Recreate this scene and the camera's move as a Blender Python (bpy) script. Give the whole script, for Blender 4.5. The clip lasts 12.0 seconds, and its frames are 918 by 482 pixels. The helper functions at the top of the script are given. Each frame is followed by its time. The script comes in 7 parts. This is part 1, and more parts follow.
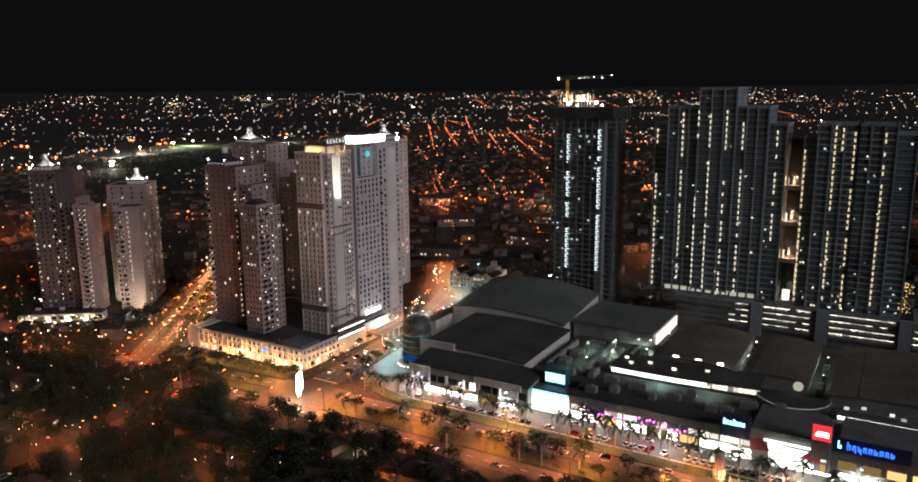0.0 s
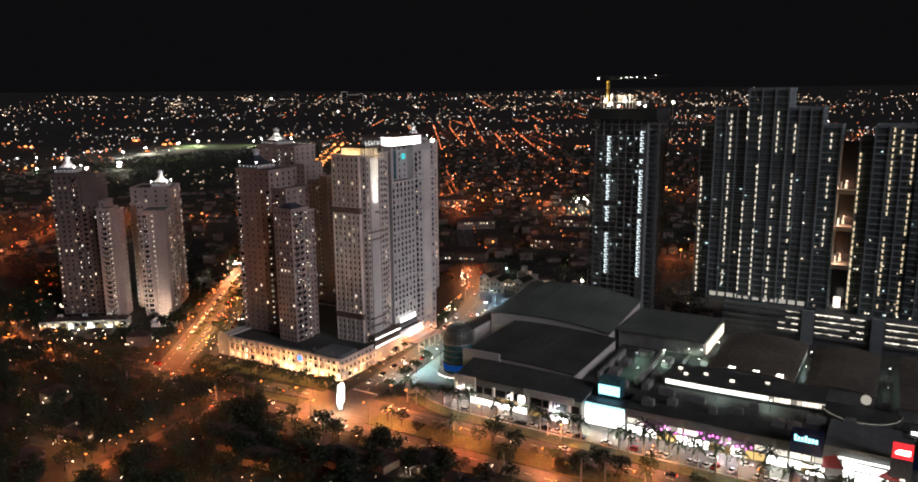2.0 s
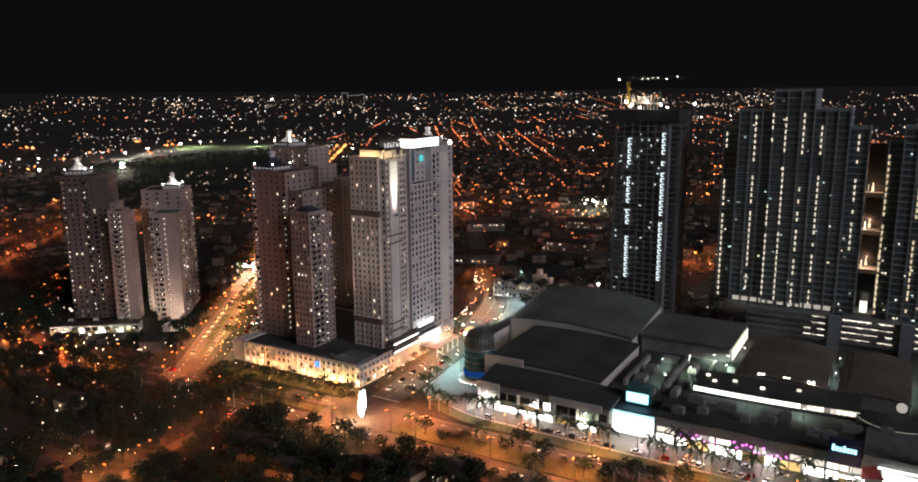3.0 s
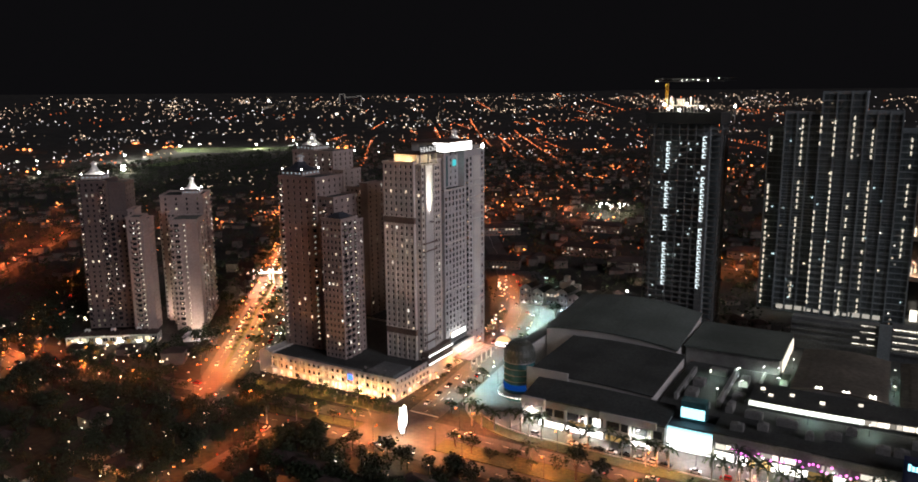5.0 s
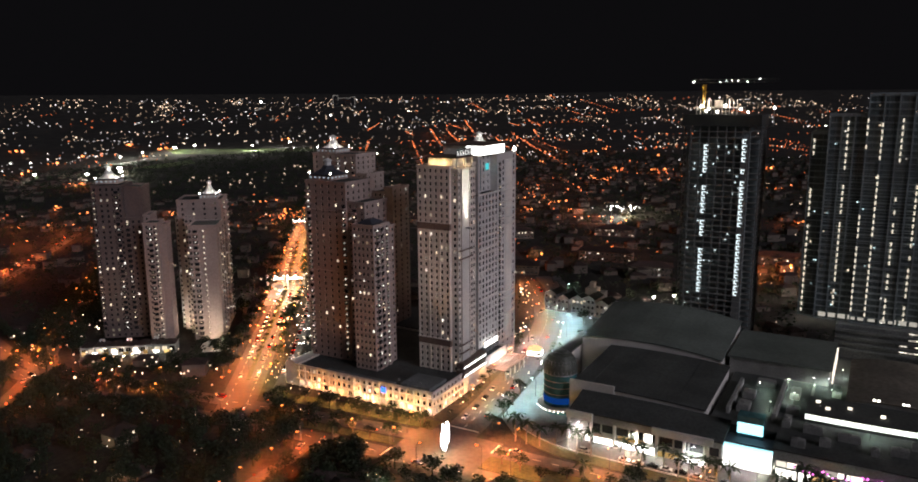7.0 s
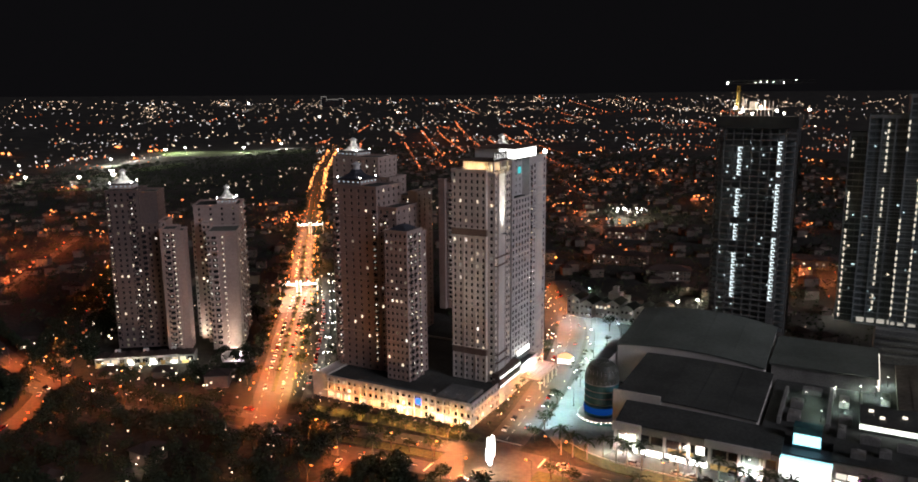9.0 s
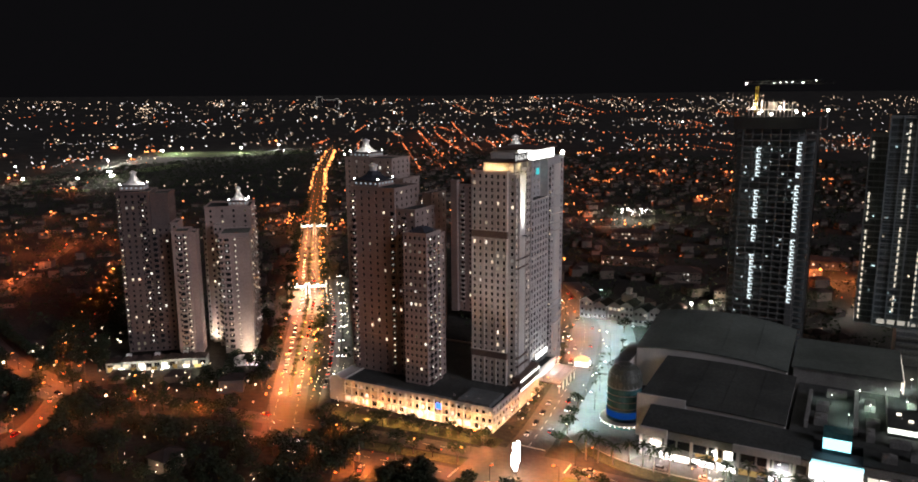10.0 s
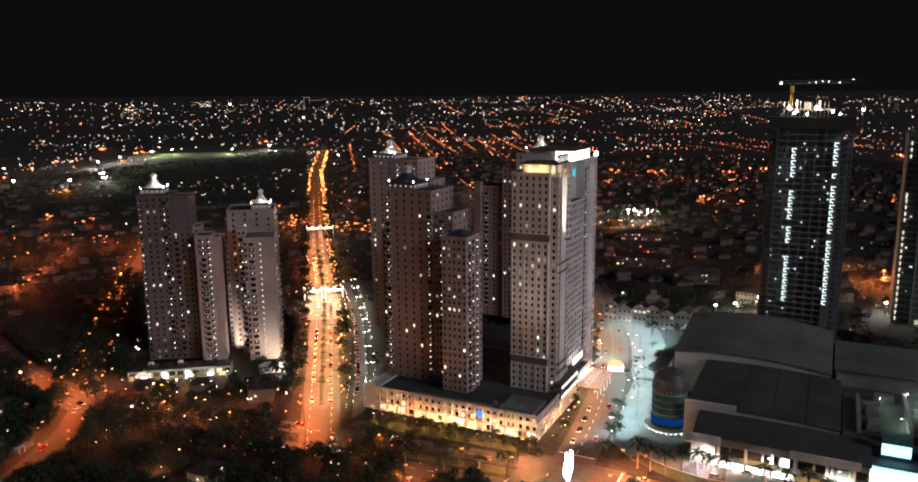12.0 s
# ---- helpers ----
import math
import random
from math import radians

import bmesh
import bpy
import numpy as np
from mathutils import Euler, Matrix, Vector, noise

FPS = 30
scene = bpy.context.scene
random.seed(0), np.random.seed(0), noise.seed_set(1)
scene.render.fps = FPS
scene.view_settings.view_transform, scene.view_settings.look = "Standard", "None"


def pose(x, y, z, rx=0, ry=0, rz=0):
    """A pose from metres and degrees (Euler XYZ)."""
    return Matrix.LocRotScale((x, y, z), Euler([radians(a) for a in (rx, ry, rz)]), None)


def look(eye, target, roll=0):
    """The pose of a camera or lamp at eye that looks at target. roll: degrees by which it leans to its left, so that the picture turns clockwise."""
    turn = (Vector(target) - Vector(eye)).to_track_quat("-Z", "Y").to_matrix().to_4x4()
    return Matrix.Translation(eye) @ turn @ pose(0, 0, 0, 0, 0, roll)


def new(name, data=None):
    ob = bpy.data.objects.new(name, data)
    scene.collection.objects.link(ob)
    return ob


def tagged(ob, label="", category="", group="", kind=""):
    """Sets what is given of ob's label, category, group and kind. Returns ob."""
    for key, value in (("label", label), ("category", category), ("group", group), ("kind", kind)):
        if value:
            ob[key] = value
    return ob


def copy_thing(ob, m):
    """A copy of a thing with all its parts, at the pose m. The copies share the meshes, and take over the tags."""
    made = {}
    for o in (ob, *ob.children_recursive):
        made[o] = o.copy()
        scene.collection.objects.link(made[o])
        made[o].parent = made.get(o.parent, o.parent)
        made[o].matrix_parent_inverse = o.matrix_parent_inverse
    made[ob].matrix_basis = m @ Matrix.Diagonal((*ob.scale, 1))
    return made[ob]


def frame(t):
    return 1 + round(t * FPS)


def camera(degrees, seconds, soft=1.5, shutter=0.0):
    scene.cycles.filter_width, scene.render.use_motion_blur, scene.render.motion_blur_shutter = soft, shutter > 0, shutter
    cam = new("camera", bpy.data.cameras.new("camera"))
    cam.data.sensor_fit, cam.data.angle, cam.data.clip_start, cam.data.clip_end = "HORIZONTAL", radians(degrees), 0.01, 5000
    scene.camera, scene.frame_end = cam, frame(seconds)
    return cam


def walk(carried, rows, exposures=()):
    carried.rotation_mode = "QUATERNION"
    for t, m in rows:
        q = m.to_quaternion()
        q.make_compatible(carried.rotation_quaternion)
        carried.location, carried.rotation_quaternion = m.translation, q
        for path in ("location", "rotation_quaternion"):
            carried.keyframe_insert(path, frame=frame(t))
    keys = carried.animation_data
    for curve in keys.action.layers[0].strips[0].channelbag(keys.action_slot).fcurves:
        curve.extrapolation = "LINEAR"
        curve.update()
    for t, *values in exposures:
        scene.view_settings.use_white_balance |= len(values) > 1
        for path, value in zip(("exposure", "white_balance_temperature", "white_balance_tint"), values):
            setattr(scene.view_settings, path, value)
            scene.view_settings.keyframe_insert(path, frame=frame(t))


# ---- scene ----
cam = camera(62.5, 12.0, soft=1.8)
METRES, EYE, TILT, LEAN, TURN = 158.2, 143.5, 0.0, 0.0, 30.7
ROWS = [
    (0.0, 0.0, 0.0, 0.0, -0.11, -11.2, 0.53),
    (0.5, -0.0354, 0.0213, 0.0005, -0.12, -11.2, 0.52),
    (1.0, -0.0711, 0.0432, 0.0009, -0.13, -11.19, 0.5),
    (1.5, -0.1067, 0.0654, 0.0012, -0.15, -11.19, 0.48),
    (2.0, -0.1417, 0.0881, 0.0021, -0.18, -11.18, 0.48),
    (2.5, -0.1771, 0.1112, 0.0025, -0.22, -11.15, 0.47),
    (3.0, -0.2122, 0.1347, 0.003, -0.26, -11.12, 0.45),
    (5.0, -0.3498, 0.2303, 0.0056, -0.71, -11.01, 0.43),
    (5.5, -0.3847, 0.2542, 0.0059, -0.88, -11.0, 0.42),
    (6.0, -0.4195, 0.2781, 0.0063, -1.04, -10.99, 0.4),
    (6.5, -0.4546, 0.3014, 0.0067, -1.23, -10.96, 0.39),
    (7.0, -0.4899, 0.3239, 0.007, -1.46, -10.93, 0.38),
    (9.0, -0.6364, 0.4009, 0.0092, -2.59, -10.85, 0.42),
    (9.5, -0.6746, 0.4179, 0.0097, -2.84, -10.84, 0.42),
    (10.0, -0.7101, 0.4333, 0.0101, -3.05, -10.83, 0.43),
    (10.5, -0.7485, 0.4495, 0.0106, -3.33, -10.83, 0.44),
    (11.0, -0.7869, 0.4652, 0.0109, -3.64, -10.83, 0.46),
    (11.5, -0.8251, 0.481, 0.0111, -3.95, -10.82, 0.49),
    (12.0, -0.864, 0.4965, 0.0115, -4.27, -10.83, 0.51),
]
walk(cam, [(t, pose(0, 0, EYE, TILT, LEAN, TURN) @ pose(METRES * x, METRES * y, METRES * z, 90 + pitch, roll, yaw)) for t, x, y, z, yaw, pitch, roll in ROWS])

# ---- night sky, city glow ----
world = bpy.data.worlds.new("night_sky")
scene.world = world
world.use_nodes = True
world.node_tree.nodes["Background"].inputs["Color"].default_value = (0.0039, 0.0037, 0.0043, 1)
world.node_tree.nodes["Background"].inputs["Strength"].default_value = 1.0

# wide soft sun added for the city's glow on the facades; no moon is there
moon = bpy.data.lights.new("moon", "SUN")
moon.energy, moon.angle, moon.color = 0.74, radians(24), (1.0, 0.95, 1.09)
new("moon", moon).matrix_world = look((300, -84, 128), (0, 0, 0))

SODIUM, WARM, WHITE, COOL = (1.0, 0.235, 0.07), (1.0, 0.68, 0.32), (1.0, 0.93, 0.82), (0.78, 0.95, 1.0)


def lamp_light(name, kind, colour, watts, size=0.4, cone=150):
    d = bpy.data.lights.new(name, kind)
    d.energy, d.color, d.shadow_soft_size = watts, colour, size
    if kind == "SPOT":
        d.spot_size, d.spot_blend = radians(cone), 0.6
    return d


# ---- materials ----
def mat(name, c, rough=0.8, metal=0.0, fine=(2.0, 0.15), broad=(0.08, 0.2), bump=0.0, piece=0.0):
    """A surface whose colour wanders at two scales, with a fine relief."""
    m = bpy.data.materials.new(name)
    m.use_nodes = True
    t = m.node_tree
    b = t.nodes["Principled BSDF"]
    b.inputs["Roughness"].default_value, b.inputs["Metallic"].default_value = rough, metal
    geo = t.nodes.new("ShaderNodeNewGeometry")
    value = None
    for k, (scale, amount) in enumerate((fine, broad)):
        if amount <= 0:
            continue
        n = t.nodes.new("ShaderNodeTexNoise")
        n.inputs["Scale"].default_value, n.inputs["Detail"].default_value = scale, 3.0
        t.links.new(geo.outputs["Position"], n.inputs["Vector"])
        r = t.nodes.new("ShaderNodeMapRange")
        r.inputs["From Min"].default_value, r.inputs["From Max"].default_value = 0.3, 0.7
        r.inputs["To Min"].default_value, r.inputs["To Max"].default_value = 1 - amount, 1 + amount
        t.links.new(n.outputs["Fac"], r.inputs["Value"])
        if k == 0 and bump:
            bp = t.nodes.new("ShaderNodeBump")
            bp.inputs["Strength"].default_value, bp.inputs["Distance"].default_value = bump, 0.05
            t.links.new(n.outputs["Fac"], bp.inputs["Height"])
            t.links.new(bp.outputs["Normal"], b.inputs["Normal"])
        if value is None:
            value = r.outputs["Result"]
        else:
            mul = t.nodes.new("ShaderNodeMath")
            mul.operation = "MULTIPLY"
            t.links.new(value, mul.inputs[0])
            t.links.new(r.outputs["Result"], mul.inputs[1])
            value = mul.outputs[0]
    if piece:
        info = t.nodes.new("ShaderNodeObjectInfo")
        r = t.nodes.new("ShaderNodeMapRange")
        r.inputs["To Min"].default_value, r.inputs["To Max"].default_value = 1 - piece, 1 + piece
        t.links.new(info.outputs["Random"], r.inputs["Value"])
        mul = t.nodes.new("ShaderNodeMath")
        mul.operation = "MULTIPLY"
        t.links.new(value, mul.inputs[0])
        t.links.new(r.outputs["Result"], mul.inputs[1])
        value = mul.outputs[0]
    hsv = t.nodes.new("ShaderNodeHueSaturation")
    hsv.inputs["Color"].default_value = (*c, 1)
    t.links.new(value, hsv.inputs["Value"])
    t.links.new(hsv.outputs["Color"], b.inputs["Base Color"])
    return m


def glow(name, c, strength, vary=0, lights=False, spread=2.5):
    """A thing that gives off light. vary: 1 by the piece of a joined mesh, 2 by the object."""
    m = bpy.data.materials.new(name)
    m.use_nodes = True
    t = m.node_tree
    t.nodes.clear()
    e, out = t.nodes.new("ShaderNodeEmission"), t.nodes.new("ShaderNodeOutputMaterial")
    e.inputs["Color"].default_value, e.inputs["Strength"].default_value = (*c, 1), strength
    t.links.new(e.outputs[0], out.inputs["Surface"])
    if vary:
        src = t.nodes.new("ShaderNodeNewGeometry" if vary == 1 else "ShaderNodeObjectInfo")
        pw = t.nodes.new("ShaderNodeMath")
        pw.operation = "POWER"
        pw.inputs[1].default_value = spread
        t.links.new(src.outputs["Random Per Island" if vary == 1 else "Random"], pw.inputs[0])
        r = t.nodes.new("ShaderNodeMapRange")
        r.inputs["To Min"].default_value, r.inputs["To Max"].default_value = strength * 0.12, strength * 1.6
        t.links.new(pw.outputs[0], r.inputs["Value"])
        t.links.new(r.outputs["Result"], e.inputs["Strength"])
    m.cycles.emission_sampling = "FRONT" if lights else "NONE"
    return m


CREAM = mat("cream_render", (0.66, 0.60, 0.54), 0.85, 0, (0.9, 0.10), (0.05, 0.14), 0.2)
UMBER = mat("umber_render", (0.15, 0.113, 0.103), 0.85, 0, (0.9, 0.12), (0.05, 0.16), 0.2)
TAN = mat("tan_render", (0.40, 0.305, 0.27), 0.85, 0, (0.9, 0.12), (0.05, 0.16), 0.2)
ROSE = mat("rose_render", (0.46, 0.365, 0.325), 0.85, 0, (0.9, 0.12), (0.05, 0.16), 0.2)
PALE = mat("pale_render", (0.74, 0.71, 0.66), 0.8, 0, (1.2, 0.08), (0.07, 0.12), 0.15)
# cream greyed for the residence tower: the hotel's shade is put into the colour
SHADEDCREAM = mat("shaded_cream_render", (0.58, 0.56, 0.545), 0.85, 0, (0.9, 0.10), (0.05, 0.14), 0.2)
BROWN = mat("brown_band", (0.17, 0.12, 0.10), 0.7)
CONCRETE = mat("concrete", (0.30, 0.30, 0.28), 0.9, 0, (1.5, 0.2), (0.12, 0.2), 0.3)
DARKCONC = mat("dark_concrete", (0.18, 0.19, 0.185), 0.9, 0, (1.2, 0.25), (0.1, 0.25), 0.3)
GREENWALL = mat("grey_green_cladding", (0.33, 0.38, 0.385), 0.55, 0, (1.0, 0.15), (0.06, 0.2))
ROOFGREY = mat("grey_metal_roof", (0.15, 0.172, 0.155), 0.6, 0.1, (0.6, 0.15), (0.04, 0.25))
ROOFDARK = mat("dark_roof", (0.07, 0.075, 0.07), 0.8, 0, (0.8, 0.25), (0.06, 0.3))
TILE = mat("clay_tile_roof", (0.06, 0.04, 0.034), 0.85, 0, (3.0, 0.25), (0.15, 0.3), 0.5, 0.35)
SLATE = mat("slate_roof", (0.055, 0.06, 0.075), 0.6)
HOUSE = mat("house_plaster", (0.19, 0.155, 0.125), 0.85, 0, (1.5, 0.12), (0.15, 0.2), 0.2, 0.25)
ASPHALT = mat("asphalt", (0.085, 0.08, 0.076), 0.85, 0, (0.5, 0.22), (0.05, 0.25), 0.3)
PAVING = mat("pale_paving", (0.17, 0.17, 0.165), 0.8, 0, (0.7, 0.15), (0.08, 0.2), 0.2)
KERB = mat("kerb_stone", (0.40, 0.39, 0.36), 0.85)
PAINT = mat("road_paint", (0.75, 0.74, 0.70), 0.7, 0, (2.0, 0.2), (0.2, 0.1))
GRASS = mat("grass", (0.07, 0.08, 0.035), 0.95, 0, (0.8, 0.35), (0.06, 0.4), 0.6)
SOIL = mat("dark_ground", (0.036, 0.034, 0.028), 0.95, 0, (0.4, 0.45), (0.02, 0.5), 0.5)
LEAF = mat("leaves", (0.026, 0.040, 0.015), 0.8, 0, (1.3, 0.35), (0.1, 0.25), 0, 0.35)
FROND = mat("palm_fronds", (0.036, 0.052, 0.02), 0.7, 0, (1.5, 0.3), (0.1, 0.2), 0, 0.2)
BARK = mat("bark", (0.14, 0.11, 0.085), 0.95, 0, (4.0, 0.3), (0.5, 0.2), 0.5)
PALMBARK = mat("pale_palm_trunk", (0.26, 0.245, 0.215), 0.9, 0, (3.0, 0.25), (0.4, 0.15), 0.4)
STEEL = mat("galvanised_steel", (0.42, 0.42, 0.42), 0.45, 0.8)
POLE = mat("dark_lamp_post", (0.06, 0.06, 0.06), 0.6, 0.3)
MESH = mat("dark_wire_mesh", (0.11, 0.12, 0.10), 0.5, 0.2, (1.5, 0.3), (0.2, 0.2))
YELLOWSTEEL = mat("yellow_crane_paint", (0.62, 0.40, 0.05), 0.5)
WHITEPAINT = mat("white_paint", (0.80, 0.79, 0.77), 0.5, 0, (1.0, 0.06), (0.1, 0.08))
RUBBER = mat("tyre_rubber", (0.02, 0.02, 0.02), 0.9)
NET = mat("green_safety_net", (0.04, 0.045, 0.042), 0.9)
GLASS = mat("dark_window_glass", (0.022, 0.024, 0.026), 0.15, 0, (0.3, 0.1), (0.05, 0.1))
SMOKEGLASS = mat("smoked_glass", (0.13, 0.16, 0.16), 0.3, 0, (0.25, 0.3), (0.05, 0.25))
BLUEGLASS = mat("teal_curtain_glass", (0.06, 0.17, 0.18), 0.2, 0, (0.4, 0.2), (0.1, 0.2))
REDPANEL = mat("dark_red_awning", (0.22, 0.02, 0.025), 0.6)
NAVY = mat("navy_sign_panel", (0.01, 0.02, 0.09), 0.5)
CARS = [mat("car_paint", c, 0.25, 0.3, (1, 0.03), (0.2, 0.03)) for c in
        ((0.75, 0.75, 0.74), (0.45, 0.46, 0.48), (0.02, 0.02, 0.022), (0.35, 0.03, 0.03), (0.62, 0.60, 0.55))]
WINWARM = glow("lit_window_warm", (1.0, 0.82, 0.6), 1.25, 2, False, 1.4)
WINWHITE = glow("lit_window_white", (1.0, 0.93, 0.82), 1.25, 2, False, 1.4)
WINDIM = glow("dim_window", (1.0, 0.75, 0.5), 0.12, 2)
G_SODIUM = glow("sodium_lamp", (1.0, 0.30, 0.06), 4.5)
G_AMBER = glow("amber_lamp", (1.0, 0.30, 0.07), 5.0)
G_WHITE = glow("white_lamp", (1.0, 0.95, 0.85), 14.0)
G_COOL = glow("cool_lamp", (0.75, 0.95, 1.0), 14.0)
G_SIGN = glow("white_sign_light", (1.0, 0.98, 0.95), 3.6, 0, True)
G_LETTER = glow("sign_block_light", (1.0, 0.98, 0.95), 1.0)
G_SHOP = glow("shop_light", (1.0, 0.95, 0.87), 6.0, 0, True)
G_CLERE = glow("clerestory_light", (0.95, 1.0, 0.92), 2.4, 0, True)
G_WARMSHOP = glow("warm_shop_light", (1.0, 0.66, 0.25), 1.6, 2)
G_BLUE = glow("blue_sign_light", (0.03, 0.14, 1.0), 2.4)
G_CYAN = glow("cyan_sign_light", (0.35, 0.85, 1.0), 2.6, 0, True)
G_RED = glow("red_sign_light", (1.0, 0.04, 0.05), 1.2)
G_PINK = glow("pink_lamp", (1.0, 0.15, 0.8), 4.0)
G_HEAD = glow("headlight", (1.0, 0.93, 0.8), 4.0)
G_WARMLANDING = glow("warm_landing_light", (1.0, 0.8, 0.52), 1.1)
G_KIOSK = glow("kiosk_canopy_glow", (1.0, 0.62, 0.3), 1.3)
G_TAIL = glow("tail_light", (1.0, 0.03, 0.01), 3.0)
G_WORK = glow("work_light", (0.82, 0.95, 1.0), 1.3)
G_STRIP = glow("deck_strip_light", (1.0, 0.9, 0.76), 1.5, 2, False, 0.9)
G_LANDING = glow("landing_light", (1.0, 0.88, 0.7), 1.1)
G_DRUMLAMP = glow("crown_window_light", (0.75, 0.9, 1.0), 0.55)
G_TOTEM = glow("totem_glare", (1.0, 0.98, 0.94), 9.0)
G_TEAL = glow("teal_logo_light", (0.1, 0.75, 0.8), 0.9)


# ---- building blocks ----
class Shape:
    """Collects corners and faces for one mesh."""

    def __init__(s):
        s.v, s.f, s.m = [], [], []

    def poly(s, pts, m=0):
        k = len(s.v)
        s.v.extend(tuple(p) for p in pts)
        s.f.append(tuple(range(k, k + len(pts))))
        s.m.append(m)

    def box(s, x0, x1, y0, y1, z0, z1, m=0):
        k = len(s.v)
        s.v.extend([(x0, y0, z0), (x1, y0, z0), (x1, y1, z0), (x0, y1, z0), (x0, y0, z1), (x1, y0, z1), (x1, y1, z1), (x0, y1, z1)])
        for f in ((0, 1, 5, 4), (1, 2, 6, 5), (2, 3, 7, 6), (3, 0, 4, 7), (4, 5, 6, 7), (3, 2, 1, 0)):
            s.f.append(tuple(k + i for i in f))
            s.m.append(m)

    def turned(s, cx, cy, rings, n=12, m=0):
        """Rings of (radius, z) round an upright axis, closed above and below."""
        k = len(s.v)
        for r, z in rings:
            for i in range(n):
                a = 2 * math.pi * (i + 0.5) / n
                s.v.append((cx + r * math.cos(a), cy + r * math.sin(a), z))
        for j in range(len(rings) - 1):
            for i in range(n):
                s.f.append((k + j * n + i, k + j * n + (i + 1) % n, k + (j + 1) * n + (i + 1) % n, k + (j + 1) * n + i))
                s.m.append(m)
        s.f.append(tuple(k + (len(rings) - 1) * n + i for i in range(n)))
        s.m.append(m)
        s.f.append(tuple(k + n - 1 - i for i in range(n)))
        s.m.append(m)

    def ring(s, x0, x1, y0, y1, z0, z1, t, m=0):
        """A closed low wall round a rectangle, t thick."""
        o = [(x0, y0), (x1, y0), (x1, y1), (x0, y1)]
        n = [(x0 + t, y0 + t), (x1 - t, y0 + t), (x1 - t, y1 - t), (x0 + t, y1 - t)]
        for i in range(4):
            j = (i + 1) % 4
            s.poly([(*o[i], z0), (*o[j], z0), (*o[j], z1), (*o[i], z1)], m)
            s.poly([(*n[j], z0), (*n[i], z0), (*n[i], z1), (*n[j], z1)], m)
            s.poly([(*o[i], z1), (*o[j], z1), (*n[j], z1), (*n[i], z1)], m)
            s.poly([(*o[j], z0), (*o[i], z0), (*n[i], z0), (*n[j], z0)], m)

    def tube(s, a, b, r0, r1, n=6, m=0):
        a, b = Vector(a), Vector(b)
        w = (b - a).normalized()
        u = w.cross(Vector((0.31, 0.17, 0.93))).normalized()
        q = w.cross(u)
        k = len(s.v)
        for p, r in ((a, r0), (b, r1)):
            for i in range(n):
                t = 2 * math.pi * i / n
                s.v.append(tuple(p + u * (r * math.cos(t)) + q * (r * math.sin(t))))
        for i in range(n):
            s.f.append((k + i, k + (i + 1) % n, k + n + (i + 1) % n, k + n + i))
            s.m.append(m)
        s.f.append(tuple(k + n + i for i in range(n)))
        s.m.append(m)

    def hip(s, x0, x1, y0, y1, z0, h, m=0, over=0.5, flat=0.0):
        """A hipped roof; flat: how far its ridge is left level and wide."""
        x0, x1, y0, y1 = x0 - over, x1 + over, y0 - over, y1 + over
        d = min(x1 - x0, y1 - y0) / 2 * (1 - flat)
        a = [(x0, y0, z0), (x1, y0, z0), (x1, y1, z0), (x0, y1, z0)]
        b = [(x0 + d, y0 + d, z0 + h), (x1 - d, y0 + d, z0 + h), (x1 - d, y1 - d, z0 + h), (x0 + d, y1 - d, z0 + h)]
        for i in range(4):
            j = (i + 1) % 4
            s.poly([a[i], a[j], b[j], b[i]], m)
        s.poly(b, m)
        s.poly(a[::-1], m)

    def data(s, name, mats):
        me = bpy.data.meshes.new(name)
        me.from_pydata(s.v, [], s.f)
        for mt in mats:
            me.materials.append(mt)
        if len(mats) > 1:
            me.polygons.foreach_set("material_index", s.m)
        me.update()
        return me


def part(name, shape, mats, parent, label="", m=None):
    """One mesh object under a thing or a part; shape may be a ready mesh."""
    me = shape if isinstance(shape, bpy.types.Mesh) else shape.data(name, mats)
    ob = new(name, me)
    ob.parent = parent
    if m is not None:
        ob.matrix_basis = m
    if label:
        ob["label"] = label
    return ob


def thing(name, x, y, z=0.0, rz=0.0, label="", category="", group="", kind=""):
    ob = new(name)
    ob.empty_display_size = 0.5
    ob.matrix_basis = pose(x, y, z, 0, 0, rz)
    return tagged(ob, label, category, group, kind)


def solid(name, shape, mats, label, category, group="", kind="", x=0, y=0, z=0, rz=0):
    ob = new(name, shape.data(name, mats))
    ob.matrix_basis = pose(x, y, z, 0, 0, rz)
    return tagged(ob, label, category, group, kind)


# ---- ground, roads ----
def rise(x, y):
    """The land climbs gently towards the far horizon."""
    s = max(0.0, (math.hypot(x + 80, y) - 2200) / 2800)
    return 138 * s * s


def along(pts, step, offset=0.0, start=0.0):
    """Places every step metres along a line of points, moved offset to its left, with the heading in degrees."""
    out, left = [], start
    for (ax, ay), (bx, by) in zip(pts, pts[1:]):
        n = math.hypot(bx - ax, by - ay)
        ux, uy = (bx - ax) / n, (by - ay) / n
        while left <= n:
            out.append((ax + ux * left - uy * offset, ay + uy * left + ux * offset, math.degrees(math.atan2(uy, ux))))
            left += step
        left -= n
    return out


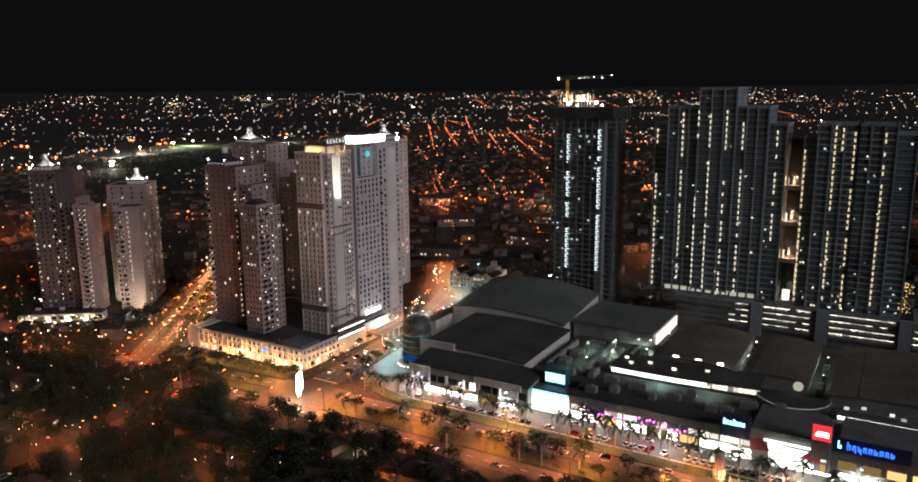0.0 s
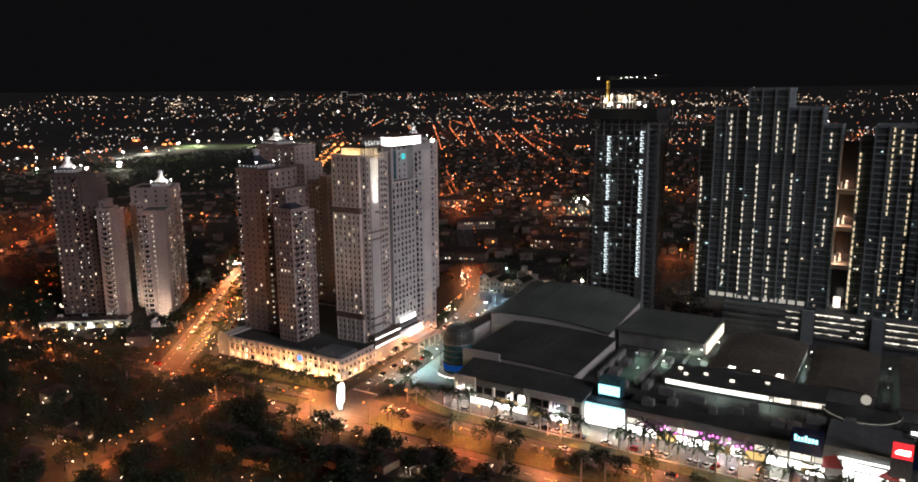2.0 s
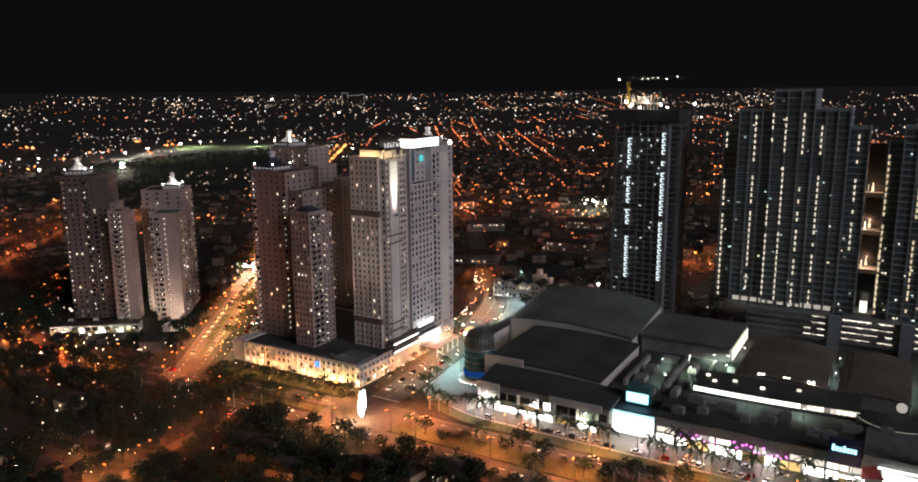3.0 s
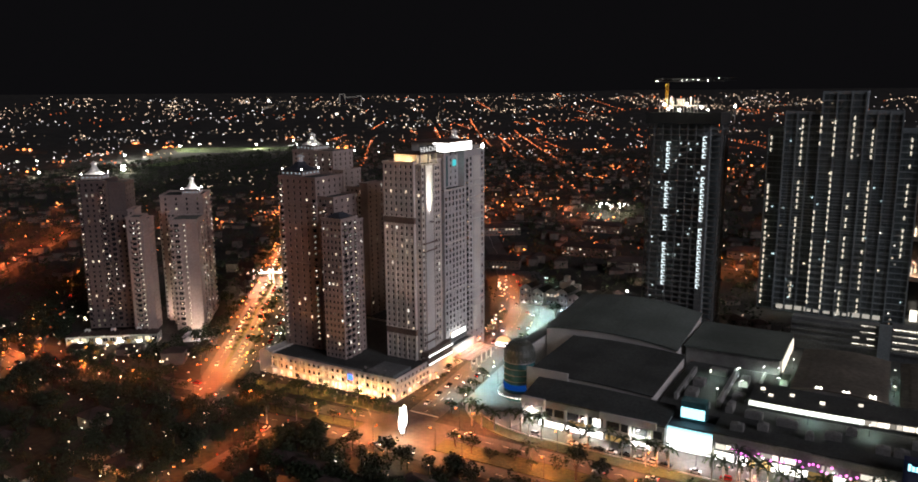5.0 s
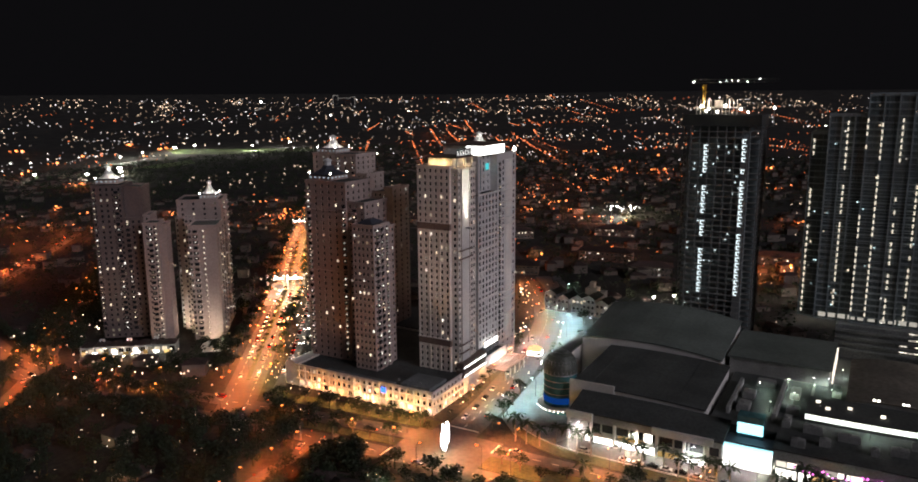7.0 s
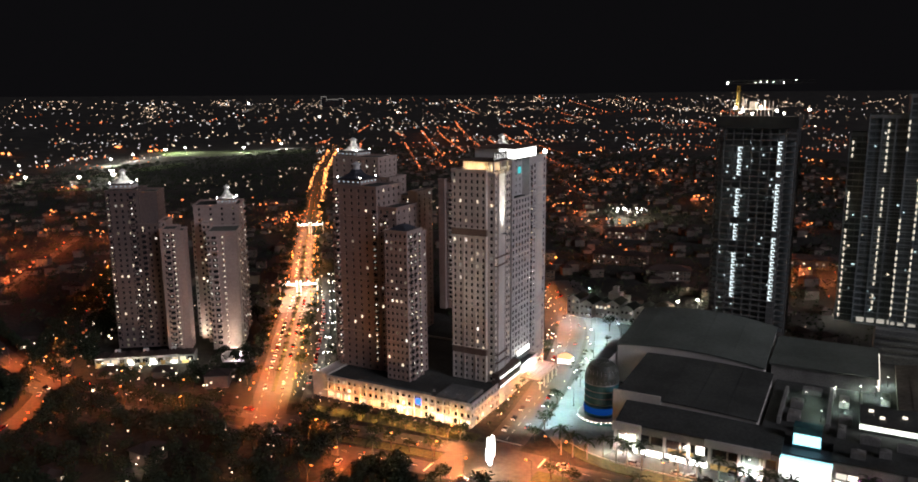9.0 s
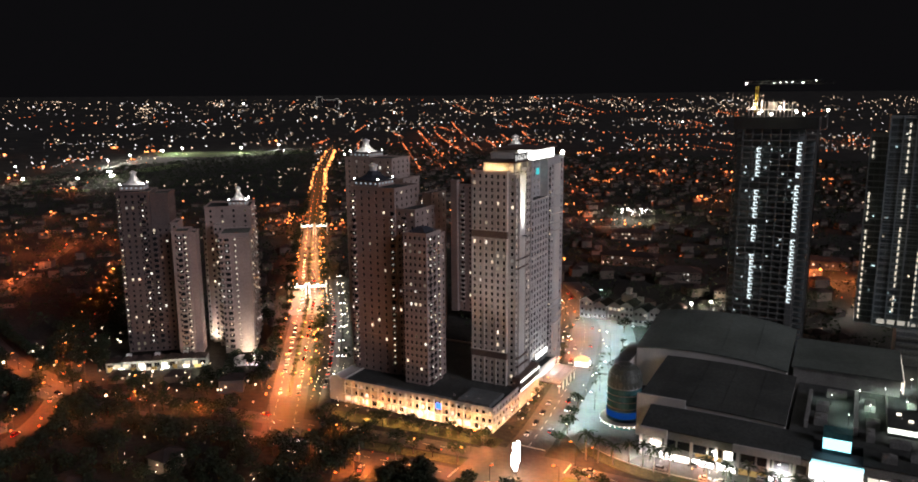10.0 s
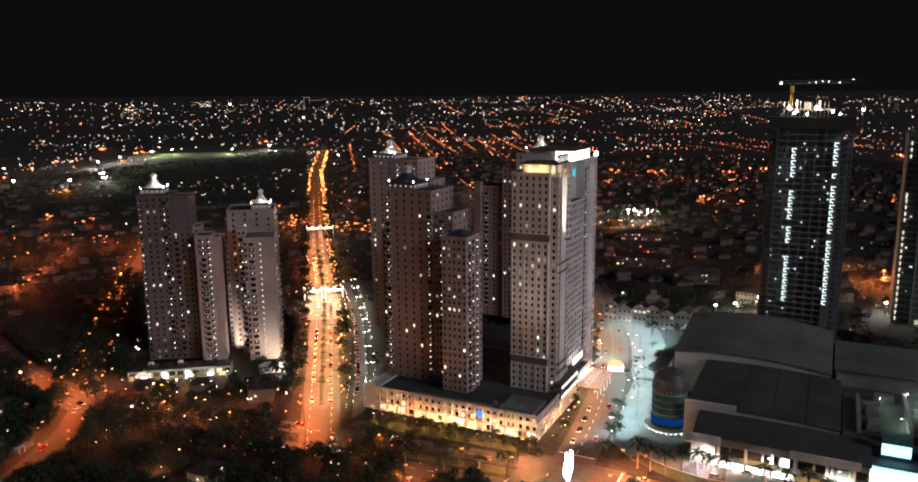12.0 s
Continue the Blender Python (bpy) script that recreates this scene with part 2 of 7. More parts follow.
def smooth(pts, rounds=2):
    for _ in range(rounds):
        q = [pts[0]]
        for a, b in zip(pts, pts[1:]):
            q += [(0.75 * a[0] + 0.25 * b[0], 0.75 * a[1] + 0.25 * b[1]), (0.25 * a[0] + 0.75 * b[0], 0.25 * a[1] + 0.75 * b[1])]
        pts = q + [pts[-1]]
    return pts


def ribbon(pts, width, z, depth=0.0, shift=0.0):
    """A strip along a line of points, with upright edges where depth is given."""
    s, rows = Shape(), []
    for i, p in enumerate(pts):
        a, b = pts[max(i - 1, 0)], pts[min(i + 1, len(pts) - 1)]
        n = math.hypot(b[0] - a[0], b[1] - a[1]) or 1
        nx, ny = -(b[1] - a[1]) / n, (b[0] - a[0]) / n
        l, r = shift + width / 2, shift - width / 2
        zz = z + rise(*p)
        rows.append(((p[0] + nx * l, p[1] + ny * l, zz), (p[0] + nx * r, p[1] + ny * r, zz)))
    low = lambda p: (p[0], p[1], p[2] - depth)
    for (a, b), (c, d) in zip(rows, rows[1:]):
        s.poly([b, d, c, a])
        if depth:
            s.poly([low(b), low(d), d, b])
            s.poly([a, c, low(c), low(a)])
    if depth:
        for a, b in (rows[0], rows[-1][::-1]):
            s.poly([low(a), low(b), b, a])
    return s


g = Shape()
RADII = [0, 60, 150, 300, 500, 800, 1200, 1700, 2200] + [2200 + 2800 * i / 14 for i in range(1, 16)]
SPOKES = 72
for r in RADII:
    for i in range(SPOKES):
        a = 2 * math.pi * i / SPOKES
        x, y = -80 + r * math.cos(a), r * math.sin(a)
        g.v.append((x, y, rise(x, y)))
for j in range(len(RADII) - 1):
    for i in range(SPOKES):
        g.f.append((j * SPOKES + i, (j + 1) * SPOKES + i, (j + 1) * SPOKES + (i + 1) % SPOKES, j * SPOKES + (i + 1) % SPOKES))
        g.m.append(0)
solid("ground", g, [SOIL], "dark earth and scrub between the streets at night", "ground", kind="structure")

FAR_LANE = smooth([(140, 266), (-200, 266), (-255, 263), (-310, 257), (-380, 247), (-430, 240), (-480, 233), (-540, 243), (-610, 268), (-760, 330), (-1000, 480)])
NEAR_LANE = smooth([(140, 243), (-190, 243), (-250, 243), (-310, 238), (-380, 229), (-430, 223), (-478, 221), (-530, 232)])
MEDIAN = smooth([(140, 254.5), (-185, 254.5), (-222, 254)])
MEDIAN_WEST = smooth([(-262, 252.6), (-310, 247.5), (-338, 244)])
BOUL = [(-345, 238), (-371, 275), (-477, 422), (-596, 573), (-1038, 1157), (-1545, 1876)]
SERVICE = [(-345, 268), (-375.5, 316.5), (-424, 386), (-500, 482)]
STREET = smooth([(-243, 248), (-244, 285), (-249, 330), (-256, 375), (-275, 452), (-297, 488), (-345, 560), (-467, 750)])
WEST = smooth([(-425, 120), (-441, 176), (-461, 211), (-500, 248), (-546, 290), (-605, 350), (-690, 440), (-850, 610)])
LANE = smooth([(-282, 120), (-288, 170), (-291, 186), (-293, 203), (-292, 221), (-296, 236)])
RED_STREETS = [((-863, 1248), (-1360, 1978)), ((-837, 1295), (-1054, 1584)), ((-998, 1558), (-1605, 2477)), ((-987, 1667), (-1540, 2501)),
               ((-990, 1781), (-1734, 2996)), ((-738, 1452), (-1192, 2215)), ((-625, 1393), (-1265, 2487)), ((-758, 1713), (-1057, 2181)),
               ((-569, 902), (-723, 1132)), ((-344, 571), (-467, 750)), ((-515, 965), (-652, 1166)), ((-442, 1002), (-567, 1207)),
               ((-305, 660), (-357, 738)), ((-964, 1186), (-1467, 1902)), ((-644, 1433), (-361, 1231)), ((-470, 1431), (-383, 1295)),
               ((-467, 750), (-640, 1010)), ((-360, 830), (-560, 690)), ((-700, 1080), (-480, 1220)), ((-211, 640), (-120, 655)), ((-690, 328), (-850, 510)), ((-860, 372), (-1000, 520))]
ROADS = [("road_main_north", FAR_LANE, 10), ("road_main_south", NEAR_LANE, 10), ("road_boulevard", BOUL, 18), ("road_service", SERVICE, 6),
         ("road_hotel_street", STREET, 17), ("road_west", WEST, 11), ("road_housing", LANE, 6)]
for i, (name, pts, w) in enumerate(ROADS):
    solid(name, ribbon(pts, w, 0.04 + 0.012 * i), [ASPHALT], "worn asphalt road under sodium street lights", "road", kind="structure")
cross = Shape()
cross.box(-262, -222, 238, 272, -0.2, 0.14)
solid("road_junction", cross, [ASPHALT], "wide asphalt crossing of the main road and the hotel street", "road", kind="structure")
for k, (a, b) in enumerate(RED_STREETS):
    solid("road_suburb_%d" % (k + 1), ribbon([a, b], 8, 0.05), [ASPHALT], "narrow suburban street lit orange by sodium lamps", "road", kind="structure")
for name, pts, w in (("verge_median", MEDIAN, 11), ("verge_median_west", MEDIAN_WEST, 6)):
    solid(name, ribbon(pts, w, 0.22, 0.3), [GRASS], "grass median with a raised kerb", "median", kind="structure")
solid("verge_mall", ribbon(smooth([(140, 275), (-185, 275), (-205, 277), (-222, 287)]), 7, 0.22, 0.3), [GRASS], "grass verge between the road and the mall car park", "verge", kind="structure")
solid("verge_podium", ribbon(smooth([(-256, 274), (-300, 272), (-345, 266)]), 9, 0.2, 0.3), [GRASS], "planted verge in front of the hotel podium", "verge", kind="structure")
solid("verge_boulevard", ribbon(BOUL[1:], 2.2, 0.26, 0.3), [GRASS], "narrow planted strip along the middle of the boulevard", "median", kind="structure")
lot = Shape()
lot.box(-205, 140, 279, 300, -0.2, 0.12)
solid("pavement_car_park", lot, [ASPHALT], "asphalt car park in front of the mall", "car park", kind="structure")
plaza = Shape()
plaza.poly([(-205, 279, 0.17), (-198, 296, 0.17), (-214, 345, 0.17), (-222, 372, 0.17), (-243, 372, 0.17), (-239, 330, 0.17), (-235, 296, 0.17), (-222, 282, 0.17)])
solid("pavement_plaza", plaza, [PAVING], "pale paved forecourt of the mall entrance under white lamps", "pavement", kind="structure")
# pale strip beside the asphalt: the street's white lamplight put into the colour
solid("pavement_shop_street", ribbon(smooth([(-254, 372), (-262, 408), (-276, 452), (-298, 488), (-338, 548)]), 20, 0.19, 0.3, -19), [PAVING], "shop street strip coloured pale for the white lamplight on it", "pavement", kind="structure")
kerb = ribbon(smooth([(140, 279), (-185, 279), (-207, 281.5), (-224, 291)]), 0.45, 0.42, 0.5)
solid("kerb_car_park", kerb, [KERB], "pale kerb wall along the car park", "kerb", kind="structure")
solid("pavement_crossing", ribbon([(-455, 391.5), (-477, 422), (-494, 443.6)], 24, 0.12), [PAVING], "pale paved crossing on the boulevard before the gateway", "pavement", kind="structure")
marks = Shape()
for pts, off in ((BOUL, 5.0), (BOUL, -5.0), (STREET, 0.4), (FAR_LANE, 0.0), (NEAR_LANE, 0.0)):
    for x, y, h in along(pts, 8, off):
        if math.hypot(x + 300, y - 280) > 700 or (-264 < x < -220 and y < 274):
            continue
        c, sn = math.cos(radians(h)), math.sin(radians(h))
        p = lambda u, v: (x + c * u - sn * v, y + sn * u + c * v, 0.152)
        marks.poly([p(-1.6, -0.12), p(1.6, -0.12), p(1.6, 0.12), p(-1.6, 0.12)])
for x0, x1, y0, y1 in ((-251.5, -236.5, 276.5, 277.3), (-223.4, -222.6, 262, 270), (-262.4, -261.6, 239, 247)):
    marks.poly([(x0, y0, 0.162), (x1, y0, 0.162), (x1, y1, 0.162), (x0, y1, 0.162)])
solid("lane_marking", marks, [PAINT], "white lane lines and stop lines on the asphalt", "road marking", kind="stuff")


# ---- towers ----
WINDOWS = {}


def window_mesh(ww, wh, lit, glass=GLASS, frame_=STEEL):
    """A window: a slim frame with a middle bar round one pane."""
    key = (round(ww, 2), round(wh, 2), lit, glass.name)
    if key not in WINDOWS:
        s = Shape()
        a, b = ww / 2, wh / 2
        s.poly([(-a, 0.02, -b), (a, 0.02, -b), (a, 0.02, b), (-a, 0.02, b)], 1)
        for x0, x1, z0, z1 in ((-a, a, b - 0.09, b), (-a, a, -b, -b + 0.09), (-a, -a + 0.09, -b, b), (a - 0.09, a, -b, b), (-0.04, 0.04, -b, b)):
            s.poly([(x0, 0, z0), (x1, 0, z0), (x1, 0, z1), (x0, 0, z1)], 0)
        WINDOWS[key] = s.data("window", [frame_, {0: glass, 1: WINWARM, 2: WINWHITE, 3: WINDIM}[lit]])
    return WINDOWS[key]


def facade(s, o, u, w, z0, z1, cols, floor, ww, wh, sink, panes, m=0, lit=0.12, skip=()):
    """A wall from o along u with sunk windows; s takes the wall, panes the windows' places."""
    u = Vector(u)
    n = u.cross(Vector((0, 0, 1)))
    o = Vector(o)
    at = lambda a, z, d=0.0: tuple(o + u * a - n * d + Vector((0, 0, z - o.z)))
    if not cols:
        s.poly([at(0, z0), at(w, z0), at(w, z1), at(0, z1)], m)
        return
    rows = max(1, int((z1 - z0) / floor))
    fh = (z1 - z0) / rows
    cw = w / cols
    for r in range(rows):
        a0 = z0 + r * fh
        b0, b1 = a0 + (fh - wh) * 0.55, a0 + (fh - wh) * 0.55 + wh
        s.poly([at(0, a0), at(w, a0), at(w, b0), at(0, b0)], m)
        s.poly([at(0, b1), at(w, b1), at(w, a0 + fh), at(0, a0 + fh)], m)
        x = 0.0
        for c in range(cols):
            l = c * cw + (cw - ww) / 2
            s.poly([at(x, b0), at(l, b0), at(l, b1), at(x, b1)], m)
            e = l + ww
            s.poly([at(l, b0), at(e, b0), at(e, b0, sink), at(l, b0, sink)], m)
            s.poly([at(l, b1, sink), at(e, b1, sink), at(e, b1), at(l, b1)], m)
            s.poly([at(l, b0, sink), at(l, b1, sink), at(l, b1), at(l, b0)], m)
            s.poly([at(e, b0), at(e, b1), at(e, b1, sink), at(e, b0, sink)], m)
            q = random.random()
            kind = 0 if q > lit else (1 if q < lit * 0.55 else (2 if q < lit * 0.8 else 3))
            panes.append((at((l + e) / 2, (b0 + b1) / 2, sink), math.degrees(math.atan2(u.y, u.x)), kind, ww, wh))
            x = e
        s.poly([at(x, b0), at(w, b0), at(w, b1), at(x, b1)], m)


def hang_windows(owner, panes, most=45, glass=GLASS, frame_=STEEL):
    """The lit and the nearest windows as parts of their own, the rest joined."""
    panes.sort(key=lambda p: (p[2] == 0, -p[0][2] if p[2] else random.random()))
    for p, turn, kind, ww, wh in panes[:most]:
        part("window", window_mesh(ww, wh, kind, glass, frame_), None, owner, m=pose(*p, 0, 0, turn))
    rest = Shape()
    for p, turn, kind, ww, wh in panes[most:]:
        c, sn = math.cos(radians(turn)), math.sin(radians(turn))
        q = lambda a, z: (p[0] + c * a, p[1] + sn * a, p[2] + z)
        rest.poly([q(-ww / 2, -wh / 2), q(ww / 2, -wh / 2), q(ww / 2, wh / 2), q(-ww / 2, wh / 2)], {0: 0, 1: 1, 2: 2, 3: 3}[kind])
    if rest.f:
        ob = part("window_field", rest, [glass, WINWARM, WINWHITE, WINDIM], owner)
        ob["kind"] = "stuff"


def block(owner, x0, x1, y0, y1, z0, z1, front=0, right=0, wall=CREAM, panes=None, floor=3.05, ww=1.2, wh=1.5, lit=0.12, rim=1.1, roof=ROOFDARK, sink=0.3):
    """A block of a tower: four walls with windows to the front and right, a parapet and a roof."""
    s = Shape()
    own = [] if panes is None else panes
    facade(s, (x0, y0, z0), (1, 0, 0), x1 - x0, z0, z1, front, floor, ww, wh, sink, own, 0, lit)
    facade(s, (x1, y0, z0), (0, 1, 0), y1 - y0, z0, z1, right, floor, ww, wh, sink, own, 0, lit)
    facade(s, (x1, y1, z0), (-1, 0, 0), x1 - x0, z0, z1, 0, floor, ww, wh, sink, own)
    facade(s, (x0, y1, z0), (0, -1, 0), y1 - y0, z0, z1, 0, floor, ww, wh, sink, own)
    part("wall", s, [wall], owner)
    t = Shape()
    t.ring(x0 - 0.25, x1 + 0.25, y0 - 0.25, y1 + 0.25, z1, z1 + rim, 0.5)
    part("parapet", t, [wall], owner)
    t = Shape()
    t.box(x0 + 0.3, x1 - 0.3, y0 + 0.3, y1 - 0.3, z1 - 0.4, z1 + 0.12)
    part("roof", t, [roof], owner)
    return own


def courses(owner, x0, x1, y0, y1, levels_, wall):
    """Projecting string courses round the front and the east side of a block."""
    for z in levels_:
        t_ = Shape()
        t_.box(x0 - 0.3, x1 + 0.3, y0 - 0.35, y0 - 0.01, z, z + 0.5)
        t_.box(x1 + 0.01, x1 + 0.35, y0, y1, z, z + 0.5)
        part("string_course", t_, [wall], owner)


BALCONIES = {}


def balconies(owner, x, y, z0, z1, turn, w=3.0, d=1.3, lit=0.45, floor=3.05, wall=CREAM):
    """A stack of balconies, each a slab with a parapet; some have their lamp on."""
    for on in (0, 1, 2, 3):
        if (w, d, on, wall.name) not in BALCONIES:
            s = Shape()
            s.box(-w / 2, w / 2, -d, 0, 0, 0.16)
            s.box(-w / 2, w / 2, -d, -d + 0.12, 0.16, 1.0)
            s.box(-w / 2, -w / 2 + 0.12, -d + 0.12, 0, 0.16, 1.0)
            s.box(w / 2 - 0.12, w / 2, -d + 0.12, 0, 0.16, 1.0)
            s.poly([(-w / 2 + 0.2, -0.03, 0.2), (w / 2 - 0.2, -0.03, 0.2), (w / 2 - 0.2, -0.03, 2.5), (-w / 2 + 0.2, -0.03, 2.5)], 1)
            if on:
                s.box(-0.34, 0.34, -0.4, -0.06, 1.45, 2.15, 2)
            BALCONIES[(w, d, on, wall.name)] = s.data("balcony", [wall, GLASS, (WINWARM, WINWARM, WINWHITE, G_LANDING)[on]])
    k = int((z1 - z0) / floor)
    for i in range(k):
        q = random.random()
        part("balcony", BALCONIES[(w, d, 3 if lit > 0.9 and q < lit else (0 if q > lit else (1 if q < lit * 0.4 else 2)), wall.name)], None, owner, m=pose(x, y, z0 + (i + 0.1) * (z1 - z0) / k, 0, 0, turn))


def crown(owner, x, y, z, r, bright=True):
    """The swept roof with a lantern on top of a tower."""
    base = Shape()
    base.box(x - r, x + r, y - r, y + r, z, z + 2.6)
    for i in range(5):
        a = -r + 2 * r * (i + 0.5) / 5
        base.box(x + a - r * 0.07, x + a + r * 0.07, y - r - 0.05, y - r, z + 1.1, z + 1.8, 1)
        base.box(x + r, x + r + 0.05, y + a - r * 0.07, y + a + r * 0.07, z + 1.1, z + 1.8, 1)
    part("drum", base, [ROSE if bright else TAN, G_DRUMLAMP], owner)
    eave = Shape()
    eave.box(x - r - 1, x + r + 1, y - r - 1, y + r + 1, z + 2.6, z + 3.1)
    part("eave", eave, [SLATE], owner)
    s = Shape()
    k = 1.0 if bright else 1.25
    s.turned(x, y, [(r * 0.98 * k, z + 3.1), (r * 0.66 * k, z + 4.1), (r * 0.42 * k, z + 5.4), (r * 0.30 * k, z + 7.0)], 8)
    part("swept_roof", s, [WHITEPAINT if bright else SLATE], owner)
    t = Shape()
    t.turned(x, y, [(r * 0.24, z + 7.0), (r * 0.24, z + 9.2), (r * 0.34, z + 9.25), (r * 0.34, z + 9.6), (0.1, z + 10.8)], 8)
    part("lantern", t, [WHITEPAINT], owner)
    if bright:
        d = lamp_light("roof_floodlight", "POINT", WHITE, 2600, 0.5)
        ob = new("roof_floodlight", d)
        ob.parent, ob.matrix_basis = owner, pose(x + (r + 1.5) * 0.8, y - (r + 1.5) * 0.8, z + 6.5)
    for dx, dy in ((-0.95, -0.95), (0.95, -0.95), (0.95, 0.95)):
        b = Shape()
        b.turned(x + dx * r, y + dy * r, [(0.15, z + 3.1), (0.36, z + 3.4), (0.36, z + 3.8), (0.12, z + 4.1)], 8)
        part("corner_lamp", b, [G_WHITE], owner)


# hotel tower on the street corner: a slab with a bay that carries a floodlit panel
hotel = thing("hotel_tower", -278, 322, 0, 0, "tall cream hotel tower with brown bands and a floodlit panel", "tower")
B = 11.2
hp = []
s = Shape()
facade(s, (-8.6, -13, B), (1, 0, 0), 17.8, B, 111, 6, 3.02, 1.1, 1.7, 0.3, hp, lit=0.13)
facade(s, (9.2, -13, B), (0, 1, 0), 1.6, B, 111, 0, 3.02, 1.2, 1.6, 0.3, hp)
facade(s, (9.2, -11.4, B), (1, 0, 0), 3.8, B, 109.6, 1, 3.02, 1.3, 1.6, 0.3, hp, lit=0.12)
facade(s, (13.0, -11.4, B), (0, 1, 0), 2.4, B, 109.6, 1, 3.02, 1.2, 1.6, 0.3, hp, lit=0.12)
facade(s, (13.0, -1.5, B), (0, 1, 0), 7.0, B, 109.6, 3, 3.02, 1.2, 1.6, 0.3, hp, lit=0.1)
facade(s, (13.0, 5.5, B), (-1, 0, 0), 3.8, B, 109.6, 0, 3.02, 1.2, 1.6, 0.3, hp)
facade(s, (9.2, 5.5, B), (0, 1, 0), 7.5, B, 111, 2, 3.02, 1.2, 1.6, 0.3, hp, lit=0.18)
facade(s, (9.2, 13, B), (-1, 0, 0), 17.8, B, 111, 0, 3, 1, 1, 0.3, hp)
facade(s, (-8.6, 13, B), (0, -1, 0), 26, B, 111, 0, 3, 1, 1, 0.3, hp)
s.poly([(-8.6, -13, 110.9), (9.2, -13, 110.9), (9.2, 13, 110.9), (-8.6, 13, 110.9)])
s.poly([(9.2, -11.4, 109.6), (13, -11.4, 109.6), (13, 5.5, 109.6), (9.2, 5.5, 109.6)])
part("wall", s, [CREAM], hotel)
t = Shape()
t.ring(-8.85, 9.45, -13.25, 13.25, 111, 112.2, 0.5)
part("parapet", t, [CREAM], hotel)
t = Shape()
t.ring(9.5, 13.3, -11.7, 5.8, 109.6, 110.6, 0.4)
part("parapet", t, [CREAM], hotel)
p = Shape()
p.box(12.9, 13.5, -9.0, -1.5, B, 109.8)
part("panel", p, [PALE], hotel, "smooth pale floodlit panel")
for y in (-9.2, -1.5):
    p = Shape()
    p.box(13.1, 13.8, y, y + 0.2, B, 110.4)
    part("panel_edge", p, [CREAM], hotel)
for z in (24.2, 81.6):
    b = Shape()
    b.box(-8.75, 9.35, -13.25, -13.0, z, z + 3.2)
    b.box(9.2, 9.38, -13.0, -11.5, z, z + 3.2)
    part("band", b, [BROWN], hotel, "dark brown band")
    b = Shape()
    b.box(-9.0, 9.6, -13.6, -13.0, z + 3.2, z + 3.55)
    part("band_ledge", b, [CREAM], hotel)
for z in (20.5, 24.5, 67.5, 71.5):
    b = Shape()
    b.box(13.0, 14.4, -11.4, 0.6, z, z + 0.45)
    part("ledge", b, [BROWN], hotel)
for x in (-8.6, -2.6, 3.3, 8.6):
    b = Shape()
    b.box(x, x + 0.6, -13.22, -13.0, B, 81.5)
    part("pilaster", b, [CREAM], hotel)
cr = Shape()
cr.box(-4, 9, -10, 4, 111.2, 115.6)
part("penthouse", cr, [PALE], hotel)
cr = Shape()
cr.box(-5.5, 12.6, -11.3, 5, 115.6, 116.2)
part("roof_slab", cr, [BROWN], hotel)
for x, y in ((11.8, -10.6), (11.8, -3), (11.8, 4.4)):
    cr = Shape()
    cr.box(x - 0.3, x + 0.3, y - 0.3, y + 0.3, 109.6, 115.6)
    part("roof_column", cr, [PALE], hotel)
for i in range(6):
    sg = Shape()
    y = -10.4 + i * 2.5
    sg.box(12.2, 12.4, y, y + 0.3, 116.8, 119.1)
    sg.box(12.2, 12.4, y + 0.3, y + 1.3, 118.75 if i % 2 else 117.8, 119.1 if i % 2 else 118.15)
    sg.box(12.2, 12.4, y + 1.0, y + 1.3, 116.8, 117.8 if i % 3 else 117.2)
    sg.box(11.9, 12.18, y - 0.5, y + 1.9, 116.2, 119.8, 1)
    part("rooftop_sign_block", sg, [G_LETTER, POLE], hotel, "plain white glowing sign block")
for q, w_ in (((-1, -11.4, 113.2), 420), ((5, -11.4, 113.2), 420), ((11.2, -7.5, 113.0), 420), ((11.2, 1.0, 113.0), 380)):
    ob = new("crown_floodlight", lamp_light("crown_floodlight", "POINT", WARM, w_, 0.4))
    ob.parent, ob.matrix_basis = hotel, pose(*q)
for z, w_ in ((12.5, 42000), (83.0, 42000)):
    for dx, lift, cone, k in ((1.5, 11, 40, 1.0), (2.6, 40, 24, 2.6)):
        d = lamp_light("panel_floodlight", "SPOT", WHITE, w_ * k, 0.2, cone)
        ob = new("panel_floodlight", d)
        ob.parent, ob.matrix_basis = hotel, look((13.5 + dx, -5.2, z), (13.5, -5.2, z + lift))
    fl = Shape()
    fl.box(14.2, 16.2, -5.8, -4.6, z - 1.0, z - 0.35)
    fl.box(13.4, 14.2, -5.4, -5.0, z - 0.9, z - 0.6)
    part("floodlight", fl, [STEEL], hotel)
# added spots and lamp boxes that supply the city light on the hotel front
for x in (-6.5, -0.5, 5.5):
    d = lamp_light("facade_floodlight", "SPOT", (1.0, 0.86, 0.78), 15000, 0.5, 34)
    ob = new("facade_floodlight", d)
    ob.parent, ob.matrix_basis = hotel, look((x, -38.0, 12.6), (x, -13, 66))
    fl = Shape()
    fl.box(x - 0.5, x + 0.5, -35.4, -34.9, 11.8, 12.7)
    fl.box(x - 0.4, x + 0.4, -34.9, -34.8, 11.9, 12.6, 1)
    part("floodlight", fl, [STEEL, G_WHITE], hotel)
hang_windows(hotel, hp)

